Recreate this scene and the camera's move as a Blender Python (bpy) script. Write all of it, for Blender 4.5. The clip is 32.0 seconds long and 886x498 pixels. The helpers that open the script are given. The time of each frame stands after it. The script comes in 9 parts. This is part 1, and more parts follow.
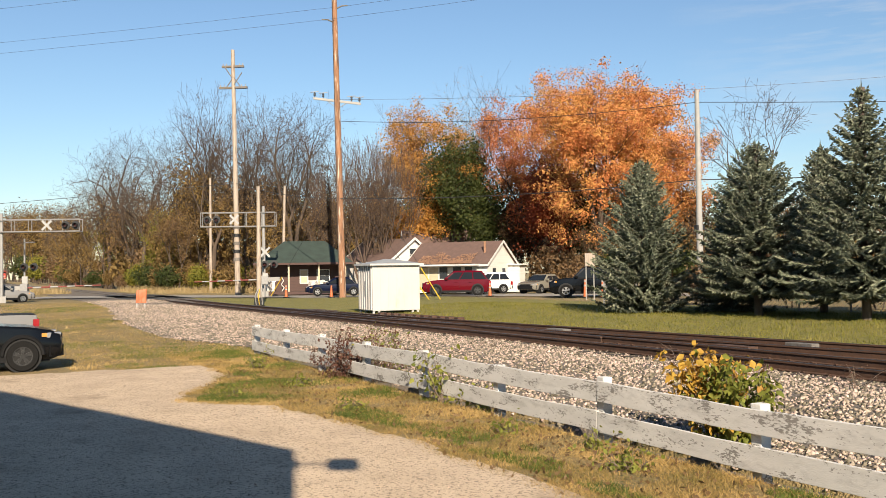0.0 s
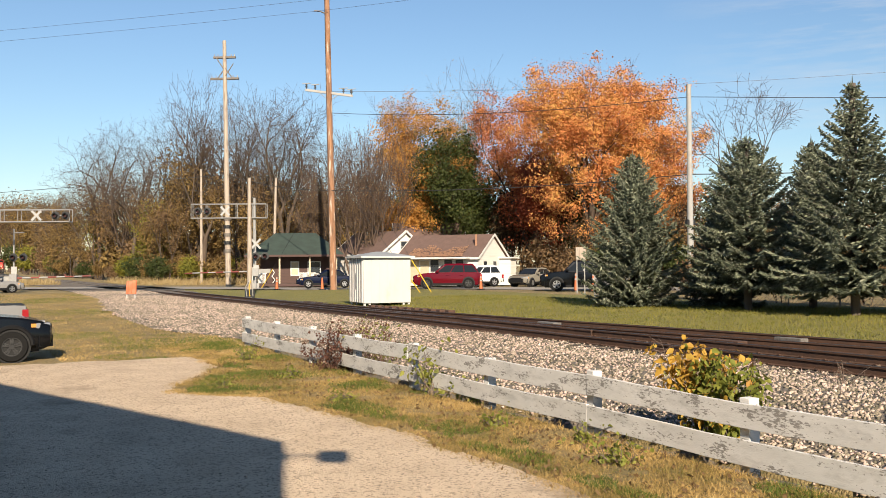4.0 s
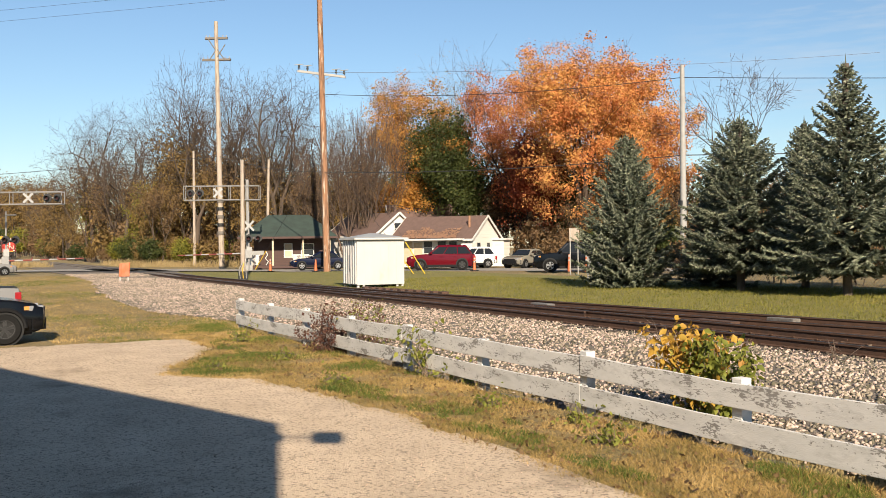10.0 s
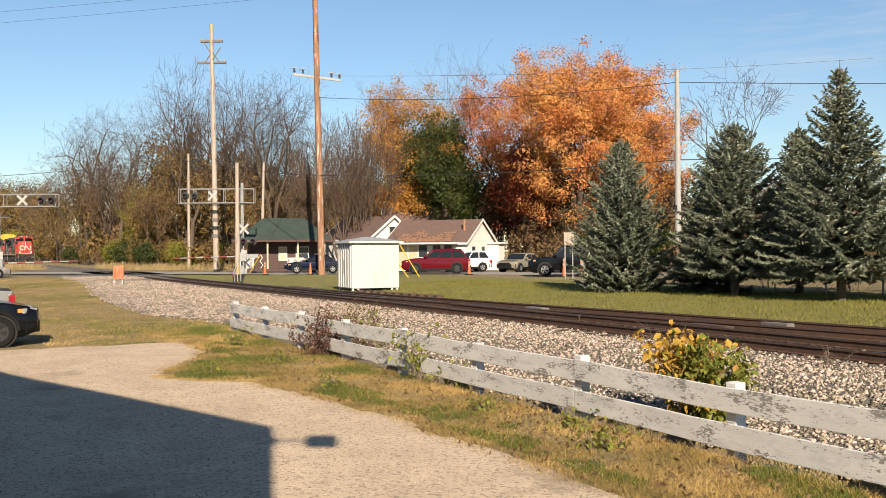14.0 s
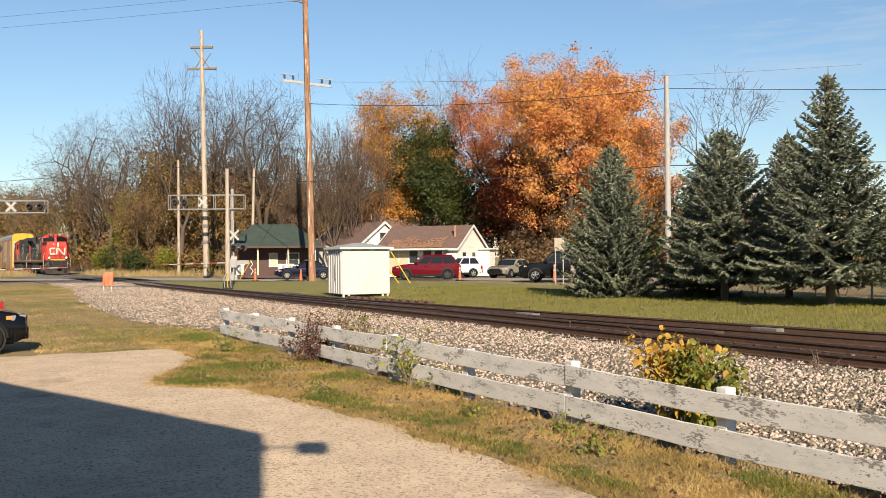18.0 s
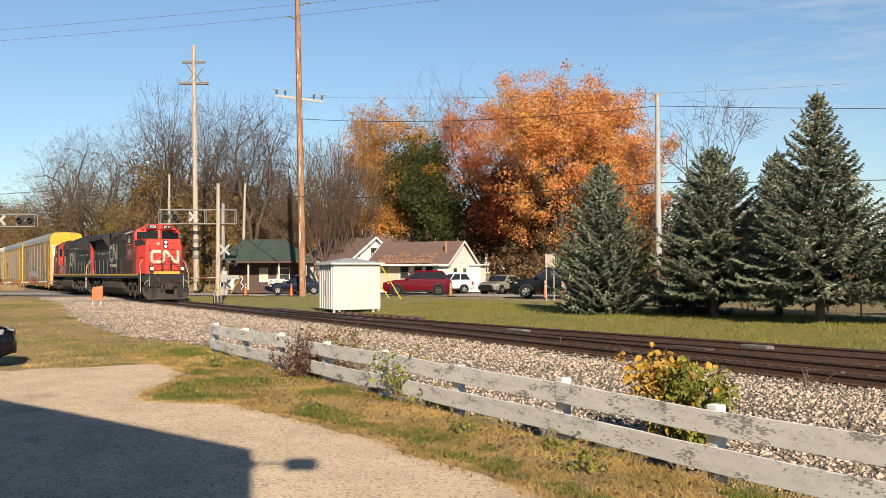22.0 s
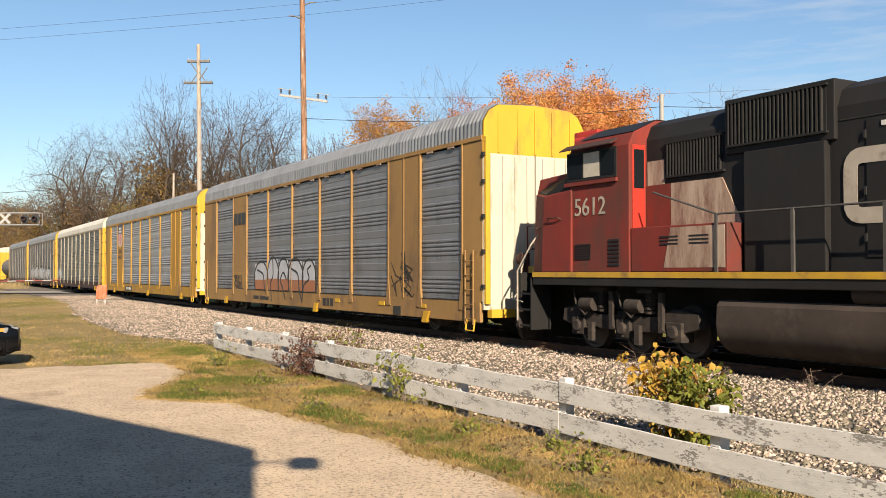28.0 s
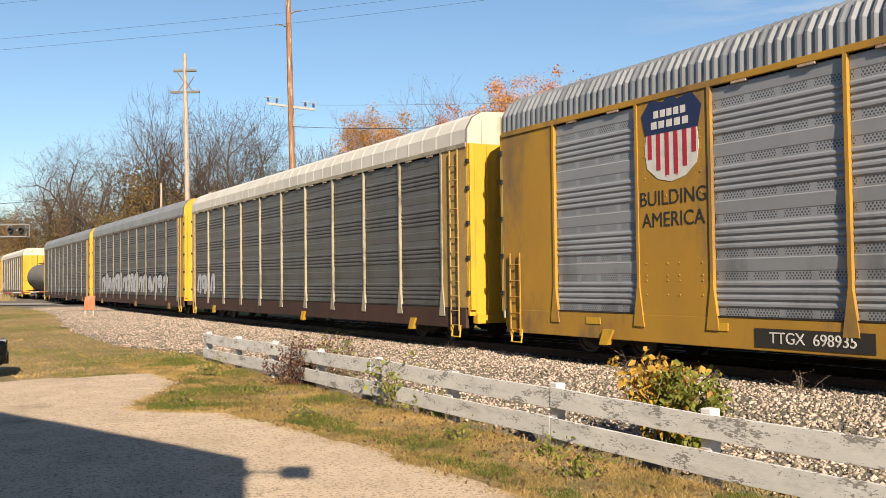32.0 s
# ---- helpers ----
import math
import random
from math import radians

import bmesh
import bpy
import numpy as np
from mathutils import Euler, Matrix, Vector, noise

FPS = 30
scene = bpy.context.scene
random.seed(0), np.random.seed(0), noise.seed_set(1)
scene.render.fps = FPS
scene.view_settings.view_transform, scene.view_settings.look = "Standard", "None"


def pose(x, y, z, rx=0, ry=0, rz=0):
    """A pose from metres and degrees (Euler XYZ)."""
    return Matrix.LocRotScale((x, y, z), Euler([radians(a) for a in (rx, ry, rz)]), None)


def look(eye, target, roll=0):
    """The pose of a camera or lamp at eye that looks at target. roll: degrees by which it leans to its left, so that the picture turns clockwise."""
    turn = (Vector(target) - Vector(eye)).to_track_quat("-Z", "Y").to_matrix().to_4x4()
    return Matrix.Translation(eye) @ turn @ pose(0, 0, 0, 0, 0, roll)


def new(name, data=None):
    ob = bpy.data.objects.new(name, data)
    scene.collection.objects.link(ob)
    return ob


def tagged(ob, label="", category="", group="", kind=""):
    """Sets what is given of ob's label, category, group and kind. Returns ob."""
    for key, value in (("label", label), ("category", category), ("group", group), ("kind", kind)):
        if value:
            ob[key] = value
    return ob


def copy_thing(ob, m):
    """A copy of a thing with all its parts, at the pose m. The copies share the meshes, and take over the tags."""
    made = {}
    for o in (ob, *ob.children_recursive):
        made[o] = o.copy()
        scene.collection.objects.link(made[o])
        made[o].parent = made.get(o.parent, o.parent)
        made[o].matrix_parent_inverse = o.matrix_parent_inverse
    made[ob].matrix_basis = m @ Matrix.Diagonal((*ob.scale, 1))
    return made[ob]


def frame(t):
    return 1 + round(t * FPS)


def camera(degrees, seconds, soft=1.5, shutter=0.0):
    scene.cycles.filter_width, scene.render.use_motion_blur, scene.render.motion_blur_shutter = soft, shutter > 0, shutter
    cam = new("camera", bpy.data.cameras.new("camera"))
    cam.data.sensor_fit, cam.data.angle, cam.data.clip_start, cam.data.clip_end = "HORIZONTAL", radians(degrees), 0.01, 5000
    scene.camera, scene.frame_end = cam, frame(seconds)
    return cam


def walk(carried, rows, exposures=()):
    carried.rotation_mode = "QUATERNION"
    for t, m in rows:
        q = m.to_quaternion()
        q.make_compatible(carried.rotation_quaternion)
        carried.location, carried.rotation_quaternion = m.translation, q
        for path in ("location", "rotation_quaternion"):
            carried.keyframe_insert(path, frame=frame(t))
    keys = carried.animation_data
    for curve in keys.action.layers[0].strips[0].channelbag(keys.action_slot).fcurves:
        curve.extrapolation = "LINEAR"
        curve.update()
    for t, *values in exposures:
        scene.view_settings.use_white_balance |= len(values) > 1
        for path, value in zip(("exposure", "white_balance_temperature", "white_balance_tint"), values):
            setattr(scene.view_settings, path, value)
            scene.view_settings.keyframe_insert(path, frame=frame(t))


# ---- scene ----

# ---------------------------------------------------------------- camera
EYE = (0.0, 0.0, 1.70)
PATH = (
    (0.0, 91.485, 0.761, -27.171),
    (0.5, 91.282, 0.709, -27.374),
    (1.0, 91.193, 0.717, -27.479),
    (1.5, 91.148, 0.676, -27.581),
    (2.0, 91.125, 0.603, -27.637),
    (2.5, 91.094, 0.527, -27.690),
    (3.0, 91.085, 0.479, -27.704),
    (3.5, 91.099, 0.386, -27.691),
    (5.5, 90.550, 0.702, -27.942),
    (6.0, 90.325, 0.792, -28.002),
    (6.5, 90.155, 0.796, -28.041),
    (7.0, 90.039, 0.772, -28.054),
    (7.5, 89.947, 0.768, -28.059),
    (8.0, 89.892, 0.695, -28.050),
    (8.5, 89.845, 0.667, -28.038),
    (9.0, 89.853, 0.608, -28.048),
    (9.5, 89.892, 0.578, -28.078),
    (10.0, 89.913, 0.565, -28.112),
    (10.5, 89.934, 0.560, -28.146),
    (11.0, 89.938, 0.554, -28.201),
    (11.5, 89.933, 0.515, -28.264),
    (12.0, 89.945, 0.489, -28.349),
    (12.5, 89.979, 0.516, -28.397),
    (13.0, 90.039, 0.480, -28.411),
    (13.5, 90.092, 0.438, -28.417),
    (14.0, 90.139, 0.386, -28.426),
    (14.5, 90.183, 0.310, -28.483),
    (16.5, 90.547, 0.513, -28.868),
    (17.0, 90.536, 0.563, -28.954),
    (17.5, 90.527, 0.551, -28.996),
    (18.0, 90.494, 0.489, -28.998),
    (18.5, 90.539, 0.393, -28.979),
    (19.0, 90.627, 0.303, -29.003),
    (19.5, 90.715, 0.234, -29.081),
    (20.0, 90.764, 0.157, -29.175),
    (20.5, 90.806, 0.161, -29.267),
    (21.0, 90.891, 0.162, -29.378),
    (21.5, 91.122, 0.181, -29.469),
    (22.0, 91.455, 0.215, -29.553),
    (22.5, 91.765, 0.301, -29.641),
    (23.0, 91.971, 0.416, -29.686),
    (23.5, 91.995, 0.465, -29.651),
    (24.0, 91.743, 0.590, -29.534),
    (24.5, 91.439, 0.639, -29.370),
    (25.0, 91.163, 0.556, -29.286),
    (25.5, 91.047, 0.547, -29.231),
    (27.5, 91.405, 0.034, -29.304),
    (28.0, 91.450, -0.000, -29.330),
    (28.5, 91.520, 0.141, -29.338),
    (29.0, 91.693, 0.220, -29.389),
    (29.5, 91.821, 0.341, -29.448),
    (30.0, 91.942, 0.505, -29.517),
    (30.5, 91.982, 0.584, -29.597),
    (31.0, 91.932, 0.706, -29.666),
    (31.5, 91.858, 0.781, -29.807),
    (32.0, 91.844, 0.736, -29.969),
)

cam = camera(50.5, 32.0, soft=0.8)
walk(cam, [(t, pose(*EYE, rx, ry, rz)) for t, rx, ry, rz in PATH], exposures=[(0.0, 1.04), (18.0, 1.02), (22.0, 0.98), (25.5, 0.98), (28.5, 1.1), (32.0, 1.08)])

# ---------------------------------------------------------------- light
SUN_TO = Vector((0.31, 0.95, 0.0)).normalized()
SUN_EL = radians(28.0)
world = bpy.data.worlds.new("world")
scene.world = world
world.use_nodes = True
wn, wl = world.node_tree.nodes, world.node_tree.links
wn.clear()
sky = wn.new("ShaderNodeTexSky")
sky.sky_type = "NISHITA"
sky.sun_disc = False
sky.sun_elevation = SUN_EL
sky.sun_rotation = math.atan2(-SUN_TO.x, -SUN_TO.y)
sky.air_density, sky.dust_density, sky.ozone_density = 1.15, 0.2, 4.0
bg = wn.new("ShaderNodeBackground")
bg.inputs["Strength"].default_value = 0.061
wo = wn.new("ShaderNodeOutputWorld")
# a thin wisp of high cloud over the spruces
wtc = wn.new("ShaderNodeTexCoord")
wisp_d = wn.new("ShaderNodeVectorMath")
wisp_d.operation = "DISTANCE"
wisp_d.inputs[1].default_value = (0.752, 0.613, 0.242)
wl.new(wtc.outputs["Generated"], wisp_d.inputs[0])
wisp_r = wn.new("ShaderNodeMapRange")
wisp_r.inputs["From Min"].default_value, wisp_r.inputs["From Max"].default_value = 0.02, 0.17
wisp_r.inputs["To Min"].default_value, wisp_r.inputs["To Max"].default_value = 0.6, 0.0
wl.new(wisp_d.outputs["Value"], wisp_r.inputs["Value"])
wisp_m = wn.new("ShaderNodeMapping")
wisp_m.inputs["Rotation"].default_value = (0.0, radians(9), radians(-40))
wisp_m.inputs["Scale"].default_value = (4.0, 4.0, 34.0)
wl.new(wtc.outputs["Generated"], wisp_m.inputs[0])
wisp_n = wn.new("ShaderNodeTexNoise")
wisp_n.inputs["Scale"].default_value, wisp_n.inputs["Detail"].default_value, wisp_n.inputs["Roughness"].default_value = 1.6, 5.0, 0.6
wl.new(wisp_m.outputs[0], wisp_n.inputs["Vector"])
wisp_f = wn.new("ShaderNodeMapRange")
wisp_f.inputs["From Min"].default_value, wisp_f.inputs["From Max"].default_value = 0.44, 0.80
wl.new(wisp_n.outputs["Fac"], wisp_f.inputs["Value"])
wisp_x = wn.new("ShaderNodeMath")
wisp_x.operation = "MULTIPLY"
wl.new(wisp_r.outputs[0], wisp_x.inputs[0])
wl.new(wisp_f.outputs[0], wisp_x.inputs[1])
wisp = wn.new("ShaderNodeMix")
wisp.data_type = "RGBA"
wisp.inputs["B"].default_value = (6.2, 6.3, 6.4, 1)
wl.new(wisp_x.outputs[0], wisp.inputs["Factor"])
wl.new(sky.outputs[0], wisp.inputs["A"])
wl.new(wisp.outputs["Result"], bg.inputs[0])
wl.new(bg.outputs[0], wo.inputs[0])
sun_data = bpy.data.lights.new("sun", "SUN")
sun_data.energy, sun_data.angle, sun_data.color = 5.0, radians(0.55), (1.0, 0.86, 0.68)
sun = new("sun", sun_data)
sun.matrix_world = look(-SUN_TO * 60 * math.cos(SUN_EL) + Vector((0, 0, 60 * math.sin(SUN_EL))), (0, 0, 0))


# ---------------------------------------------------------------- mesh tools
class Mesh:
    """Gathers vertices and faces for one mesh."""

    def __init__(self):
        self.v, self.f = [], []

    def add(self, verts, faces):
        n = len(self.v)
        self.v.extend(verts)
        self.f.extend([tuple(i + n for i in f) for f in faces])
        return self

    def box(self, x0, x1, y0, y1, z0, z1):
        return self.add([(x0, y0, z0), (x1, y0, z0), (x1, y1, z0), (x0, y1, z0), (x0, y0, z1), (x1, y0, z1), (x1, y1, z1), (x0, y1, z1)],
                        [(3, 2, 1, 0), (4, 5, 6, 7), (0, 1, 5, 4), (1, 2, 6, 5), (2, 3, 7, 6), (3, 0, 4, 7)])

    def slab(self, c, u, v, w):
        """A box round the centre c with half-axes u, v, w."""
        c, u, v, w = Vector(c), Vector(u), Vector(v), Vector(w)
        p = [c + a * u + b * v + d * w for d in (-1, 1) for a, b in ((-1, -1), (1, -1), (1, 1), (-1, 1))]
        return self.add([tuple(q) for q in p], [(3, 2, 1, 0), (4, 5, 6, 7), (0, 1, 5, 4), (1, 2, 6, 5), (2, 3, 7, 6), (3, 0, 4, 7)])

    def tube(self, p, q, r0, r1=None, n=8, cap=True):
        r1 = r0 if r1 is None else r1
        p, q = Vector(p), Vector(q)
        d = (q - p).normalized()
        a = d.orthogonal().normalized()
        b = d.cross(a)
        ring = [(math.cos(2 * math.pi * i / n), math.sin(2 * math.pi * i / n)) for i in range(n)]
        vs = [tuple(p + r0 * (c * a + s * b)) for c, s in ring] + [tuple(q + r1 * (c * a + s * b)) for c, s in ring]
        fs = [(i, (i + 1) % n, n + (i + 1) % n, n + i) for i in range(n)]
        if cap:
            fs += [tuple(range(n - 1, -1, -1)), tuple(range(n, 2 * n))]
        return self.add(vs, fs)

    def line(self, pts, r, n=6):
        pts = [Vector(p) for p in pts]
        a, rings = None, []
        for i, p in enumerate(pts):
            d = (pts[min(i + 1, len(pts) - 1)] - pts[max(i - 1, 0)]).normalized()
            a = d.orthogonal().normalized() if a is None else (a - d * a.dot(d)).normalized()
            b = d.cross(a)
            rings.append([tuple(p + r * (math.cos(2 * math.pi * k / n) * a + math.sin(2 * math.pi * k / n) * b)) for k in range(n)])
        return self.loft(rings)

    def prism(self, prof, axis, a, b, shift=None):
        """A closed outline, swept along an axis from a to b. The outline holds the two other coordinates in order."""
        k = len(prof)
        def at(p, s):
            q = list(p)
            q.insert("xyz".index(axis), s)
            return tuple(q)
        vs = [at(p, a) for p in prof] + [at(p if not shift else (p[0] + shift[0], p[1] + shift[1]), b) for p in prof]
        fs = [(i, (i + 1) % k, k + (i + 1) % k, k + i) for i in range(k)] + [tuple(range(k - 1, -1, -1)), tuple(range(k, 2 * k))]
        return self.add(vs, fs)

    def loft(self, rings, closed=True, cap=True):
        """Joins rings of equal count."""
        k = len(rings[0])
        vs = [tuple(p) for r in rings for p in r]
        fs = []
        for j in range(len(rings) - 1):
            for i in range(k if closed else k - 1):
                i2 = (i + 1) % k
                fs.append((j * k + i, j * k + i2, (j + 1) * k + i2, (j + 1) * k + i))
        if cap:
            fs += [tuple(range(k - 1, -1, -1)), tuple((len(rings) - 1) * k + i for i in range(k))]
        return self.add(vs, fs)

    def data(self, name, mat, bevel=0.0, smooth=0.0, weld=False):
        me = bpy.data.meshes.new(name)
        me.from_pydata(self.v, [], self.f)
        if weld or bevel or smooth:
            bm = bmesh.new()
            bm.from_mesh(me)
            if weld:
                bmesh.ops.remove_doubles(bm, verts=bm.verts, dist=0.0005)
            bmesh.ops.recalc_face_normals(bm, faces=bm.faces)
            if bevel:
                es = [e for e in bm.edges if len(e.link_faces) == 2 and e.calc_face_angle(0) > 0.5]
                bmesh.ops.bevel(bm, geom=es, offset=bevel, segments=2, affect="EDGES", profile=0.6, clamp_overlap=True)
            bm.to_mesh(me)
            bm.free()
        if smooth:
            me.polygons.foreach_set("use_smooth", [True] * len(me.polygons))
            me.set_sharp_from_angle(angle=radians(smooth))
        me.materials.append(mat)
        me.update()
        return me


def part(name, m, mat, parent=None, label="", bevel=0.0, smooth=0.0, weld=False, at=None):
    """Links a Mesh (or ready mesh data) as one object under a thing or a part."""
    me = m.data(name, mat, bevel, smooth, weld) if isinstance(m, Mesh) else m
    ob = new(name, me)
    if parent:
        ob.parent = parent
    if at is not None:
        ob.matrix_basis = at
    if label:
        ob["label"] = label
    return ob


def thing(name, m, label, category, group="", kind=""):
    """An Empty at a thing's base, at the pose m."""
    ob = new(name)
    ob.empty_display_size = 0.3
    ob.matrix_basis = m
    return tagged(ob, label, category, group, kind)


def bulk(name, verts, faces, mat, smooth=False):
    """A mesh from numpy arrays; faces all with the same count of corners."""
    me = bpy.data.meshes.new(name)
    verts, faces = np.asarray(verts, np.float32), np.asarray(faces, np.int32)
    k = faces.shape[1]
    me.vertices.add(len(verts))
    me.vertices.foreach_set("co", verts.ravel())
    me.loops.add(faces.size)
    me.loops.foreach_set("vertex_index", faces.ravel())
    me.polygons.add(len(faces))
    me.polygons.foreach_set("loop_start", np.arange(0, faces.size, k, dtype=np.int32))
    me.polygons.foreach_set("loop_total", np.full(len(faces), k, np.int32))
    if smooth:
        me.polygons.foreach_set("use_smooth", np.ones(len(faces), bool))
    me.materials.append(mat)
    me.update(calc_edges=True)
    return me


# ---------------------------------------------------------------- materials
def material(name, c1, c2=None, scale=6.0, rough=0.7, metal=0.0, bump=0.15, fine=40.0, dirt=None, dirt_amount=0.35, dirt_scale=1.2,
             stretch=(1, 1, 1), coat=0.0, per="", per_amount=0.25, emit=0.0, spec=0.5, bump_dist=0.01, speck=None, speck_scale=30.0, speck_at=0.62, speck_patch=None):
    """Two tones mixed by noise, a fine grain, and optional dirt or a shift from piece to piece (per: Random or Island)."""
    m = bpy.data.materials.new(name)
    m.use_nodes = True
    n, l = m.node_tree.nodes, m.node_tree.links
    p = n["Principled BSDF"]
    c2 = c2 or tuple(c * 0.8 for c in c1)
    tc = n.new("ShaderNodeTexCoord")
    mp = n.new("ShaderNodeMapping")
    mp.inputs["Scale"].default_value = stretch
    l.new(tc.outputs["Object"], mp.inputs[0])
    no = n.new("ShaderNodeTexNoise")
    no.inputs["Scale"].default_value, no.inputs["Detail"].default_value, no.inputs["Roughness"].default_value = scale, 5.0, 0.65
    l.new(mp.outputs[0], no.inputs["Vector"])
    mix = n.new("ShaderNodeMix")
    mix.data_type = "RGBA"
    mix.inputs["A"].default_value, mix.inputs["B"].default_value = (*c1, 1), (*c2, 1)
    ramp = n.new("ShaderNodeMapRange")
    ramp.inputs["From Min"].default_value, ramp.inputs["From Max"].default_value = 0.3, 0.7
    l.new(no.outputs["Fac"], ramp.inputs["Value"])
    l.new(ramp.outputs[0], mix.inputs["Factor"])
    col = mix.outputs["Result"]
    fi = n.new("ShaderNodeTexNoise")
    fi.inputs["Scale"].default_value, fi.inputs["Detail"].default_value = fine, 3.0
    l.new(mp.outputs[0], fi.inputs["Vector"])
    if dirt:
        dn = n.new("ShaderNodeTexNoise")
        dn.inputs["Scale"].default_value, dn.inputs["Detail"].default_value, dn.inputs["Roughness"].default_value = dirt_scale, 8.0, 0.7
        l.new(mp.outputs[0], dn.inputs["Vector"])
        dr = n.new("ShaderNodeMapRange")
        dr.inputs["From Min"].default_value, dr.inputs["From Max"].default_value = 0.62 - dirt_amount * 0.35, 0.72 - dirt_amount * 0.1
        l.new(dn.outputs["Fac"], dr.inputs["Value"])
        dm = n.new("ShaderNodeMix")
        dm.data_type = "RGBA"
        dm.inputs["B"].default_value = (*dirt, 1)
        l.new(dr.outputs[0], dm.inputs["Factor"])
        l.new(col, dm.inputs["A"])
        col = dm.outputs["Result"]
    if speck:
        sn = n.new("ShaderNodeTexNoise")
        sn.inputs["Scale"].default_value, sn.inputs["Detail"].default_value, sn.inputs["Roughness"].default_value = speck_scale, 3.0, 0.6
        l.new(mp.outputs[0], sn.inputs["Vector"])
        sr = n.new("ShaderNodeMapRange")
        sr.inputs["From Min"].default_value, sr.inputs["From Max"].default_value = speck_at - 0.03, speck_at + 0.04
        worn = sn.outputs["Fac"]
        if speck_patch:
            pn = n.new("ShaderNodeTexNoise")
            pn.inputs["Scale"].default_value, pn.inputs["Detail"].default_value = speck_patch[0], 2.0
            l.new(mp.outputs[0], pn.inputs["Vector"])
            pa = n.new("ShaderNodeMath")
            pa.operation = "MULTIPLY_ADD"
            pa.inputs[1].default_value = speck_patch[1]
            l.new(pn.outputs["Fac"], pa.inputs[0])
            l.new(worn, pa.inputs[2])
            worn = pa.outputs[0]
        l.new(worn, sr.inputs["Value"])
        sm = n.new("ShaderNodeMix")
        sm.data_type = "RGBA"
        sm.inputs["B"].default_value = (*speck, 1)
        l.new(sr.outputs[0], sm.inputs["Factor"])
        l.new(col, sm.inputs["A"])
        col = sm.outputs["Result"]
    if per:
        if per == "Island":
            src = n.new("ShaderNodeNewGeometry").outputs["Random Per Island"]
        else:
            src = n.new("ShaderNodeObjectInfo").outputs["Random"]
        hs = n.new("ShaderNodeHueSaturation")
        vr = n.new("ShaderNodeMapRange")
        vr.inputs["To Min"].default_value, vr.inputs["To Max"].default_value = 1 - per_amount, 1 + per_amount
        l.new(src, vr.inputs["Value"])
        l.new(vr.outputs[0], hs.inputs["Value"])
        hr = n.new("ShaderNodeMapRange")
        hr.inputs["To Min"].default_value, hr.inputs["To Max"].default_value = 0.5 + per_amount * 0.05, 0.5 - per_amount * 0.05
        l.new(src, hr.inputs["Value"])
        l.new(hr.outputs[0], hs.inputs["Hue"])
        l.new(col, hs.inputs["Color"])
        col = hs.outputs["Color"]
    l.new(col, p.inputs["Base Color"])
    p.inputs["Roughness"].default_value, p.inputs["Metallic"].default_value = rough, metal
    p.inputs["Specular IOR Level"].default_value = spec
    if coat:
        p.inputs["Coat Weight"].default_value, p.inputs["Coat Roughness"].default_value = coat, 0.06
    if bump:
        bn = n.new("ShaderNodeBump")
        bn.inputs["Strength"].default_value, bn.inputs["Distance"].default_value = bump, bump_dist
        l.new(fi.outputs["Fac"], bn.inputs["Height"])
        l.new(bn.outputs[0], p.inputs["Normal"])
    if emit:
        p.inputs["Emission Color"].default_value, p.inputs["Emission Strength"].default_value = (*c1, 1), emit
    return m


def leaf_material(name, tones, rough=0.6, through_light=0.35, big=0.35):
    """Leaves: a colour for each leaf out of a ramp, shifted over the crown, part of the light passing through."""
    m = bpy.data.materials.new(name)
    m.use_nodes = True
    n, l = m.node_tree.nodes, m.node_tree.links
    p = n["Principled BSDF"]
    geo = n.new("ShaderNodeNewGeometry")
    tc = n.new("ShaderNodeTexCoord")
    no = n.new("ShaderNodeTexNoise")
    no.inputs["Scale"].default_value, no.inputs["Detail"].default_value = big, 3.0
    l.new(tc.outputs["Object"], no.inputs["Vector"])
    md = n.new("ShaderNodeMath")
    md.operation = "MULTIPLY_ADD"
    md.inputs[1].default_value = 0.45
    l.new(geo.outputs["Random Per Island"], md.inputs[0])
    mr = n.new("ShaderNodeMapRange")
    mr.inputs["From Min"].default_value, mr.inputs["From Max"].default_value = 0.3, 0.7
    mr.inputs["To Min"].default_value, mr.inputs["To Max"].default_value = 0.0, 0.55
    l.new(no.outputs["Fac"], mr.inputs["Value"])
    l.new(mr.outputs[0], md.inputs[2])
    cr = n.new("ShaderNodeValToRGB")
    els = cr.color_ramp.elements
    els[0].position, els[0].color = 0.0, (*tones[0], 1)
    els[1].position, els[1].color = 1.0, (*tones[-1], 1)
    for i, c in enumerate(tones[1:-1]):
        e = els.new((i + 1) / (len(tones) - 1))
        e.color = (*c, 1)
    l.new(md.outputs[0], cr.inputs["Fac"])
    l.new(cr.outputs["Color"], p.inputs["Base Color"])
    p.inputs["Roughness"].default_value = rough
    p.inputs["Specular IOR Level"].default_value = 0.25
    if through_light:
        tr = n.new("ShaderNodeBsdfTranslucent")
        l.new(cr.outputs["Color"], tr.inputs["Color"])
        mx = n.new("ShaderNodeMixShader")
        mx.inputs["Fac"].default_value = through_light
        l.new(p.outputs[0], mx.inputs[1])
        l.new(tr.outputs[0], mx.inputs[2])
        l.new(mx.outputs[0], n["Material Output"].inputs["Surface"])
    return m


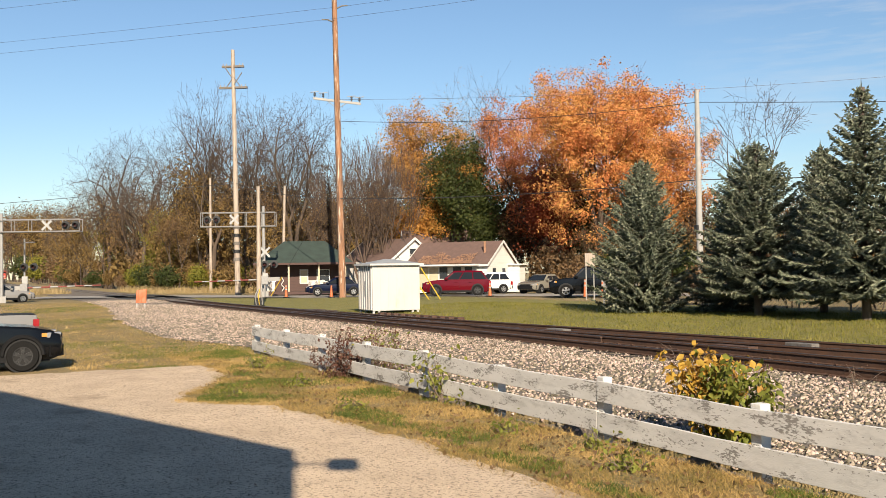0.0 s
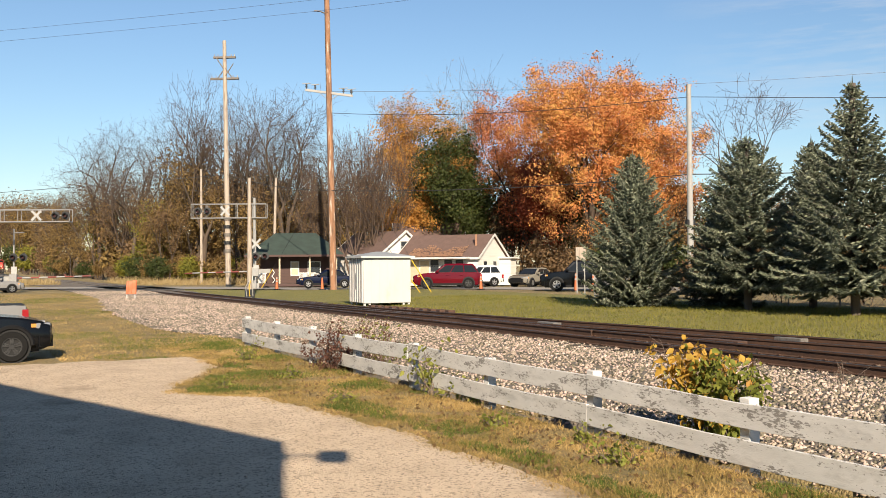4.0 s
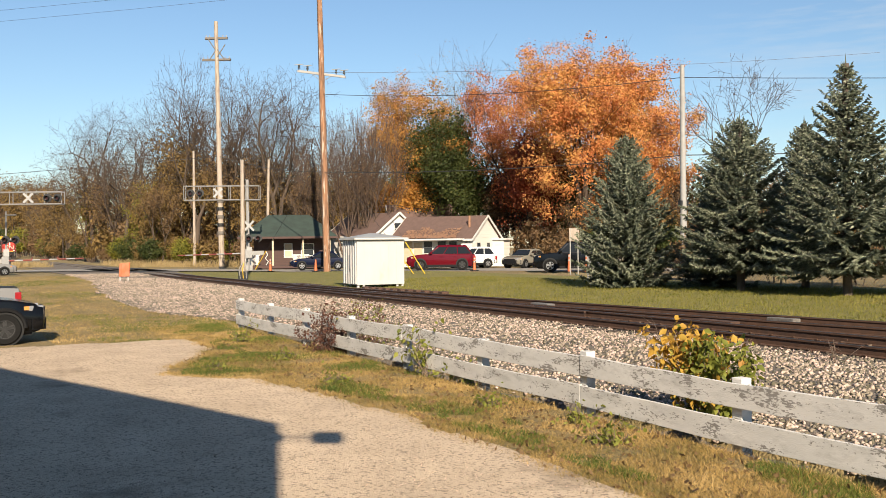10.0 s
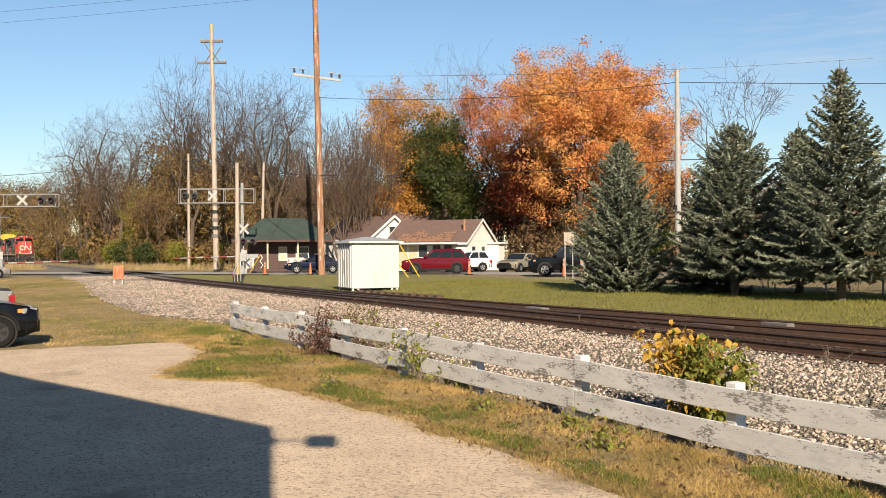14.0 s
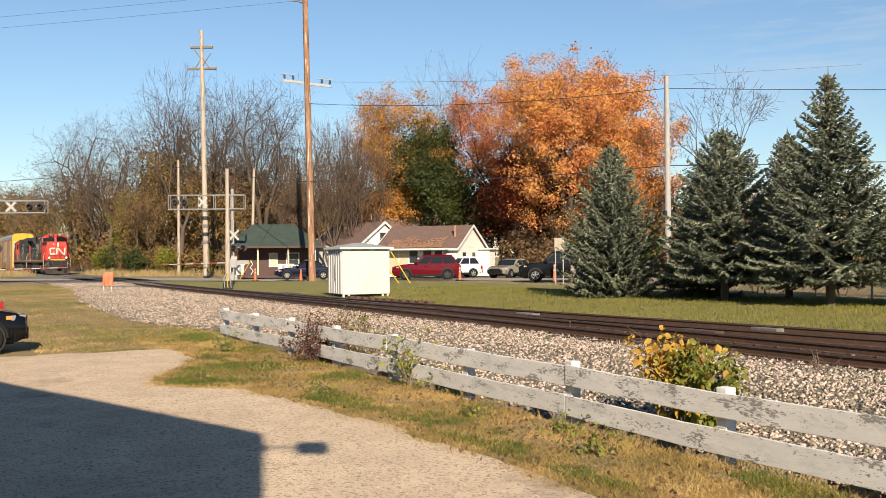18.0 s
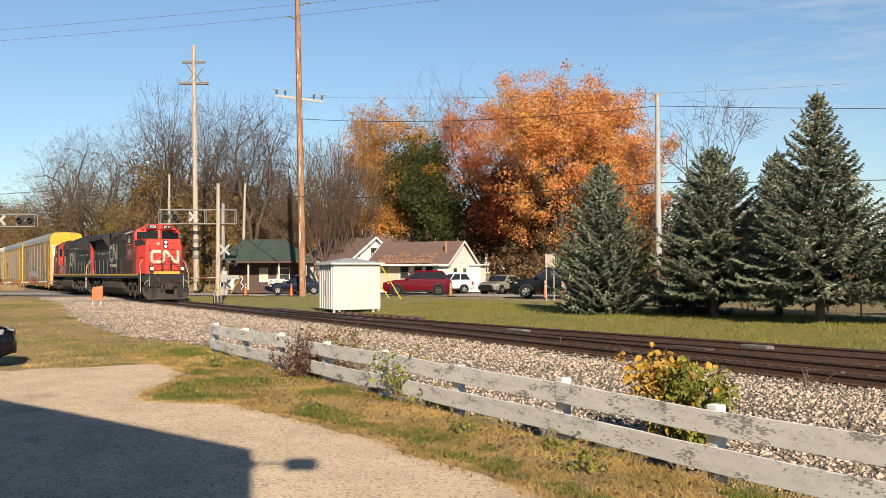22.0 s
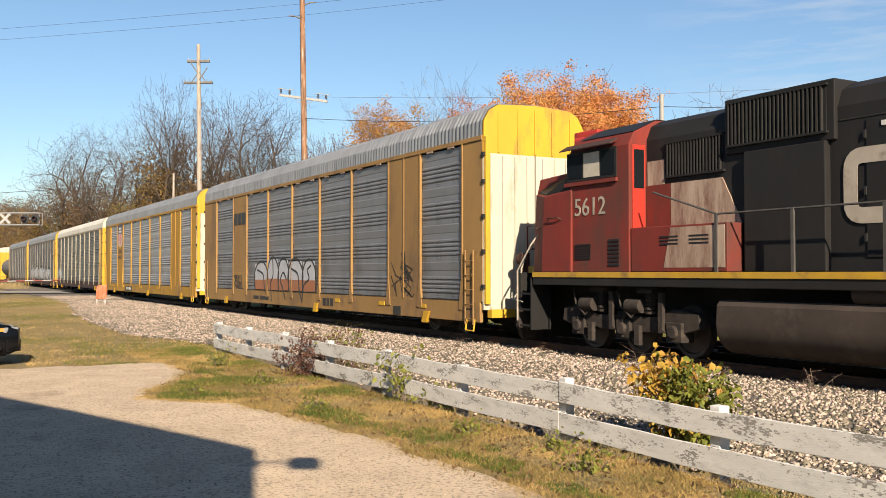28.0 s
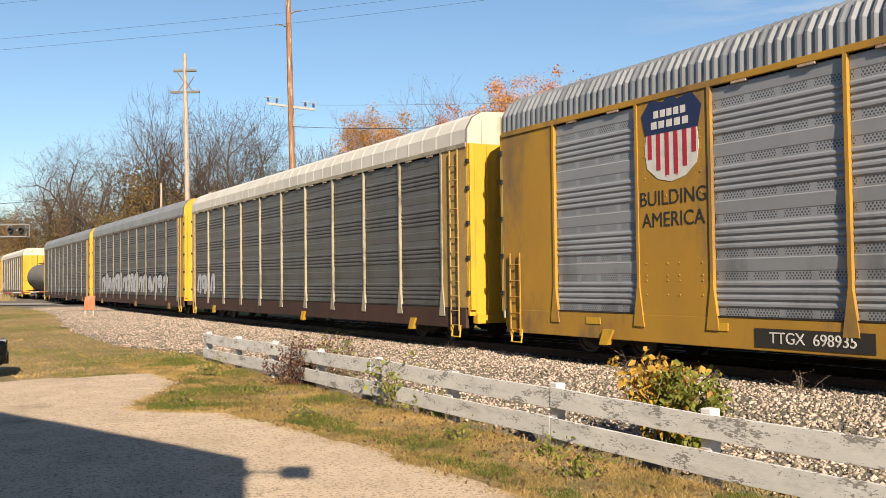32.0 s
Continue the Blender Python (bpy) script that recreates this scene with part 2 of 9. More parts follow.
def glass_material(name, tint=(0.02, 0.025, 0.03), rough=0.04, spec=0.25):
    """Dark vehicle or house glass: mostly a mirror over a dim inside."""
    m = bpy.data.materials.new(name)
    m.use_nodes = True
    p = m.node_tree.nodes["Principled BSDF"]
    p.inputs["Base Color"].default_value = (*tint, 1)
    p.inputs["Roughness"].default_value = rough
    p.inputs["Specular IOR Level"].default_value = spec
    return m


M_GRASS = material("dry_grass_ground", (0.28, 0.19, 0.080), (0.145, 0.120, 0.040), scale=0.7, rough=0.95, bump=1.0, fine=26, bump_dist=0.08, dirt=(0.33, 0.24, 0.115), dirt_amount=0.45, dirt_scale=0.35, speck=(0.10, 0.085, 0.03), speck_scale=14, speck_at=0.58)
M_LAWN = material("green_lawn", (0.15, 0.138, 0.024), (0.21, 0.175, 0.048), scale=0.8, rough=0.95, bump=1.0, fine=25, bump_dist=0.06, speck=(0.09, 0.10, 0.015), speck_scale=16, speck_at=0.58)
M_LOT = material("sandy_concrete", (0.59, 0.46, 0.325), (0.45, 0.345, 0.24), scale=1.1, rough=0.95, bump=1.0, fine=45, bump_dist=0.02, dirt=(0.27, 0.205, 0.14), dirt_amount=0.10, dirt_scale=0.6, speck=(0.25, 0.195, 0.14), speck_scale=26, speck_at=0.575, spec=0.2)
# bed tones hold the shade of the gaps between the loose stones
M_BALLAST = material("ballast_bed", (0.19, 0.157, 0.122), (0.085, 0.07, 0.056), scale=22, rough=0.95, bump=1.0, fine=24, bump_dist=0.06)
M_STONE = material("limestone_ballast", (0.38, 0.31, 0.235), (0.22, 0.178, 0.135), scale=9, rough=0.92, bump=0.5, fine=60, per="Island", per_amount=0.78, spec=0.25)
M_ROAD = material("grey_asphalt", (0.27, 0.243, 0.205), (0.22, 0.198, 0.168), scale=0.8, rough=0.9, bump=0.4, fine=70)
M_CROSSING = material("dark_asphalt", (0.0407, 0.0392, 0.0385), (0.0296, 0.0289, 0.0281), scale=2, rough=0.85, bump=0.4, fine=70)
M_RAIL = material("rusty_rail_steel", (0.088, 0.042, 0.023), (0.048, 0.026, 0.017), scale=5, rough=0.8, metal=0.1, bump=0.3)
M_RAILTOP = material("worn_rail_head", (0.141, 0.126, 0.115), (0.0888, 0.0777, 0.074), scale=8, rough=0.42, metal=0.8, bump=0.05)
M_TIE = material("creosoted_timber", (0.0555, 0.0355, 0.0237), (0.0311, 0.0215, 0.0163), scale=4, rough=0.9, bump=0.6, stretch=(0.5, 6, 6), per="Random", per_amount=0.3)
M_DARK = material("deep_black", (0.00592, 0.00592, 0.00592), rough=0.8, bump=0.0)

# ---------------------------------------------------------------- the building behind the camera, whose shade falls on the yard
M_SIDING = material("dark_siding", (0.09, 0.07, 0.058), (0.065, 0.05, 0.042), scale=2, rough=0.9, bump=0.2, stretch=(0.3, 0.3, 6), spec=0.2)
bld = thing("depot_building", pose(-0.467, -1.45, -0.57, 0, 0, 18.7), "tall plain dark depot building beside the yard", "building")
part("wall", Mesh().box(-14, 0.0, 0.0, 32, -0.2, 7.2), M_SIDING, bld)
part("roof", Mesh().box(-14.1, 0.0, -0.0, 32.1, 7.2, 7.42), M_SIDING, bld)
lamp_arm = thing("wall_lamp", pose(-0.467, -1.45, 6.36), "small floodlight on a bracket at the building corner", "wall lamp")
part("bracket", Mesh().tube((-0.02, 0, 0), (0.40, -0.24, 0), 0.025, n=8).box(-0.06, 0.02, -0.08, 0.08, -0.12, 0.12), M_SIDING, lamp_arm)
part("lamp_head", Mesh().slab((0.50, -0.30, -0.02), (0.15, -0.09, 0), (0.07, 0.12, 0), (0, 0, 0.13)), M_SIDING, lamp_arm, bevel=0.02)

# ---------------------------------------------------------------- ground
TRACK_X = 14.27
GAUGE = 1.435


def ease(u):
    u = min(max(u, 0.0), 1.0)
    return u * u * (3 - 2 * u)


def ground_z(x, y):
    left = -0.57 + 0.47 * ease((y - 27) / 45)
    z = left + (-0.22 - left) * ease((x - 8.0) / 3.9)
    z += 0.25 * ease((x - 18.5) / 5.0) * (1 - 0.6 * ease((y - 62) / 12))
    z += (-0.075 - z) * ease((y - 66) / 8) * ease((x + 5) / 12) * ease((34 - x) / 8)
    z -= 0.27 * ease((x - 7.60) / 0.06) * ease((8.35 - x) / 0.25) * ease((27.4 - y) / 0.8)
    return z + 0.02 * noise.noise((x * 0.35, y * 0.35, 0))


def siding_shift(y):
    """How far the diverging track lies off the main track."""
    if y > 60:
        return 0.0
    return 0.0014 * (60 - y) ** 2 if y > 18 else 0.0014 * 42 ** 2 + 0.1176 * (18 - y)


def sheet(name, xs, ys, lift, mat, inside=None, wobble=0.0):
    """A piece of ground surface over a grid."""
    vs, fs, idx = [], [], {}
    for j, y in enumerate(ys):
        for i, x in enumerate(xs):
            px = x + wobble * noise.noise((x, y * 0.9, 3.3))
            py = y + wobble * noise.noise((x, y * 0.9, 7.7))
            idx[i, j] = len(vs)
            vs.append((px, py, ground_z(px, py) + lift))
    for j in range(len(ys) - 1):
        for i in range(len(xs) - 1):
            cx, cy = (xs[i] + xs[i + 1]) / 2, (ys[j] + ys[j + 1]) / 2
            if inside is None or inside(cx, cy):
                fs.append((idx[i, j], idx[i + 1, j], idx[i + 1, j + 1], idx[i, j + 1]))
    me = bulk(name, vs, fs, mat, smooth=True)
    return me


def steps(*marks):
    """Grid lines: (start, step), (start, step), ..., end."""
    out = []
    for (a, s), nxt in zip(marks[:-1], marks[1:]):
        b = nxt[0] if isinstance(nxt, tuple) else nxt
        k = max(1, round((b - a) / s))
        out += [a + (b - a) * i / k for i in range(k)]
    return out + [marks[-1]]


ground = part("ground", sheet("ground", steps((-1500, 250), (-250, 50), (-50, 5), (-10, 1), (7, 0.2), (7.5, 0.04), (8.4, 0.2), (9, 1), (24, 2), (60, 10), (250, 250), 1500), steps((-300, 50), (-50, 5), (0, 1), (60, 4), (200, 50), (500, 300), 2300), 0.0, M_GRASS), M_GRASS)
tagged(ground, "dry autumn grass and weeds over flat ground", "ground", kind="structure")


EDGE = [(-40, 5.6), (8.0, 5.55), (12.2, 5.45), (13.8, 5.2), (15.9, 4.75), (17.3, 3.6), (17.7, 3.6), (19.1, 4.25), (20.5, 5.0), (22.0, 5.5), (26.0, 5.3)]


def lot_edge(y):
    for (y0, a), (y1, b) in zip(EDGE, EDGE[1:]):
        if y <= y1:
            return a + (b - a) * (y - y0) / (y1 - y0) + 0.16 * noise.noise((y * 1.1, 2, 0))
    return 5.3


def in_lot(x, y):
    far = 24.5 - 0.06 * max(0, x) + 0.35 * noise.noise((x * 0.9, 9, 0))
    return x < lot_edge(y) and y < far


lot = part("yard", sheet("yard", steps((-40, 2), (-6, 0.25), (2, 0.12), 6.5), steps((-40, 2), (2, 0.2), (6, 0.12), 26), 0.012, M_LOT, in_lot, 0.12), M_LOT)
tagged(lot, "sandy worn concrete and gravel yard with stains", "yard", kind="structure")


def lawn_edge(y):
    return TRACK_X + siding_shift(y) + 1.75 + 0.3 * noise.noise((y * 0.5, 5, 0))


lawn = part("lawn", sheet("lawn", steps((15.5, 0.25), (24, 1), 31), steps((-60, 4), (4, 0.5), (62, 2), 80), 0.012, M_LAWN, lambda x, y: x > lawn_edge(y)), M_LAWN)
tagged(lawn, "mown green lawn beside the railway", "lawn", kind="structure")


def bed_edge(y):
    return 8.15 + 0.35 * noise.noise((y * 0.4, 1, 0)) - 1.5 * ease((y - 28) / 8) * ease((64 - y) / 20)


bed = part("ballast_bed", sheet("ballast_bed", steps((6, 0.3), 22), steps((-80, 5), (0, 0.5), (66, 4), (400, 50), 900), 0.03, M_BALLAST, lambda x, y: max(bed_edge(y), 8.25 if y < 27.5 else 0.0) < x < lawn_edge(y) + 0.2, 0.12), M_BALLAST)
tagged(bed, "limestone ballast bank under the tracks, toned dark for shaded gaps", "ballast", kind="structure")


def scatter_stones(name, n, x0, x1, y0, y1, size, keep, lift, mat, seed, flat=0.7):
    """Many small broken stones as one mesh."""
    rng = np.random.default_rng(seed)
    ico = np.array([(0, 0, 1), (1, 0, 0.1), (0, 1, -0.1), (-1, 0, 0.1), (0, -1, -0.1), (0, 0, -1)])
    tri = np.array([(0, 1, 2), (0, 2, 3), (0, 3, 4), (0, 4, 1), (5, 2, 1), (5, 3, 2), (5, 4, 3), (5, 1, 4)])
    u = rng.random((n, 2))
    ys = y0 + (y1 - y0) * u[:, 1] ** 1.7
    xs = x0 + (x1 - x0) * u[:, 0]
    ok = np.array([keep(x, y) for x, y in zip(xs, ys)])
    xs, ys = xs[ok], ys[ok]
    zs = np.array([ground_z(x, y) for x, y in zip(xs, ys)]) + lift
    k = len(xs)
    s = size * (0.55 + 0.9 * rng.random(k))
    sc = s[:, None] * (0.6 + 0.7 * rng.random((k, 3))) * np.array([1, 1, flat])
    v = (ico[None] * (0.75 + 0.5 * rng.random((k, 6, 1))) + rng.normal(0, 0.22, (k, 6, 3))) * sc[:, None]
    a = rng.random(k) * 6.283
    b = rng.normal(0, 0.8, k)
    ca, sa, cb, sb = np.cos(a)[:, None], np.sin(a)[:, None], np.cos(b)[:, None], np.sin(b)[:, None]
    x, y, z = v[..., 0], v[..., 1], v[..., 2]
    y, z = y * cb - z * sb, y * sb + z * cb
    x, y = x * ca - y * sa, x * sa + y * ca
    v = np.stack([x + xs[:, None], y + ys[:, None], z + zs[:, None]], -1)
    f = tri[None] + (np.arange(k) * 6)[:, None, None]
    return bulk(name, v.reshape(-1, 3), f.reshape(-1, 3), mat)


def on_bank(x, y):
    if y > 27.5 and x < bed_edge(y) + 1.6 * random.random() ** 1.5 - 0.3:
        return False
    return max(bed_edge(y) - 0.1, 8.22 if y < 27.5 else 0.0) < x < lawn_edge(y) and abs(x - 13.552) > 0.09 and not (12.95 < x < 15.6 and random.random() < 0.35)


stones = part("ballast_stones", scatter_stones("ballast_stones", 80000, 6.4, 13.5, 2.5, 76, 0.033, on_bank, 0.035, M_STONE, 4), M_STONE)
tagged(stones, "loose pale limestone ballast with grey and tan pieces", "ballast", kind="stuff")
M_STONEB = material("rusty_ballast", (0.2, 0.14, 0.1), (0.12, 0.08, 0.06), scale=9, rough=0.95, bump=0.5, fine=60, per="Island", per_amount=0.5)
stones_b = part("ballast_stones", scatter_stones("ballast_stones", 9000, 13.6, 19.5, 2.5, 60, 0.042, on_bank, 0.02, M_STONEB, 5), M_STONEB)
tagged(stones_b, "dirty brown ballast between the rails", "ballast", kind="stuff")
M_PEBBLE = material("yard_pebbles", (0.40, 0.31, 0.22), (0.27, 0.205, 0.145), scale=20, rough=0.95, bump=0.3, per="Island", per_amount=0.45)
pebbles = part("yard_gravel", scatter_stones("yard_gravel", 9000, -1.5, 6.0, 6.0, 25, 0.009, lambda x, y: in_lot(x, y) and (x > 2.2 + 0.12 * y * 0 or random.random() < 0.4), 0.014, M_PEBBLE, 6), M_PEBBLE)
tagged(pebbles, "fine loose gravel and sand on the yard", "gravel", kind="stuff")


# road: runs beside the lawn, then bends across the tracks
ROAD = [(92, -20), (70, 13), (52, 38), (43.5, 49.5), (35.5, 60), (29, 68.5), (22.5, 77), (14.3, 86), (5, 93), (-20, 107), (-80, 135)]


def ribbon(name, line, half, mat, lift):
    vs, fs = [], []
    pts = [Vector((x, y, 0)) for x, y in line]
    fine = []
    for i in range(len(pts) - 1):
        p0, p1, p2, p3 = pts[max(i - 1, 0)], pts[i], pts[i + 1], pts[min(i + 2, len(pts) - 1)]
        for k in range(8):
            t = k / 8
            fine.append(0.5 * (2 * p1 + (p2 - p0) * t + (2 * p0 - 5 * p1 + 4 * p2 - p3) * t * t + (3 * p1 - p0 - 3 * p2 + p3) * t ** 3))
    fine.append(pts[-1])
    for i, p in enumerate(fine):
        d = (fine[min(i + 1, len(fine) - 1)] - fine[max(i - 1, 0)]).normalized()
        nrm = Vector((-d.y, d.x, 0))
        for s in (-half, -half / 3, half / 3, half):
            q = p + nrm * s
            vs.append((q.x, q.y, max(ground_z(q.x, q.y), -0.03 if abs(q.x - TRACK_X) < 9 else -1) + lift))
    for i in range(len(fine) - 1):
        for k in range(3):
            a = i * 4 + k
            fs.append((a, a + 1, a + 5, a + 4))
    return bulk(name, vs, fs, mat, smooth=True)


road = part("road", ribbon("road", ROAD, 3.9, M_ROAD, 0.03), M_ROAD)
tagged(road, "pale grey asphalt street bending over the railway crossing", "road", kind="structure")
crossing = Mesh()
crossing.box(TRACK_X - 0.62, TRACK_X + 0.62, 77, 96, -0.12, 0.0)
crossing.box(TRACK_X - 2.6, TRACK_X - 0.83, 77, 96, -0.14, 0.0)
crossing.box(TRACK_X + 0.83, TRACK_X + 2.6, 77, 96, -0.14, 0.0)
tagged(part("level_crossing", crossing, M_CROSSING, bevel=0.02), "dark asphalt panels between the rails of the crossing", "crossing", kind="structure")


# ---------------------------------------------------------------- tracks
RAIL_PROFILE = [(-0.075, -0.172), (0.075, -0.172), (0.075, -0.160), (0.012, -0.145), (0.010, -0.048), (0.036, -0.036), (0.036, -0.006), (-0.036, -0.006), (-0.036, -0.036), (-0.010, -0.048), (-0.012, -0.145), (-0.075, -0.160)]


def rail(name, xs, ys, parent):
    m, top = Mesh(), Mesh()
    m.loft([[(x + a, y, b) for a, b in RAIL_PROFILE] for x, y in zip(xs, ys)])
    top.loft([[(x - 0.034, y, -0.006), (x + 0.034, y, -0.006), (x + 0.03, y, 0.0), (x - 0.03, y, 0.0)] for x, y in zip(xs, ys)])
    ob = part(name, m, M_RAIL, parent)
    part("running_surface", top, M_RAILTOP, ob, "worn shiny rail head")
    return ob


main_track = thing("railway_track", Matrix(), "straight main track with rusty rails on dark sleepers", "railway track", "tracks", "structure")
ys_main = steps((-140, 40), (-20, 10), (100, 100), 900)
for sx in (-1, 1):
    rail("rail", [TRACK_X + sx * (GAUGE / 2 + 0.035)] * len(ys_main), ys_main, main_track)
side_track = thing("railway_track", Matrix(), "diverging siding track with brown rusty rails", "railway track", "tracks", "structure")
ys_side = steps((-140, 20), (0, 2), 58)
for sx in (-1, 1):
    rail("rail", [TRACK_X + siding_shift(y) + sx * (GAUGE / 2 + 0.035) + (0.09 if y > 54 else 0) * -sx for y in ys_side], ys_side, side_track)
guard = Mesh()
for gx, g0, g1 in ((TRACK_X - 0.62, 20, 27), (TRACK_X + 0.62, 20, 27)):
    guard.loft([[(gx + a, y, b) for a, b in RAIL_PROFILE] for y in (g0, g1)])
part("guard_rails", guard, M_RAIL, main_track, "short guard rails at the frog")

sleeper_mesh = Mesh().box(-1.3, 1.3, -0.115, 0.115, -0.36, -0.172).data("sleeper", M_TIE, bevel=0.012)
long_mesh = Mesh().box(-1.3, 3.4, -0.115, 0.115, -0.36, -0.172).data("sleeper", M_TIE, bevel=0.012)
plate = Mesh()
for sx in (-1, 1):
    plate.box(sx * 0.752 - 0.11, sx * 0.752 + 0.11, -0.1, 0.1, -0.172, -0.158)
    for e in (-0.1, 0.1):
        plate.box(sx * 0.752 + e - 0.02, sx * 0.752 + e + 0.02, -0.03, 0.03, -0.16, -0.135)
plate_mesh = plate.data("tie_plate", M_RAIL)
for i in range(132):
    y = 2.0 + i * 0.56
    wide = 14 < y < 50
    part("sleeper", long_mesh if wide else sleeper_mesh, M_TIE, main_track, at=pose(TRACK_X + random.uniform(-0.04, 0.04), y, random.uniform(-0.012, 0.0), 0, 0, random.uniform(-0.8, 0.8)))
    part("tie_plate", plate_mesh, M_RAIL, main_track, at=pose(TRACK_X, y, 0))
    if y < 22:
        part("sleeper", sleeper_mesh, M_TIE, side_track, at=pose(TRACK_X + siding_shift(y) + 0.1, y + 0.28, random.uniform(-0.012, 0.0), 0, 0, 6 + random.uniform(-1, 1)))

# ---------------------------------------------------------------- plank fence
M_WHITEWASH = material("peeling_whitewash", (0.60, 0.58, 0.545), (0.49, 0.475, 0.445), scale=1.6, rough=0.9, bump=0.3, fine=26, stretch=(1.4, 1.0, 3.0), per="Random", per_amount=0.09, spec=0.2, dirt=(0.40, 0.385, 0.36), dirt_amount=0.3, dirt_scale=2.0, speck=(0.22, 0.205, 0.185), speck_scale=17, speck_at=1.13, speck_patch=(1.5, 1.0))
FENCE_X = 7.72
fence = thing("plank_fence", Matrix(), "low weathered white two-plank fence beside the ballast bank", "fence")
post_ys = [27.0 - i * 2.78 for i in range(11)]
for i, y in enumerate(post_ys):
    g = ground_z(7.4, y)
    m = Mesh().box(FENCE_X - 0.075, FENCE_X + 0.075, y - 0.075, y + 0.075, g - 0.5, g + 0.80 + 0.05 * random.random())
    part("post", m, M_WHITEWASH, fence, bevel=0.012)
for lo, tag in ((0.54, "top"), (0.13, "low")):
    i = 0
    while i < len(post_ys) - 1:
        k = min(i + 2, len(post_ys) - 1)
        y1, y0 = post_ys[i] - 0.006, post_ys[k] + 0.006
        if i == 0:
            y1 += 0.12
        z1, z0 = [ground_z(7.4, y) + lo + random.uniform(-0.025, 0.025) for y in (y1, y0)]
        m = Mesh()
        rings = []
        nseg = 10
        for s in range(nseg + 1):
            u = s / nseg
            y, z = y0 + (y1 - y0) * u, z0 + (z1 - z0) * u - 0.025 * math.sin(math.pi * u) + 0.008 * noise.noise((y0 + u * 9, lo, 0))
            x = FENCE_X - 0.115 + 0.015 * noise.noise((u * 6, y0, lo))
            h = 0.27 + 0.012 * noise.noise((u * 11, lo * 9, y0))
            rings.append([(x - 0.022, y, z), (x + 0.022, y, z), (x + 0.022, y, z + h), (x - 0.022, y, z + h)])
        m.loft(rings)
        part("plank", m, M_WHITEWASH, fence, bevel=0.006)
        i = k

# ---------------------------------------------------------------- trees
M_BARK = material("grey_bark", (0.118, 0.0925, 0.074), (0.0666, 0.0518, 0.0407), scale=5, rough=0.95, bump=0.8, fine=30, stretch=(1, 1, 0.3), bump_dist=0.03)
M_TWIG = material("bare_twigs", (0.19, 0.142, 0.108), (0.12, 0.09, 0.07), scale=3, rough=0.95, bump=0.0, spec=0.2)
M_WOOD = material("brown_grey_limbs", (0.105, 0.077, 0.057), (0.055, 0.041, 0.031), scale=3, rough=0.95, bump=0.4, fine=20, stretch=(1, 1, 0.4), bump_dist=0.02, spec=0.2)
M_DARKWOODY = material("dark_brown_twigs", (0.115, 0.080, 0.060), (0.065, 0.046, 0.036), scale=3, rough=0.95, bump=0.0, spec=0.2)
L_ORANGE = leaf_material("orange_maple_leaves", [(0.41, 0.115, 0.045), (0.53, 0.205, 0.070), (0.60, 0.30, 0.090), (0.64, 0.41, 0.10)], through_light=0.38, big=0.4)
L_RUST = leaf_material("rust_orange_leaves", [(0.33, 0.088, 0.038), (0.47, 0.165, 0.060), (0.56, 0.26, 0.085)], through_light=0.38, big=0.4)
L_GOLDBROWN = leaf_material("golden_brown_leaves", [(0.11, 0.068, 0.028), (0.19, 0.12, 0.040), (0.28, 0.185, 0.055)], through_light=0.28, big=0.5)
L_RED = leaf_material("rusty_red_leaves", [(0.163, 0.037, 0.0222), (0.252, 0.0592, 0.0259), (0.311, 0.0962, 0.0296)])
L_GOLD = leaf_material("golden_leaves", [(0.32, 0.125, 0.03), (0.45, 0.215, 0.045), (0.48, 0.29, 0.07)], through_light=0.36, big=0.5)
L_BROWN = leaf_material("brown_leaves", [(0.12, 0.072, 0.038), (0.18, 0.11, 0.052), (0.23, 0.15, 0.07)])
L_TAN = leaf_material("pale_tan_leaves", [(0.22, 0.15, 0.07), (0.32, 0.23, 0.10), (0.40, 0.30, 0.12)], through_light=0.35)
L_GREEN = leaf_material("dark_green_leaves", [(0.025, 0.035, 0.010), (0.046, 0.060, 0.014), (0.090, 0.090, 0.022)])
L_YGREEN = leaf_material("yellow_green_leaves", [(0.0888, 0.104, 0.0148), (0.192, 0.178, 0.0259), (0.311, 0.237, 0.0296)])
L_SPRUCE = leaf_material("blue_spruce_needles", [(0.030, 0.040, 0.024), (0.12, 0.135, 0.088), (0.34, 0.35, 0.245)], through_light=0.05, big=1.2)

# rust leaves with the shade behind the parked cars in their colour
L_DUSK = leaf_material("shaded_rust_leaves", [(0.035, 0.03, 0.014), (0.075, 0.04, 0.02), (0.12, 0.065, 0.03)])


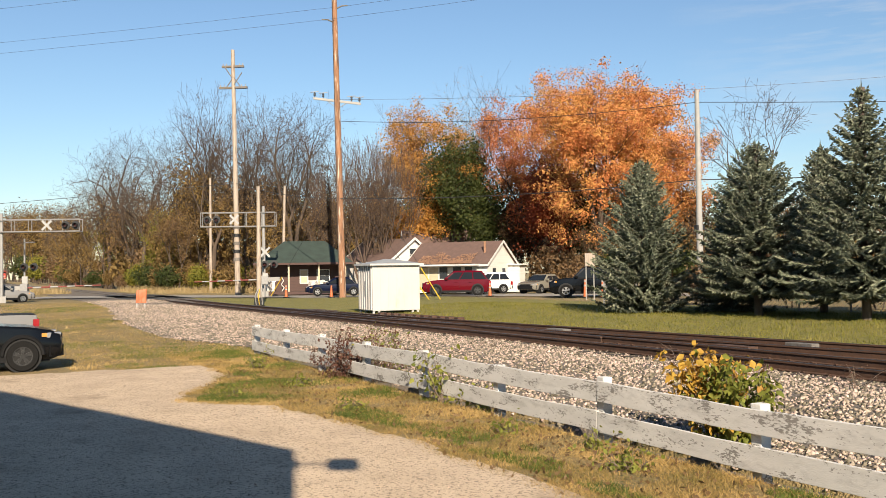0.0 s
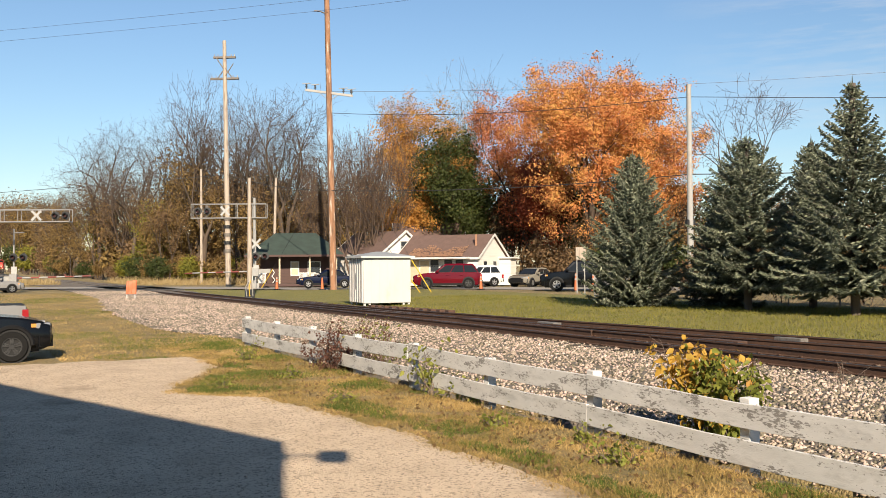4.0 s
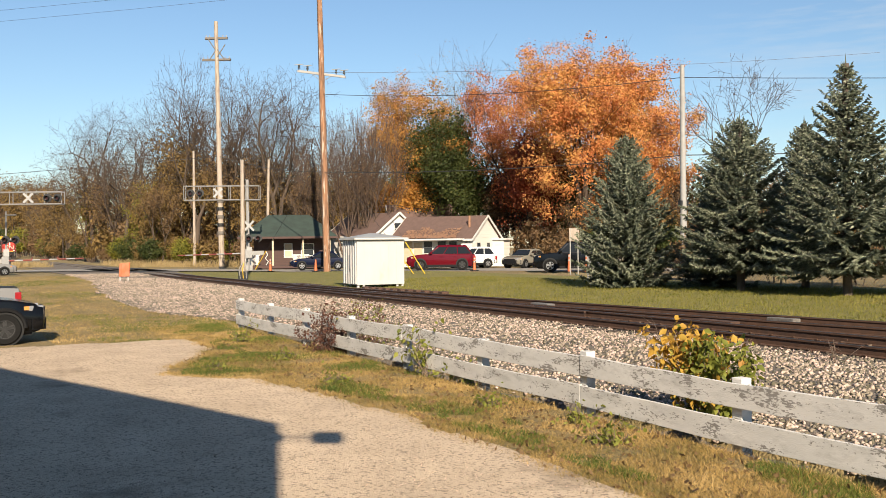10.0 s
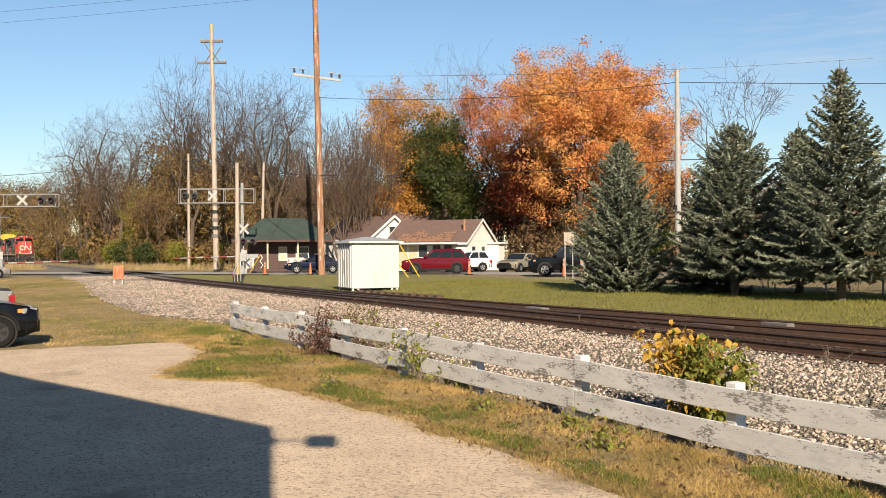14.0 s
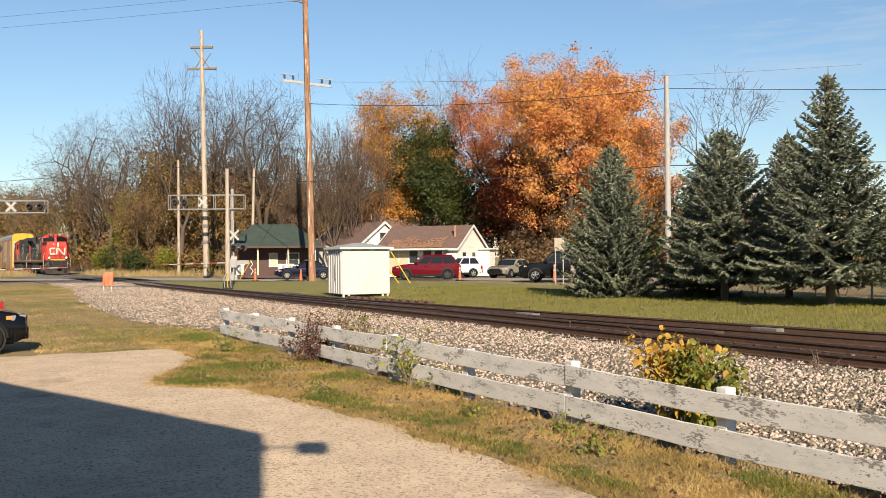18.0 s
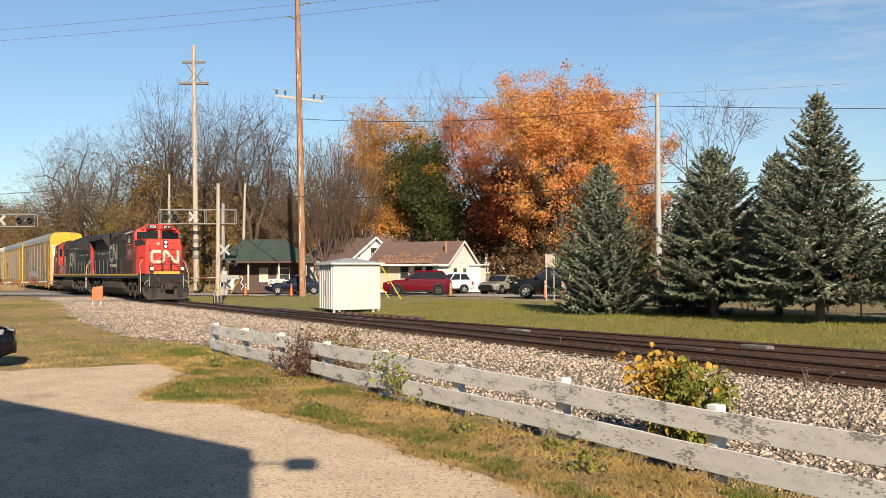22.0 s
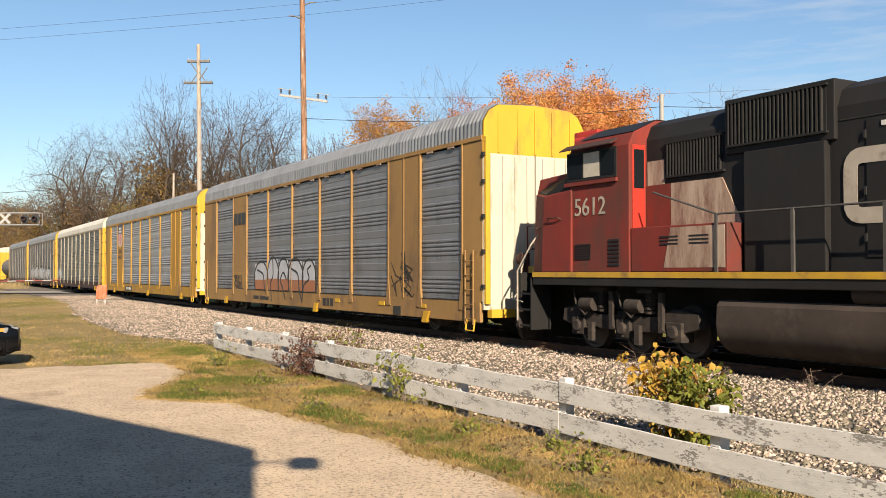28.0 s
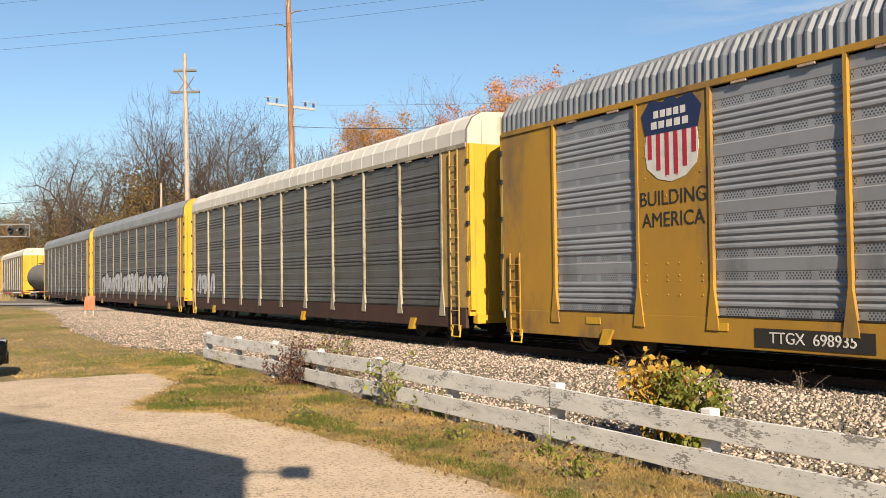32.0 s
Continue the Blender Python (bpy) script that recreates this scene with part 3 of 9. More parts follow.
def tubes_from(P_all, Q_all, R_all, S_all):
    """Tapered tubes from arrays of ends and radii; thin ones get three sides."""
    vs, fs, base = [], [], 0
    for sides in (7, 3):
        m = (R_all > 0.05) == (sides == 7)
        if not m.any():
            continue
        P, Q = P_all[m], Q_all[m]
        R0, R1 = R_all[m][:, None, None], S_all[m][:, None, None]
        D = Q - P
        D = D / (np.linalg.norm(D, axis=1, keepdims=True) + 1e-9)
        up = np.where(np.abs(D[:, 2:3]) > 0.9, np.array([[1.0, 0, 0]]), np.array([[0, 0, 1.0]]))
        A = np.cross(D, up)
        A /= np.linalg.norm(A, axis=1, keepdims=True) + 1e-9
        B = np.cross(D, A)
        th = np.arange(sides) * 2 * np.pi / sides
        ring = np.cos(th)[None, :, None] * A[:, None] + np.sin(th)[None, :, None] * B[:, None]
        v = np.concatenate([P[:, None] + ring * R0, Q[:, None] + ring * R1], 1)
        i = np.arange(sides)
        q = np.stack([i, (i + 1) % sides, sides + (i + 1) % sides, sides + i], -1)
        f = q[None] + (np.arange(len(P)) * 2 * sides)[:, None, None] + base
        vs.append(v.reshape(-1, 3))
        fs.append(f.reshape(-1, 4))
        base += v.shape[0] * v.shape[1]
    return np.concatenate(vs), np.concatenate(fs)


def unit(a):
    return a / (np.linalg.norm(a, axis=1, keepdims=True) + 1e-9)


def grow(rng, height, wide, trunk_r, levels=8, bole=0.2, angle=0.5, ratio=0.84, rise=0.10, wiggle=0.10, three=0.25, lateral=0.55, stems=1, twig=0.010, spread_from=9, widen=0.0):
    """Limbs of a forking tree at the origin, fitted to a height and a half-width: rows (p, q, r0, r1), twig ends, and inner points."""
    n = stems
    a = rng.random(n) * 6.283
    lean = 0.0 if stems == 1 else 0.35
    P = np.stack([0.02 * np.cos(a) * (n > 1), 0.02 * np.sin(a) * (n > 1), np.full(n, -0.01)], 1)
    D = unit(np.stack([lean * np.cos(a), lean * np.sin(a), np.ones(n)], 1) + rng.normal(0, 0.06, (n, 3)))
    L, R = np.full(n, bole), np.ones(n)
    rows, mids, tips = [], [], None
    for lev in range(levels):
        sub = 3 if lev < levels - 2 else 2
        last = lev == levels - 1
        side_p, side_d = None, None
        for s in range(sub):
            D = D + rng.normal(0, wiggle * (0.5 if lev == 0 else 1.0), D.shape)
            D[:, 2] += rise if lev < spread_from else 0.0
            D = unit(D)
            Q = P + D * (L / sub)[:, None]
            rows.append((P, Q, R * (1 - 0.28 * s / sub), R * (1 - 0.28 * (s + 1) / sub)))
            P = Q
            if s == 0:
                side_p, side_d = Q, D
        if lev >= levels - 3:
            mids.append(side_p)
        if last:
            tips = P
            break
        R = R * 0.72
        perp = unit(np.cross(D, rng.normal(0, 1, D.shape)))
        kids = []
        pick3 = rng.random(len(P)) < three
        for k in range(3):
            m = np.ones(len(P), bool) if k < 2 else pick3
            th = np.where(pick3, k * 2.094, k * 3.1416)[m] + rng.normal(0, 0.35, m.sum())
            q2 = np.cross(D[m], perp[m])
            ax = perp[m] * np.cos(th)[:, None] + q2 * np.sin(th)[:, None]
            an = angle * (1 + widen * lev) * (0.55 + 0.85 * rng.random(m.sum())) * (0.75 if k == 0 else 1.1)
            d = D[m] * np.cos(an)[:, None] + ax * np.sin(an)[:, None]
            kids.append((P[m], d, L[m] * ratio * (0.72 + 0.5 * rng.random(m.sum())), R[m] * (0.86 if k == 0 else 0.7)))
        if lev >= 1:
            m = rng.random(len(P)) < lateral
            ax = unit(np.cross(side_d[m], rng.normal(0, 1, (m.sum(), 3))))
            an = angle * (1.2 + 0.9 * rng.random(m.sum()))
            d = side_d[m] * np.cos(an)[:, None] + ax * np.sin(an)[:, None]
            kids.append((side_p[m], d, L[m] * 0.6 * (0.6 + 0.6 * rng.random(m.sum())), R[m] * 0.5))
        P, D, L, R = (np.concatenate([k[i] for k in kids]) for i in range(4))
    A, B = np.concatenate([r[0] for r in rows]), np.concatenate([r[1] for r in rows])
    RA, RB = np.concatenate([r[2] for r in rows]), np.concatenate([r[3] for r in rows])
    mids = np.concatenate(mids)
    off = tips.mean(0)
    kz = height / np.percentile(tips[:, 2], 99.5)
    kx = wide / np.percentile(np.hypot(tips[:, 0] - off[0], tips[:, 1] - off[1]), 97)

    def fit(p):
        z = np.maximum(p[:, 2:3], 0) / off[2]
        return np.concatenate([(p[:, :2] - off[None, :2] * np.minimum(z, 1.2)) * kx, p[:, 2:3] * kz], 1)
    return fit(A), fit(B), np.maximum(RA * trunk_r, twig), np.maximum(RB * trunk_r, twig * 0.8), fit(tips), fit(mids)


def leaves_at(rng, centres, per, radius, size, out=None):
    """Small leaf quads in clumps round the given points; with out, a crown's middle, they turn to the outside of clump and crown."""
    c0 = np.repeat(np.asarray(centres, float), per, axis=0)
    k = len(c0)
    o = rng.normal(0, 1, (k, 3))
    c = c0 + o * radius * np.array([1, 1, 0.75])
    nn = rng.normal(0, 1, (k, 3))
    if out is not None:
        nn = unit(nn) * 0.7 + unit(o) * 0.7 + unit(c - np.asarray(out)) * 0.25 + np.array([0, 0, 0.25])
    nn = unit(nn)
    u = unit(np.cross(nn, rng.normal(0, 1, (k, 3))))
    w = np.cross(nn, u)
    s = (size * (0.6 + 0.8 * rng.random(k)))[:, None]
    v = np.stack([c - u * s, c + w * s * 0.6, c + u * s, c - w * s * 0.6], 1)
    return v.reshape(-1, 3), np.arange(k * 4).reshape(k, 4)


def tree(name, label, at, seed, height, wide, trunk_r, leaf=None, per=0, leaf_r=0.3, leaf_s=0.1, share=1.0, bark=None, group="trees", category="tree", low=0.0, dome=None, **kw):
    """A tree with its limbs and, where it has one, a leafy crown."""
    rng = np.random.default_rng(seed)
    A, B, RA, RB, tips, mids = grow(rng, height, wide, trunk_r, **kw)
    ob = thing(name, at, label, category, group)
    v, f = tubes_from(A, B, RA, RB)
    part("trunk", bulk("trunk", v, f, bark or M_WOOD, True), bark or M_WOOD, ob)
    if leaf:
        cs = np.concatenate([tips, mids])
        cs = cs[(rng.random(len(cs)) < share) & (cs[:, 2] > low * height)]
        if dome:
            # clumps that fill out the crown: count, half-width, foot of the crown
            count, half, foot = dome
            d = unit(rng.normal(0, 1, (count, 3)))
            lump = np.array([0.82 + 0.42 * noise.noise((e[0] * 2.1 + seed, e[1] * 2.1, e[2] * 2.1)) + 0.16 * noise.noise((e[0] * 6, e[1] * 6 + seed, e[2] * 6)) for e in d])
            q = d * (lump * (0.45 + 0.55 * rng.random(count) ** 0.5))[:, None]
            cs = np.concatenate([cs, np.stack([q[:, 0] * half, q[:, 1] * half, (height + foot) / 2 + q[:, 2] * (height - foot) / 2], 1)])
            e = ((cs[:, 0] ** 2 + cs[:, 1] ** 2) / half ** 2 + ((cs[:, 2] - (height + foot) / 2) / ((height - foot) / 2)) ** 2)
            cs = cs[e < 1.0 + 0.25 * rng.random(len(cs))]
        v, f = leaves_at(rng, cs, per, leaf_r, leaf_s, (0, 0, height * 0.5))
        part("crown", bulk("crown", v, f, leaf), leaf, ob)
    return ob


def spruce(at, seed, height, radius, label, skirt=0.06, tier=0.30, droop=0.30, power=0.85, fan=0.5):
    """A spruce: tiers of drooping boughs with upturned ends, each a flat spray of needled twigs."""
    rng = np.random.default_rng(seed)
    ob = thing("spruce_tree", at, label, "tree", "spruces")
    A, B, R = [np.array([[0, 0, -0.1]])], [np.array([[0, 0, height]])], [np.array([0.15])]
    S, E = [], []
    z, turn = height * skirt, 0.0
    while z < height * 0.985:
        u = (z - height * skirt) / (height * (1 - skirt))
        reach = radius * (1 - u) ** power * (0.8 + 0.2 * min(u * 8, 1)) + 0.10
        n = max(6, int(8 + 10 * (1 - u)))
        turn += 2.4
        for i in range(n):
            a = turn + 6.283 * (i + rng.uniform(-0.35, 0.35)) / n
            L = reach * (0.76 + 0.32 * rng.random())
            d = np.array([math.cos(a), math.sin(a), 0.0])
            side = np.array([-d[1], d[0], 0.0])
            slope = 0.55 * u - droop * (1 - u) + rng.normal(0, 0.06)
            p0 = np.array([0, 0, z + rng.normal(0, 0.04)])
            m = max(4, int(L / 0.062))
            w = np.arange(1, m + 1) / m
            ax = p0 + d * (L * w)[:, None] + np.array([0, 0, 1.0]) * (L * (slope * w + 0.20 * w * w) - 0.05 * L * np.sin(3.1416 * w))[:, None]
            prev = np.concatenate([p0[None], ax[:-1]])
            A.append(prev[::2])
            B.append(ax[np.minimum(np.arange(0, m, 2) + 1, m - 1)])
            R.append(0.02 * (1 - w[::2]) + 0.005)
            keep = w > 0.10
            q, ww = ax[keep], w[keep]
            k = len(q)
            for sg in (-1, 1):
                ln = (0.10 + fan * L * (1 - ww) * np.minimum(ww * 3.5, 1) * 0.55) * rng.uniform(0.65, 1.2, k)
                e = d * 0.75 + side * sg * rng.uniform(0.6, 1.0, k)[:, None] + np.stack([rng.normal(0, 0.12, k), rng.normal(0, 0.12, k), rng.normal(-0.12, 0.14, k)], 1)
                e = unit(e)
                # a side twig is a string of short needled pieces
                pieces = np.clip((ln / 0.17).astype(int), 1, 4)
                for t in range(4):
                    ok = pieces > t
                    s0 = q[ok] + e[ok] * (ln[ok] * t / pieces[ok])[:, None] + np.array([0, 0, -0.03]) * t
                    s1 = q[ok] + e[ok] * (ln[ok] * (t + 1.15) / pieces[ok])[:, None] + np.array([0, 0, -0.03]) * (t + 1) + rng.normal(0, 0.025, (ok.sum(), 3))
                    S.append(s0)
                    E.append(s1)
            up = rng.random(k) < 0.5
            S.append(q[up])
            E.append(q[up] + d * 0.10 + np.stack([rng.normal(0, 0.05, up.sum()), rng.normal(0, 0.05, up.sum()), rng.uniform(0.02, 0.13, up.sum())], 1))
            hang = rng.random(k) < 0.2
            S.append(q[hang])
            E.append(q[hang] + np.stack([rng.normal(0, 0.05, hang.sum()), rng.normal(0, 0.05, hang.sum()), rng.uniform(-0.24, -0.08, hang.sum())], 1))
        z += tier * (0.55 + 0.45 * (1 - u)) * rng.uniform(0.85, 1.15)
    for i in range(9):
        a, s = rng.random() * 6.283, rng.random()
        b = np.array([[0, 0, height * (0.93 + 0.06 * s)]])
        S.append(b)
        E.append(b + np.array([[math.cos(a) * 0.16, math.sin(a) * 0.16, 0.14 + 0.2 * rng.random()]]))
    S.append(np.array([[0, 0, height * 0.97]]))
    E.append(np.array([[0, 0, height + 0.35]]))
    v, f = tubes_from(np.concatenate(A), np.concatenate(B), np.concatenate(R), np.concatenate(R) * 0.7)
    part("trunk", bulk("trunk", v, f, M_BARK), M_BARK, ob)
    P, Q = np.concatenate(S), np.concatenate(E)
    D = Q - P
    W = unit(np.cross(D, rng.normal(0, 1, D.shape)))
    W2 = unit(np.cross(D, W))
    hw = 0.034
    v = np.concatenate([np.stack([P, P + D * 0.35 + X * hw, Q, P + D * 0.35 - X * hw], 1) for X in (W, W2)], 0)
    part("needles", bulk("needles", v.reshape(-1, 3), np.arange(len(v) * 4).reshape(-1, 4), L_SPRUCE), L_SPRUCE, ob)
    return ob


SPRUCE_LABEL = "tall blue-green spruce with drooping boughs on the lawn"
spruce(pose(24.3, 29.8, 0), 11, 6.0, 2.35, "dense blue-green spruce reaching down to the lawn", skirt=0.03, tier=0.30, droop=0.10, power=0.75, fan=0.45)
spruce(pose(25.2, 24.6, 0), 12, 6.1, 2.6, SPRUCE_LABEL, skirt=0.19, tier=0.36, droop=0.30, power=0.74)
spruce(pose(28.5, 24.6, 0), 13, 6.2, 1.9, SPRUCE_LABEL, skirt=0.16)
spruce(pose(25.3, 20.2, 0), 14, 7.4, 3.0, "tall pointed spruce with wide drooping tiers on the lawn", skirt=0.16, tier=0.44, droop=0.26, power=1.08, fan=0.55)
spruce(pose(27.5, 17.0, 0), 15, 6.9, 2.5, SPRUCE_LABEL, skirt=0.17)
spruce(pose(27.2, 27.9, 0), 16, 3.9, 1.9, "small spruce between taller ones on the lawn", skirt=0.1)

# leafy trees behind the street
tree("maple_tree", "large maple in bright orange autumn leaf", pose(47.6, 64.3, 0), 21, 19.4, 6.9, 0.45, L_ORANGE, 80, 0.40, 0.092, share=0.17, levels=8, bole=0.24, angle=0.42, ratio=0.80, rise=0.06, three=0.3, spread_from=4, widen=0.05, dome=(380, 7.3, 3.0))
tree("maple_tree", "broad maple in orange and gold autumn leaf behind the spruces", pose(53.4, 63.4, 0), 28, 18.8, 4.9, 0.3, L_ORANGE, 70, 0.40, 0.092, share=0.17, levels=8, bole=0.26, angle=0.42, ratio=0.80, rise=0.06, three=0.3, spread_from=4, widen=0.05, dome=(210, 4.9, 4.5))
tree("maple_tree", "maple in rust-orange autumn leaf", pose(50.3, 77.4, 0), 22, 20.2, 6.2, 0.36, L_RUST, 65, 0.40, 0.095, share=0.16, levels=8, bole=0.26, angle=0.4, ratio=0.82, rise=0.06, three=0.3, dome=(230, 6.0, 5.0))
tree("maple_tree", "maple in rusty red autumn leaf beside the house", pose(48.3, 73.0, 0), 23, 12.5, 4.6, 0.22, L_RED, 12, 0.4, 0.10, levels=8, bole=0.12, dome=(160, 4.6, 1.5))
tree("maple_tree", "golden orange maple beyond the houses", pose(42.6, 85.0, 0), 24, 19.2, 5.6, 0.34, L_GOLD, 65, 0.42, 0.095, share=0.15, levels=8, bole=0.3, angle=0.4, ratio=0.82, rise=0.06, low=0.2, dome=(190, 5.6, 6.5))
tree("tree", "thinning pale brown tree beyond the maples", pose(51.5, 92.0, 0), 25, 24.0, 5.5, 0.34, L_TAN, 5, 0.4, 0.06, share=0.6, levels=8, bole=0.2, angle=0.48, rise=0.06)
tree("tree", "dark green broadleaf tree behind the white house", pose(44.5, 82.0, 0), 26, 15.5, 5.0, 0.3, L_GREEN, 14, 0.5, 0.12, levels=8, bole=0.1, dome=(320, 5.0, 0.8))
tree("tree", "green tree turning yellow beside the house", pose(46.5, 88.0, 0), 27, 17.0, 4.2, 0.22, L_YGREEN, 9, 0.5, 0.12, levels=8, bole=0.12)
# dark filler trees; leaf colours carry the shade behind the cars
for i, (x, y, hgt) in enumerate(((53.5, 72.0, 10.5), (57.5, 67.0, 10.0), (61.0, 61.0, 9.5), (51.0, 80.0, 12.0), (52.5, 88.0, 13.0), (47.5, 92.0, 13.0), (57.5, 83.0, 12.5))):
    tree("tree", "dark leafy tree behind the parked cars, shade in its leaf colour", pose(x, y, 0), 71 + i, hgt, 3.6, 0.2, (L_GREEN, L_DUSK)[i % 2], 12, 0.5, 0.14, levels=7, bole=0.08, dome=(260, 3.6, 0.6))
for i, (x, y, hgt, wd) in enumerate(((33.4, 80.6, 14.4, 3.7), (30.6, 82.4, 13.6, 3.1), (35.4, 80.2, 14.6, 3.6))):
    tree("tree", "dense twiggy tree, nearly bare with brown leaf remains", pose(x, y, 0), 31 + i, hgt, wd, 0.13, L_BROWN, 2, 0.25, 0.06, share=0.35, levels=7, bole=0.14, angle=0.34, rise=0.10, wiggle=0.07, stems=6, twig=0.011, bark=M_DARKWOODY)
tree("tree", "small tree with yellow and orange leaves by the house", pose(41.3, 84.5, 0), 35, 8.4, 3.2, 0.16, L_GOLD, 9, 0.4, 0.11, levels=8, bole=0.1)

# woods beyond the crossing, from a few grown trees
BARE_H, THICK_H, SHRUB_H = 22.0, 10.0, 3.0
bare = [tree("bare_tree", "tall leafless tree at the edge of the woods", pose(x, y, 0), 41 + i, BARE_H, wd, 0.36, levels=8, bole=bo, angle=an, ratio=0.77, rise=0.05, wiggle=0.10, three=0.25, lateral=0.7, twig=0.012, spread_from=3, widen=0.10, group="bare trees")
        for i, (x, y, wd, bo, an) in enumerate(((26.6, 112.5, 7.5, 0.42, 0.43), (30.3, 109.0, 6.8, 0.46, 0.40), (21.6, 140.0, 8.5, 0.34, 0.46), (33.5, 101.0, 7.2, 0.40, 0.44)))]
tree("bare_tree", "leafless tree beyond the spruces", pose(53.4, 52.7, 0), 47, 15.8, 5.4, 0.24, levels=8, bole=0.36, angle=0.42, ratio=0.78, rise=0.06, wiggle=0.09, three=0.2, lateral=0.55, twig=0.013, spread_from=3, widen=0.08, group="bare trees")
thicket = [tree("thicket_tree", lab, pose(x, y, 0), 51 + i, THICK_H, wd, 0.13, lf, n, 0.34, 0.105, share=sh, levels=6, bole=0.2, angle=0.42, ratio=0.78, rise=0.08, wiggle=0.1, stems=2, spread_from=3, widen=0.1, twig=0.014, group="thicket")
           for i, (x, y, wd, lf, n, sh, lab) in enumerate(((22.5, 112.5, 3.4, L_BROWN, 5, 0.7, "wild tree with sparse brown leaves"), (23.0, 124.0, 3.2, L_YGREEN, 10, 0.8, "wild tree in yellowing leaf"), (28.5, 103.5, 3.2, L_GOLDBROWN, 8, 0.75, "wild tree in golden brown leaf"), (24.5, 131.0, 3.8, L_BROWN, 4, 0.6, "wild tree with thin brown leaves"), (30.5, 99.0, 3.4, L_GOLDBROWN, 5, 0.7, "wild tree with thin tawny leaves")))]
shrub = [tree("wild_shrub", lab, pose(x, y, 0), 61 + i, SHRUB_H, 1.7, 0.035, lf, n, 0.3, 0.11, levels=4, bole=0.10, angle=0.5, rise=0.03, stems=5, twig=0.010, group="shrubs", category="shrub")
         for i, (x, y, lf, n, lab) in enumerate(((20.8, 109.0, L_GREEN, 14, "green shrub at the foot of the woods"), (23.5, 105.5, L_YGREEN, 12, "yellow-green shrub at the foot of the woods"), (27.5, 94.0, L_BROWN, 9, "brown shrub at the foot of the woods"), (25.5, 99.5, L_GOLDBROWN, 11, "golden shrub at the foot of the woods")))]
rw = random.Random(5)


def again(src, x, y, scale):
    copy_thing(src, pose(x, y, 0, 0, 0, rw.uniform(0, 360)) @ Matrix.Scale(scale, 4))


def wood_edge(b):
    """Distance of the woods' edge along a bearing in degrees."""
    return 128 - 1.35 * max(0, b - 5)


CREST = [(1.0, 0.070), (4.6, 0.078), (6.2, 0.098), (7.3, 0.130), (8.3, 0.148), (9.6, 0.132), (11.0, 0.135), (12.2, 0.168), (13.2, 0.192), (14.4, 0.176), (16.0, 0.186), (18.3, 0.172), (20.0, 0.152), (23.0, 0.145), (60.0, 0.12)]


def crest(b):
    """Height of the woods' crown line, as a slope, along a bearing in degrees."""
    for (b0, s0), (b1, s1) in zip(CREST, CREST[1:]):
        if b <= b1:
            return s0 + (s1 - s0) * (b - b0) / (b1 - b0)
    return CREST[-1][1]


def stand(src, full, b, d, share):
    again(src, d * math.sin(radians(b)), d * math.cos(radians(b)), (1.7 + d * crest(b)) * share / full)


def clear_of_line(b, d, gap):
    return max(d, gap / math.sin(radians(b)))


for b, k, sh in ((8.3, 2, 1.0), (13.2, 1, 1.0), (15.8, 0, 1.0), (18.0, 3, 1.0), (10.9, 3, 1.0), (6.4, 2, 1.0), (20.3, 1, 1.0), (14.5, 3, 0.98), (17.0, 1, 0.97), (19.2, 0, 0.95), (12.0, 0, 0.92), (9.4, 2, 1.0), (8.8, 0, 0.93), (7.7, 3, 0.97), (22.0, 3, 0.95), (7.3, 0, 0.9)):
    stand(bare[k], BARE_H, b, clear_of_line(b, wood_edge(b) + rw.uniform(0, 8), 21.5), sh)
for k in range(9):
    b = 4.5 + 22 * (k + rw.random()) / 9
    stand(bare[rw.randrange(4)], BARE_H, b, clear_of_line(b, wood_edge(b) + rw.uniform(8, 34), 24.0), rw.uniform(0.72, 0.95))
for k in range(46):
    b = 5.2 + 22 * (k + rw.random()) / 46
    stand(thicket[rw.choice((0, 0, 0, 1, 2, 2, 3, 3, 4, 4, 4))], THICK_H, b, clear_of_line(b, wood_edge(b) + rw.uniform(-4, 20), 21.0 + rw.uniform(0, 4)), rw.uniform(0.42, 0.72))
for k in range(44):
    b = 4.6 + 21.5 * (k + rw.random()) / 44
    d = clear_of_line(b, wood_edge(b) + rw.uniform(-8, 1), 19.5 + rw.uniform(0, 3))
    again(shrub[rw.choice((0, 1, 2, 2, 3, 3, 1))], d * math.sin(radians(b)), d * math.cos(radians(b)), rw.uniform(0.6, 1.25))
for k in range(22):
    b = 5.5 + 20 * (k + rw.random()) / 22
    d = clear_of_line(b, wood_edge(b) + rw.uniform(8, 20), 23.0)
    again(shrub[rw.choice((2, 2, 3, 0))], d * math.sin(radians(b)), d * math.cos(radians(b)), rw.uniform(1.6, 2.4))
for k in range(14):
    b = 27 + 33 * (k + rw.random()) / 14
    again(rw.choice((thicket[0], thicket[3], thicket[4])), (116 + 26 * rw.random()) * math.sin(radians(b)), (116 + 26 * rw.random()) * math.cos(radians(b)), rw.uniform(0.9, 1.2))

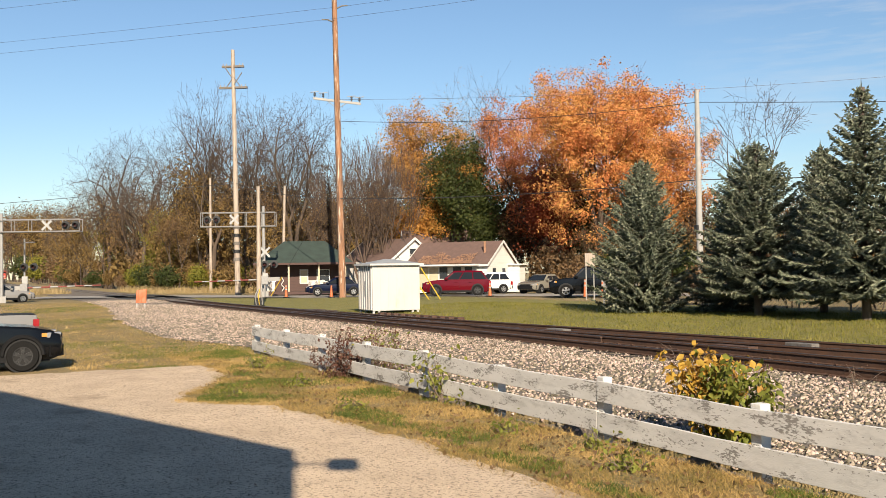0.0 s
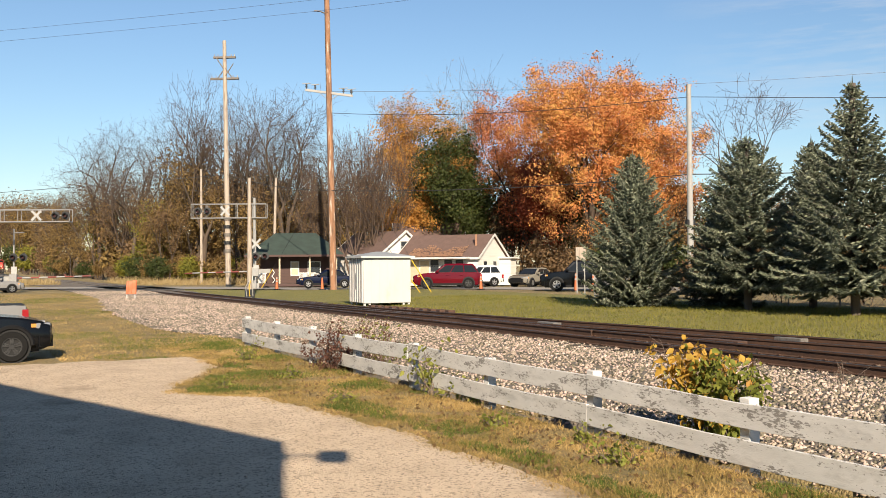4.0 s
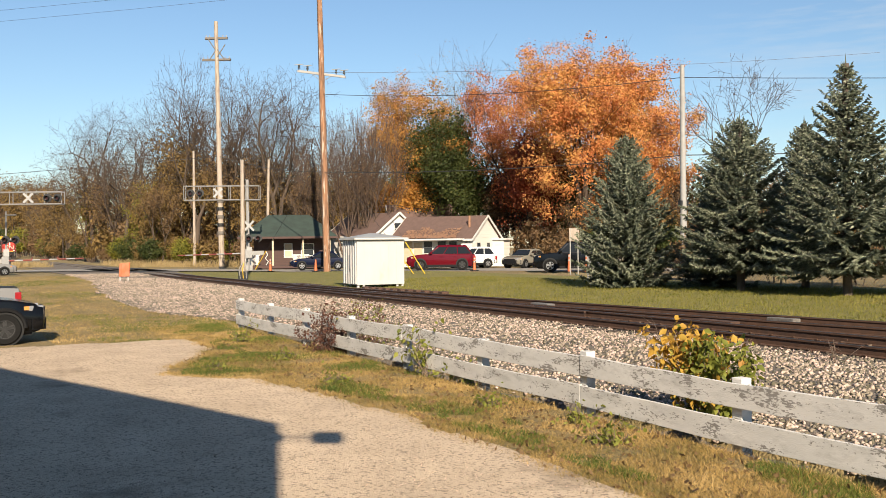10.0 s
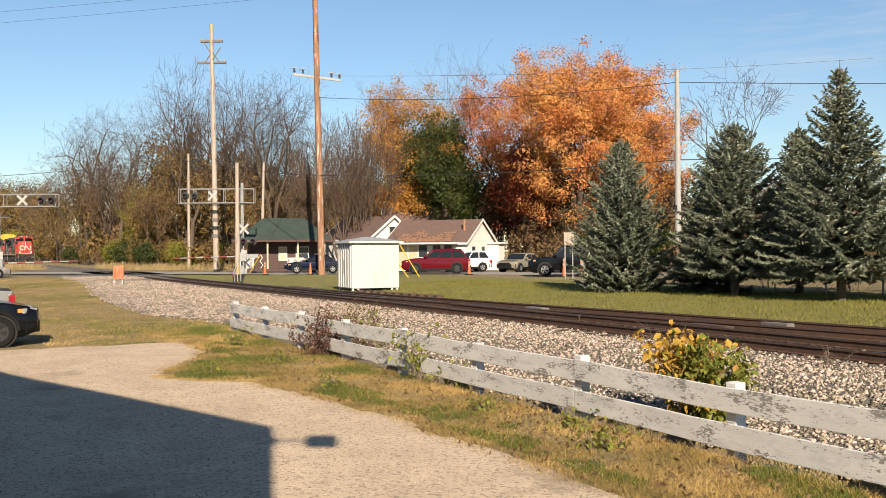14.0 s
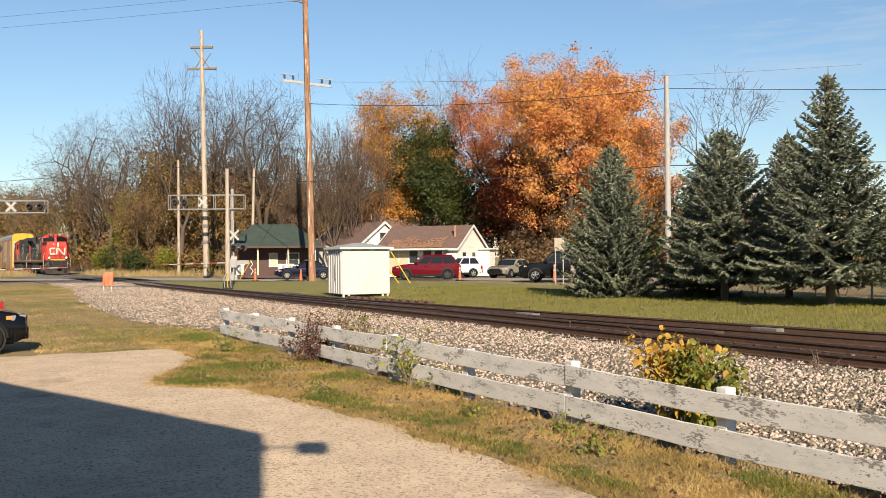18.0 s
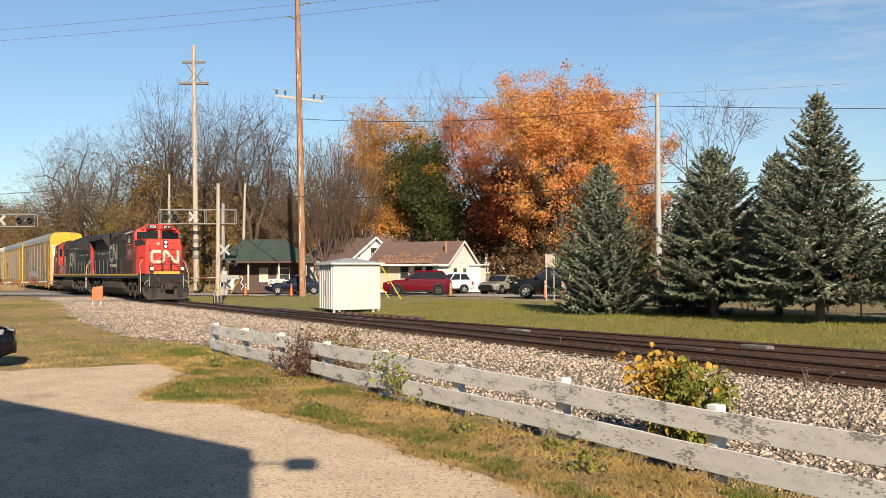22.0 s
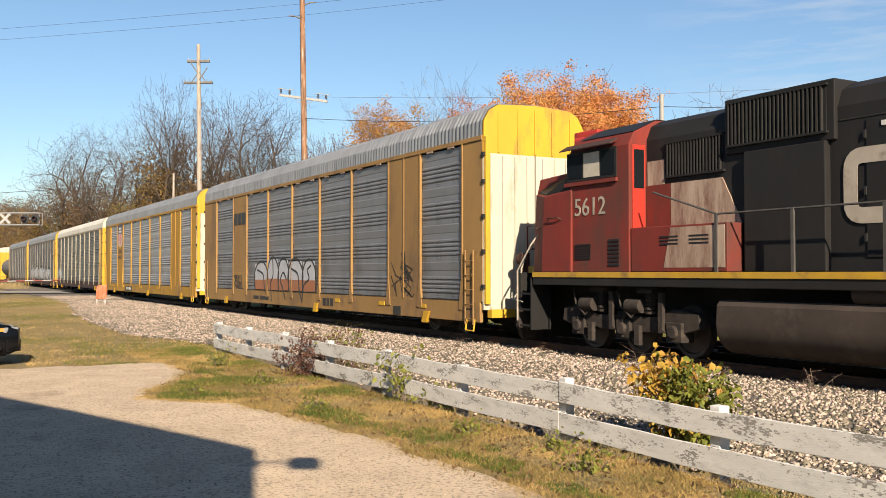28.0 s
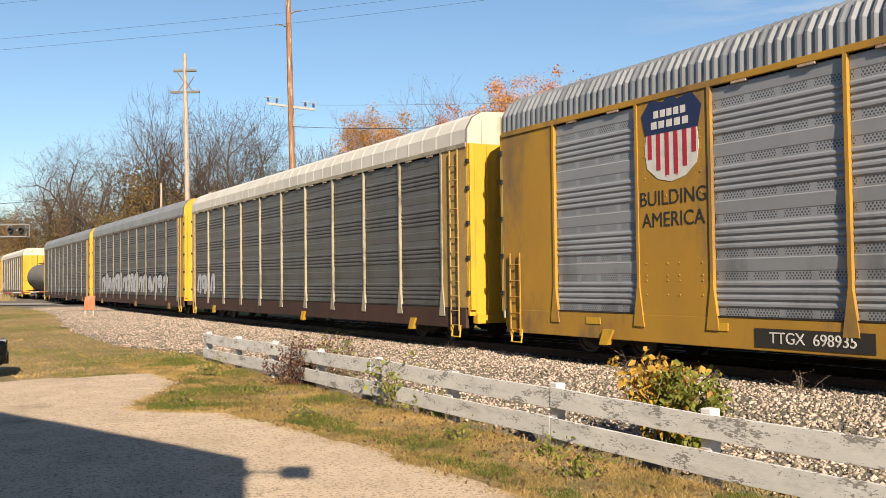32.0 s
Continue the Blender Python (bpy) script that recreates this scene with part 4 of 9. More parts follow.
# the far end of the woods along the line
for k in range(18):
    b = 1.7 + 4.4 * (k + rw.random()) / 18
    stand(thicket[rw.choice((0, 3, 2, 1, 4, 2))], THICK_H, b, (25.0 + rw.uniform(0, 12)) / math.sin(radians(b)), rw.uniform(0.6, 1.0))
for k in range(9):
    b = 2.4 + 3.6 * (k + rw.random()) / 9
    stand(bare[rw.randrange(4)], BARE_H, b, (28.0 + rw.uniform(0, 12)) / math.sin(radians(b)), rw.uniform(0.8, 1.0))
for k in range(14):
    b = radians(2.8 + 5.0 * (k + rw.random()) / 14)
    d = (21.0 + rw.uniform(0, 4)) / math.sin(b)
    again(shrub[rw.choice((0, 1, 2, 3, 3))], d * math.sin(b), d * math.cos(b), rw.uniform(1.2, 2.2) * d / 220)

# dark undergrowth behind the parked cars and the spruces
for x, y, k, sc in ((47, 64, 0, 0.62), (50, 60.5, 3, 0.55), (52, 66, 0, 0.8), (55, 61, 3, 0.75), (57, 56, 0, 0.7), (51, 54.5, 3, 0.5), (55, 50, 0, 0.6), (58, 47, 3, 0.7), (60, 41, 0, 0.7), (57, 36, 3, 0.6), (61, 33, 0, 0.7), (59, 27, 3, 0.65), (62, 23, 0, 0.7), (49, 78, 3, 0.9), (60, 69, 3, 0.9), (66, 50, 3, 0.9)):
    again(thicket[k], x, y, sc)
for x, y, k, sc in ((46.5, 60.8, 0, 1.0), (48.5, 58.6, 2, 1.1), (50.5, 56.5, 0, 1.1), (45.0, 63.0, 2, 1.0), (31.0, 33.5, 2, 0.7), (31.5, 29.0, 0, 0.6), (32.0, 25.0, 2, 0.7), (32.2, 20.5, 0, 0.7), (33.0, 16.0, 2, 0.8)):
    again(shrub[k], x, y, sc)

for k in range(22):
    u = (k + rw.random()) / 22
    again(shrub[rw.choice((0, 2, 2, 3))], 46.5 + 17 * u + rw.uniform(-1, 1), 70 - 34 * u + rw.uniform(-1.5, 1.5), rw.uniform(0.9, 1.5))

# ---------------------------------------------------------------- poles, wires, signals
M_POLE = material("weathered_pole_wood", (0.30, 0.155, 0.082), (0.19, 0.095, 0.052), scale=3, rough=0.9, bump=0.5, fine=30, stretch=(4, 4, 0.35), dirt=(0.075, 0.045, 0.030), dirt_amount=0.4, dirt_scale=1.2, speck=(0.40, 0.31, 0.24), speck_scale=1.7, speck_at=0.60)
M_POLEG = material("pale_pole_wood", (0.38, 0.315, 0.25), (0.27, 0.222, 0.175), scale=3, rough=0.9, bump=0.5, fine=30, stretch=(4, 4, 0.35), dirt=(0.15, 0.11, 0.085), dirt_amount=0.3, dirt_scale=2)
M_ARMW = material("grey_crossarm", (0.163, 0.141, 0.122), (0.111, 0.0962, 0.0814), scale=5, rough=0.9, bump=0.3)
M_WIRE = material("black_cable", (0.0222, 0.0222, 0.0237), rough=0.6, bump=0.0)
M_ALU = material("dull_aluminium", (0.28, 0.272, 0.26), (0.22, 0.215, 0.208), scale=6, rough=0.55, metal=0.3, bump=0.05)
M_GREYSTEEL = material("grey_steel_pole", (0.30, 0.29, 0.27), (0.235, 0.227, 0.215), scale=4, rough=0.7, bump=0.1)
M_SIGNW = material("sign_white", (0.32, 0.315, 0.30), rough=0.6, bump=0.0)
M_SIGNALB = material("signal_black", (0.0148, 0.0148, 0.0155), rough=0.55, bump=0.0)
M_LENS = material("unlit_red_lens", (0.03, 0.006, 0.006), rough=0.2, bump=0.0)
M_GATER = material("gate_red", (0.20, 0.05, 0.038), rough=0.6, bump=0.0)
M_INSUL = material("insulator", (0.222, 0.192, 0.178), rough=0.4, bump=0.0)
M_ORANGE = material("faded_orange_plastic", (0.44, 0.115, 0.034), (0.34, 0.085, 0.030), scale=4, rough=0.6, bump=0.05, dirt=(0.296, 0.118, 0.0592), dirt_amount=0.25)
M_GUARD = material("guy_guard_yellow", (0.555, 0.37, 0.0222), rough=0.5, bump=0.0)


def pole(name, x, y, top, r, mat, label, lean=(0, 0), group="utility poles"):
    ob = thing(name, pose(x, y, ground_z(x, y)), label, "utility pole", group)
    m = Mesh()
    k = 8
    g = ground_z(x, y)
    m.loft([[(lean[0] * u + r * (1 - 0.35 * u) * math.cos(j * 0.5236), lean[1] * u + r * (1 - 0.35 * u) * math.sin(j * 0.5236), (top - g) * u - (0.2 if u == 0 else 0)) for j in range(12)] for u in (i / k for i in range(k + 1))])
    part("shaft", m, mat, ob, smooth=50, weld=True)
    return ob


# the arms run square to the street
ACROSS = Vector((0.80, 0.60, 0))
tall = pole("utility_pole", 25.3, 65.7, 28.0, 0.27, M_POLE, "very tall reddish-brown wooden utility pole beside the street", (-0.45, 0.22))
lz = lambda z: Vector((-0.45 * z / 28, 0.22 * z / 28, z))
arm = Vector((0.85, -0.52, 0))
part("crossarm", Mesh().slab(lz(14.7) + Vector((0, 0, 0)), arm * 1.8 + Vector((0, 0, -0.26)), arm.cross(Vector((0, 0, 1))) * 0.07, (0, 0, 0.085)), M_GREYSTEEL, tall, "grey crossarm")
for s in (-1.7, -1.05, 1.1, 1.7):
    p = lz(14.75) + arm * s + Vector((0, 0, -0.145 * s))
    ins = part("insulator", Mesh().tube(p, p + Vector((0, 0, 0.42)), 0.035, n=8).tube(p + Vector((0, 0, 0.16)), p + Vector((0, 0, 0.24)), 0.10, n=8).tube(p + Vector((0, 0, 0.30)), p + Vector((0, 0, 0.38)), 0.085, n=8), M_SIGNALB, tall, "dark pin insulator")
    part("conductor_clamp", Mesh().tube(p + Vector((0, 0, 0.42)) - arm * 0.32, p + Vector((0, 0, 0.46)) + arm * 0.32, 0.03, n=6), M_GREYSTEEL, ins)
for s in (-1, 1):
    part("arm_brace", Mesh().tube(lz(14.1), lz(14.65) + arm * s * 0.75 + Vector((0, 0, -0.1 * s)), 0.025, n=6), M_GREYSTEEL, tall)
for z, s in ((20.6, -1), (21.6, 1), (24.3, -1)):
    p = lz(z)
    part("davit_arm", Mesh().line([p, p + arm * s * 0.55 + Vector((0, 0, 0.25)), p + arm * s * 1.0 + Vector((0, 0, 0.28))], 0.05, 6), M_ARMW, tall)
part("ground_wire", Mesh().line([lz(z) + Vector((-0.28 * (1 - z / 80), -0.1, 0)) for z in (0.2, 5, 10, 15, 20)], 0.015, 4), M_WIRE, tall)

armp = pole("utility_pole", 23.1, 87.1, 23.0, 0.27, M_POLEG, "tall pale wooden pole with two crossed timber arms", (-0.3, 0.1))
for z, w, dy in ((21.5, 1.05, 0.0), (19.5, 1.35, 0.0)):
    part("crossarm", Mesh().slab((-0.28, 0.1, z), arm * w, arm.cross(Vector((0, 0, 1))) * 0.14, (0, 0, 0.09)), M_ARMW, armp)
    for s in (-0.9, -0.6, 0.6, 0.9):
        p = Vector((-0.28, 0.1, z + 0.08)) + arm * w * s
        part("insulator", Mesh().tube(p, p + Vector((0, 0, 0.22)), 0.04, n=6), M_INSUL, armp)
for a, b, za, zb in ((-0.8, 0.0, 21.4, 20.2), (0.8, 0.0, 20.9, 19.7), (-0.7, 0.0, 19.5, 20.5), (0.7, 0.0, 19.5, 20.5)):
    part("brace", Mesh().tube(Vector((-0.28, -0.06, za)) + arm * a, Vector((-0.28, -0.06, zb)) + arm * b, 0.045, n=6), M_ARMW, armp)
for i in range(5):
    part("climbing_band", Mesh().tube((-0.07, 0.0, 3.2 + i * 0.75), (-0.075, 0.0, 3.5 + i * 0.75), 0.30, 0.30, 12), M_SIGNALB if i % 2 else M_ARMW, armp)

short = pole("utility_pole", 16.9, 58.6, 7.4, 0.17, M_POLEG, "short cut-off pale wooden pole beside the track")
part("junction_box", Mesh().box(-0.28, 0.28, -0.2, 0.15, 0.05, 0.55), M_SIGNALB, short, bevel=0.03)
for i in range(3):
    part("cable_loop", Mesh().line([(-0.25 + 0.2 * i, -0.2, 0.1), (-0.35 + 0.22 * i, -0.3, 0.7), (-0.1 + 0.1 * i, -0.2, 1.1)], 0.025, 5), M_GUARD if i == 1 else M_GREYSTEEL, short)
pole("utility_pole", 26.2, 83.2, 9.9, 0.16, M_POLEG, "plain leaning wooden service pole", (0.25, -0.1))
pole("utility_pole", 23.7, 100.3, 12.2, 0.17, M_POLEG, "grey wooden pole at the edge of the woods")
steel = pole("utility_pole", 37.1, 40.5, 11.9, 0.20, M_GREYSTEEL, "grey utility pole rising behind the spruces")
part("bracket", Mesh().box(-0.3, 0.3, -0.1, 0.1, 3.9, 4.2).tube((0.3, 0, 4.0), (1.2, -0.4, 3.7), 0.05, n=6), M_SIGNALB, steel)


def wire(name, pts, sag, r, label, seg=10):
    """A hanging cable through the given supports."""
    m = Mesh()
    for a, b in zip(pts, pts[1:]):
        a, b = Vector(a), Vector(b)
        ps = []
        for i in range(seg + 1):
            u = i / seg
            q = a.lerp(b, u)
            q.z -= 4 * sag * u * (1 - u)
            ps.append(q)
        m.line(ps, r, 4)
    tagged(part(name, m, M_WIRE), label, "cable", "overhead cables")


for z, off_ in ((20.85, 0.9), (21.85, -0.9), (24.55, 0.9)):
    o = arm * -off_
    wire("overhead_cable", [(-40 + o.x, 121.6 + o.y, z - 0.6), (24.98 + o.x, 65.9 + o.y, z), (62 + o.x, 12 + o.y, z - 0.5)], 0.5, 0.010, "thin black power cable along the street")
wire("overhead_cable", [(-40, 122.0, 6.4), (23.0, 87.0, 10.4), (25.0, 65.8, 7.4), (37.1, 40.5, 6.8), (62, 12, 6.9)], 0.35, 0.03, "thick black service cable along the street")
wire("overhead_cable", [(25.0, 65.8, 13.2), (37.1, 40.5, 11.2), (62, -5, 7.1)], 0.5, 0.022, "black cable between the poles")
wire("overhead_cable", [(25.0, 65.8, 14.8), (60, 45, 15.5)], 0.4, 0.012, "thin cable over the trees")
wire("guy_wire", [(25.2, 65.7, 9.0), (22.2, 73.6, 0.05)], 0.0, 0.012, "steel guy wire of the tall pole", 1)
wire("guy_wire", [(25.2, 65.7, 12.0), (26.9, 52.8, 0.05)], 0.0, 0.012, "steel guy wire of the tall pole", 1)
wire("guy_wire", [(25.2, 65.7, 9.0), (26.3, 53.2, 0.05)], 0.0, 0.012, "steel guy wire of the tall pole", 1)
for a, b in (((25.2, 65.7, 9.0), (22.2, 73.6, 0.05)), ((25.2, 65.7, 12.0), (26.9, 52.8, 0.05)), ((25.2, 65.7, 9.0), (26.3, 53.2, 0.05))):
    a, b = Vector(a), Vector(b)
    tagged(part("guy_guard", Mesh().tube(b, b.lerp(a, 0.17), 0.035, n=8), M_GUARD), "yellow plastic guard on the guy wire", "guy guard", "guy guards")


def light_pair(parent, p, right, mat=M_SIGNALB):
    """Two round black crossing lamps side by side at p, facing the viewer's side."""
    fwd = Vector((-right.y, right.x, 0)).normalized() * -1
    for s in (-1, 1):
        c = Vector(p) + right * s * 0.38
        lm = part("crossing_lamp", Mesh().tube(c, c + fwd * 0.05, 0.31, n=18).tube(c + fwd * 0.05, c + fwd * 0.32, 0.17, 0.16, 14, cap=False), M_SIGNALB, parent, "black crossing lamp with backboard")
        part("lens", Mesh().tube(c + fwd * 0.055, c + fwd * 0.075, 0.15, n=14), M_LENS, lm)
    part("lamp_bar", Mesh().tube(Vector(p) - right * 0.5, Vector(p) + right * 0.5, 0.04, n=6), mat, parent)


def crossbuck(parent, p, right, size=0.5):
    fwd = Vector((-right.y, right.x, 0)).normalized() * -1
    for s in (-1, 1):
        d = (right * s + Vector((0, 0, 1))).normalized()
        part("crossbuck_blade", Mesh().slab(Vector(p) + fwd * (0.02 + 0.012 * s), d * size, d.cross(fwd) * 0.085, fwd * 0.008), M_SIGNW, parent, "white crossbuck blade")


def crossing_signal(x, y, right, arm_len, back, lo, hi, gate_from, gate_to, gate_z, label, cab):
    """Mast with a truss arm overhead, flashers, crossbucks and a lowered gate. right points along the arm."""
    g = ground_z(x, y)
    ob = thing("crossing_signal", pose(x, y, g), label, "crossing signal", "crossing signals")
    R = Vector(right).normalized()
    part("mast", Mesh().tube((0, 0, -0.2), (0, 0, hi + 0.5 - g), 0.15, 0.13, 12), M_ALU, ob)
    part("base_box", Mesh().box(-0.3, 0.3, -0.3, 0.3, 0, 0.5), M_GREYSTEEL, ob, bevel=0.03)
    lo, hi = lo - g, hi - g
    F2 = Vector((-R.y, R.x, 0)) * 0.3
    for z in (lo, hi):
        for f in (-1, 1):
            part("truss_chord", Mesh().tube(-R * back + F2 * f + Vector((0, 0, z)), R * arm_len + F2 * f + Vector((0, 0, z)), 0.05 if z == lo else 0.035, n=6), M_ALU, ob)
    n = max(4, int((arm_len + back) / 1.1))
    for i in range(n + 1):
        u = -back + (arm_len + back) * i / n
        for f in (-1, 1):
            part("truss_post", Mesh().tube(R * u + F2 * f + Vector((0, 0, lo)), R * u + F2 * f + Vector((0, 0, hi)), 0.03, n=5), M_ALU, ob)
    part("truss_walkway", Mesh().slab(R * (arm_len - back) / 2 + Vector((0, 0, lo - 0.03)), R * (arm_len + back) / 2, F2, (0, 0, 0.02)), M_GREYSTEEL, ob)
    mid = (lo + hi) / 2
    side = R if R.x > 0 else -R
    light_pair(ob, R * (arm_len - 0.8) - Vector((0, 0.35, 0)) + Vector((0, 0, mid)), side, M_ALU)
    crossbuck(ob, R * (arm_len - 2.6) - Vector((0, 0.4, 0)) + Vector((0, 0, mid)), side)
    # gate
    a, b = Vector(gate_from) - Vector((x, y, g)), Vector(gate_to) - Vector((x, y, g))
    gate = part("gate_arm", Mesh().tube(a, b, 0.06, 0.04, 8), M_SIGNW, ob, "red and white striped gate arm, lowered")
    k = 9
    for i in range(k):
        if i % 2 == 0:
            part("gate_stripe", Mesh().tube(a.lerp(b, i / k), a.lerp(b, (i + 1) / k), 0.067 - 0.02 * i / k, 0.065 - 0.02 * i / k, 8), M_GATER, gate)
    for i in (3, 6):
        p = a.lerp(b, i / k)
        part("gate_lamp", Mesh().tube(p, p + Vector((0, 0, 0.2)), 0.05, n=8), M_GATER, gate)
    part("gate_motor", Mesh().slab(a + Vector((0, 0, -0.05)), side * 0.28, Vector((-side.y, side.x, 0)) * 0.2, (0, 0, 0.36)), M_ALU, ob, bevel=0.03)
    part("counterweight", Mesh().slab(a - (b - a).normalized() * 0.8, (b - a).normalized() * 0.55, (0, 0.05, 0), (0, 0, 0.16)), M_GREYSTEEL, ob)
    part("flasher_post", Mesh().tube(Vector((a.x, a.y, 0)), Vector((a.x, a.y, 4.9)), 0.07, n=10), M_ALU, ob)
    light_pair(ob, Vector((a.x, a.y - 0.2, 2.7)) + side * 0.35, side, M_ALU)
    if R.x < 0:
        crossbuck(ob, Vector((a.x, a.y - 0.12, 3.7)), side, 0.55)
    else:
        part("post_bracket", Mesh().tube(Vector((a.x, a.y, 4.6)), Vector((a.x, a.y, 4.6)) + side * 0.8, 0.05, n=8), M_ALU, ob)
    if cab:
        part("sign_plate", Mesh().slab(Vector((a.x, a.y - 0.15, 1.7)), side * 0.22, (0, 0.01, 0), (0, 0, 0.28)), M_SIGNW, ob)
    return ob


crossing_signal(2.7, 77.3, (5.3, -2.7, 0), 5.95, 0.4, 5.2, 6.1, (4.4, 79.5, 1.0), (9.6, 76.2, 1.15), 1.1, "aluminium cantilever crossing signal with lowered gate, near side", True)
crossing_signal(22.1, 75.2, (-4.6, 2.4, 0), 5.1, 1.0, 5.75, 6.9, (22.0, 74.6, 1.4), (17.4, 79.5, 1.25), 1.3, "aluminium cantilever crossing signal with lowered gate, far side", True)

# ---------------------------------------------------------------- white equipment shed
M_SHEDW = material("white_sheet_metal", (0.45, 0.435, 0.405), (0.40, 0.385, 0.36), scale=1.0, rough=0.55, bump=0.05, dirt=(0.407, 0.37, 0.318), dirt_amount=0.15, dirt_scale=1.3, stretch=(1, 1, 0.4))
M_SHEDR = material("grey_shed_roof", (0.311, 0.318, 0.318), (0.252, 0.259, 0.259), scale=1.5, rough=0.6, metal=0.2, bump=0.1)
gsh = ground_z(18.6, 42)
shed = thing("equipment_shed", pose(17.55, 41.6, gsh, 0, 0, -3), "white sheet-metal equipment shed on steel feet beside the track", "shed")
SW, SD, SH = 2.45, 2.0, 2.42
part("cabinet", Mesh().box(0, SW, 0, SD, 0.16, SH), M_SHEDW, shed, bevel=0.02)
for i in range(6):
    y = 0.08 + i * 0.33
    part("side_rib", Mesh().box(-0.06, 0.0, y, y + 0.16, 0.2, SH - 0.06), M_SHEDW, shed, bevel=0.008)
part("vent_panel", Mesh().box(-0.075, -0.06, 0.75, 0.95, 0.9, 1.6), M_SHEDR, shed)
for i in range(1, 6):
    part("sheet_seam", Mesh().box(i * SW / 6 - 0.008, i * SW / 6 + 0.008, -0.008, 0.0, 0.2, SH - 0.03), M_SHEDW, shed)
e = 0.16
part("roof", Mesh().add([(-e, -e, SH), (SW + e, -e, SH), (SW + e, SD + e, SH), (-e, SD + e, SH), (SW / 2 - 0.25, SD / 2, SH + 0.24), (SW / 2 + 0.25, SD / 2, SH + 0.24), (-e, -e, SH - 0.07), (SW + e, -e, SH - 0.07), (SW + e, SD + e, SH - 0.07), (-e, SD + e, SH - 0.07)],
                        [(0, 1, 5, 4), (1, 2, 5), (2, 3, 4, 5), (3, 0, 4), (6, 7, 1, 0), (7, 8, 2, 1), (8, 9, 3, 2), (9, 6, 0, 3), (9, 8, 7, 6)]), M_SHEDR, shed, "grey low hipped metal roof")
part("eave_trim", Mesh().box(-e - 0.01, SW + e + 0.01, -e - 0.015, -e, SH - 0.08, SH + 0.01).box(-e - 0.015, -e, -e, SD + e, SH - 0.08, SH + 0.01), M_SHEDW, shed)
for x in (0.08, 0.35, SW - 0.35, SW - 0.08):
    for y in (0.05, SD - 0.15):
        part("foot", Mesh().box(x - 0.05, x + 0.05, y, y + 0.1, -0.02, 0.16), M_SHEDW, shed)

# ---------------------------------------------------------------- orange barricade, cones, sign
bz = ground_z(9.9, 60.1)
bar = thing("barricade", pose(9.9, 60.1, bz, 0, 0, -8), "faded orange wrapped barricade sign on short legs", "barricade")
part("panel", Mesh().loft([[(-0.32, -0.1, 0.32), (0.3, -0.16, 0.32), (0.3, 0.1, 0.32), (-0.32, 0.14, 0.32)], [(-0.3, -0.12, 0.75), (0.32, -0.1, 0.75), (0.32, 0.12, 0.75), (-0.3, 0.1, 0.75)], [(-0.26, -0.06, 1.12), (0.34, -0.08, 1.18), (0.34, 0.08, 1.18), (-0.26, 0.06, 1.12)]]), M_ORANGE, bar, bevel=0.03)
for x in (-0.22, 0.0, 0.24):
    part("fold", Mesh().tube((x, -0.14, 0.36), (x + 0.05, -0.09, 1.1), 0.03, 0.02, 6), M_ORANGE, bar)
for x in (-0.25, 0.22):
    part("leg", Mesh().box(x - 0.03, x + 0.03, -0.05, 0.05, -0.05, 0.4), M_SHEDW, bar)


def delineator(x, y, h=1.1, cone=False):
    g = ground_z(x, y)
    ob = thing("traffic_cone", pose(x, y, g + 0.03), "tall orange traffic cone with white bands on black base", "traffic cone", "traffic cones")
    part("base", Mesh().box(-0.22, 0.22, -0.22, 0.22, 0.0, 0.06), M_SIGNALB, ob, bevel=0.02)
    part("cone_body", Mesh().tube((0, 0, 0.06), (0, 0, h), 0.13, 0.05, 12), M_ORANGE, ob, smooth=40)
    for z in (0.62, 0.86):
        r = 0.13 - 0.08 * (z / h)
        part("band", Mesh().tube((0, 0, z * h), (0, 0, (z + 0.09) * h), r + 0.007, r - 0.002, 12), M_SIGNW, ob)


for x, y, h in ((35.0, 48.6, 1.15), (35.3, 47.2, 1.15), (32.7, 56.6, 0.95), (22.8, 71.5, 1.0), (27.0, 64.5, 0.9), (24.6, 66.2, 0.9)):
    delineator(x, y, h)
sg = thing("street_sign", pose(33.2, 45.6, ground_z(33.2, 45.6)), "small tan sign back on two thin posts", "sign")
for s in (-0.28, 0.28):
    part("sign_post", Mesh().tube((s, 0, -0.1), (s, 0, 2.75), 0.035, n=6), M_GREYSTEEL, sg)
part("sign_panel", Mesh().box(-0.36, 0.36, -0.03, 0.0, 2.0, 2.75), M_POLEG, sg, bevel=0.01)

# ---------------------------------------------------------------- chain-link fence behind the spruces
cf = thing("chain_link_fence", Matrix(), "low grey chain-link fence behind the spruces", "fence")
fa, fb = Vector((28.5, 38.0, 0.03)), Vector((31.0, 6.0, 0.03))
npst = 14
for i in range(npst + 1):
    p = fa.lerp(fb, i / npst)
    part("post", Mesh().tube(p, p + Vector((0, 0, 1.2)), 0.035, n=6), M_GREYSTEEL, cf)
part("top_rail", Mesh().tube(fa + Vector((0, 0, 1.15)), fb + Vector((0, 0, 1.15)), 0.025, n=6), M_GREYSTEEL, cf)
mesh_f = Mesh()
ln = (fb - fa).length
for i in range(int(ln / 0.16)):
    for s in (-1, 1):
        p = fa.lerp(fb, (i * 0.16) / ln)
        q = fa.lerp(fb, min(max((i * 0.16 + s * 1.1) / ln, 0), 1))
        mesh_f.tube(p + Vector((0, 0, 0.02)), q + Vector((0, 0, 1.13)), 0.006, n=3, cap=False)
tagged(part("wire_mesh", mesh_f, M_GREYSTEEL, cf), kind="stuff")

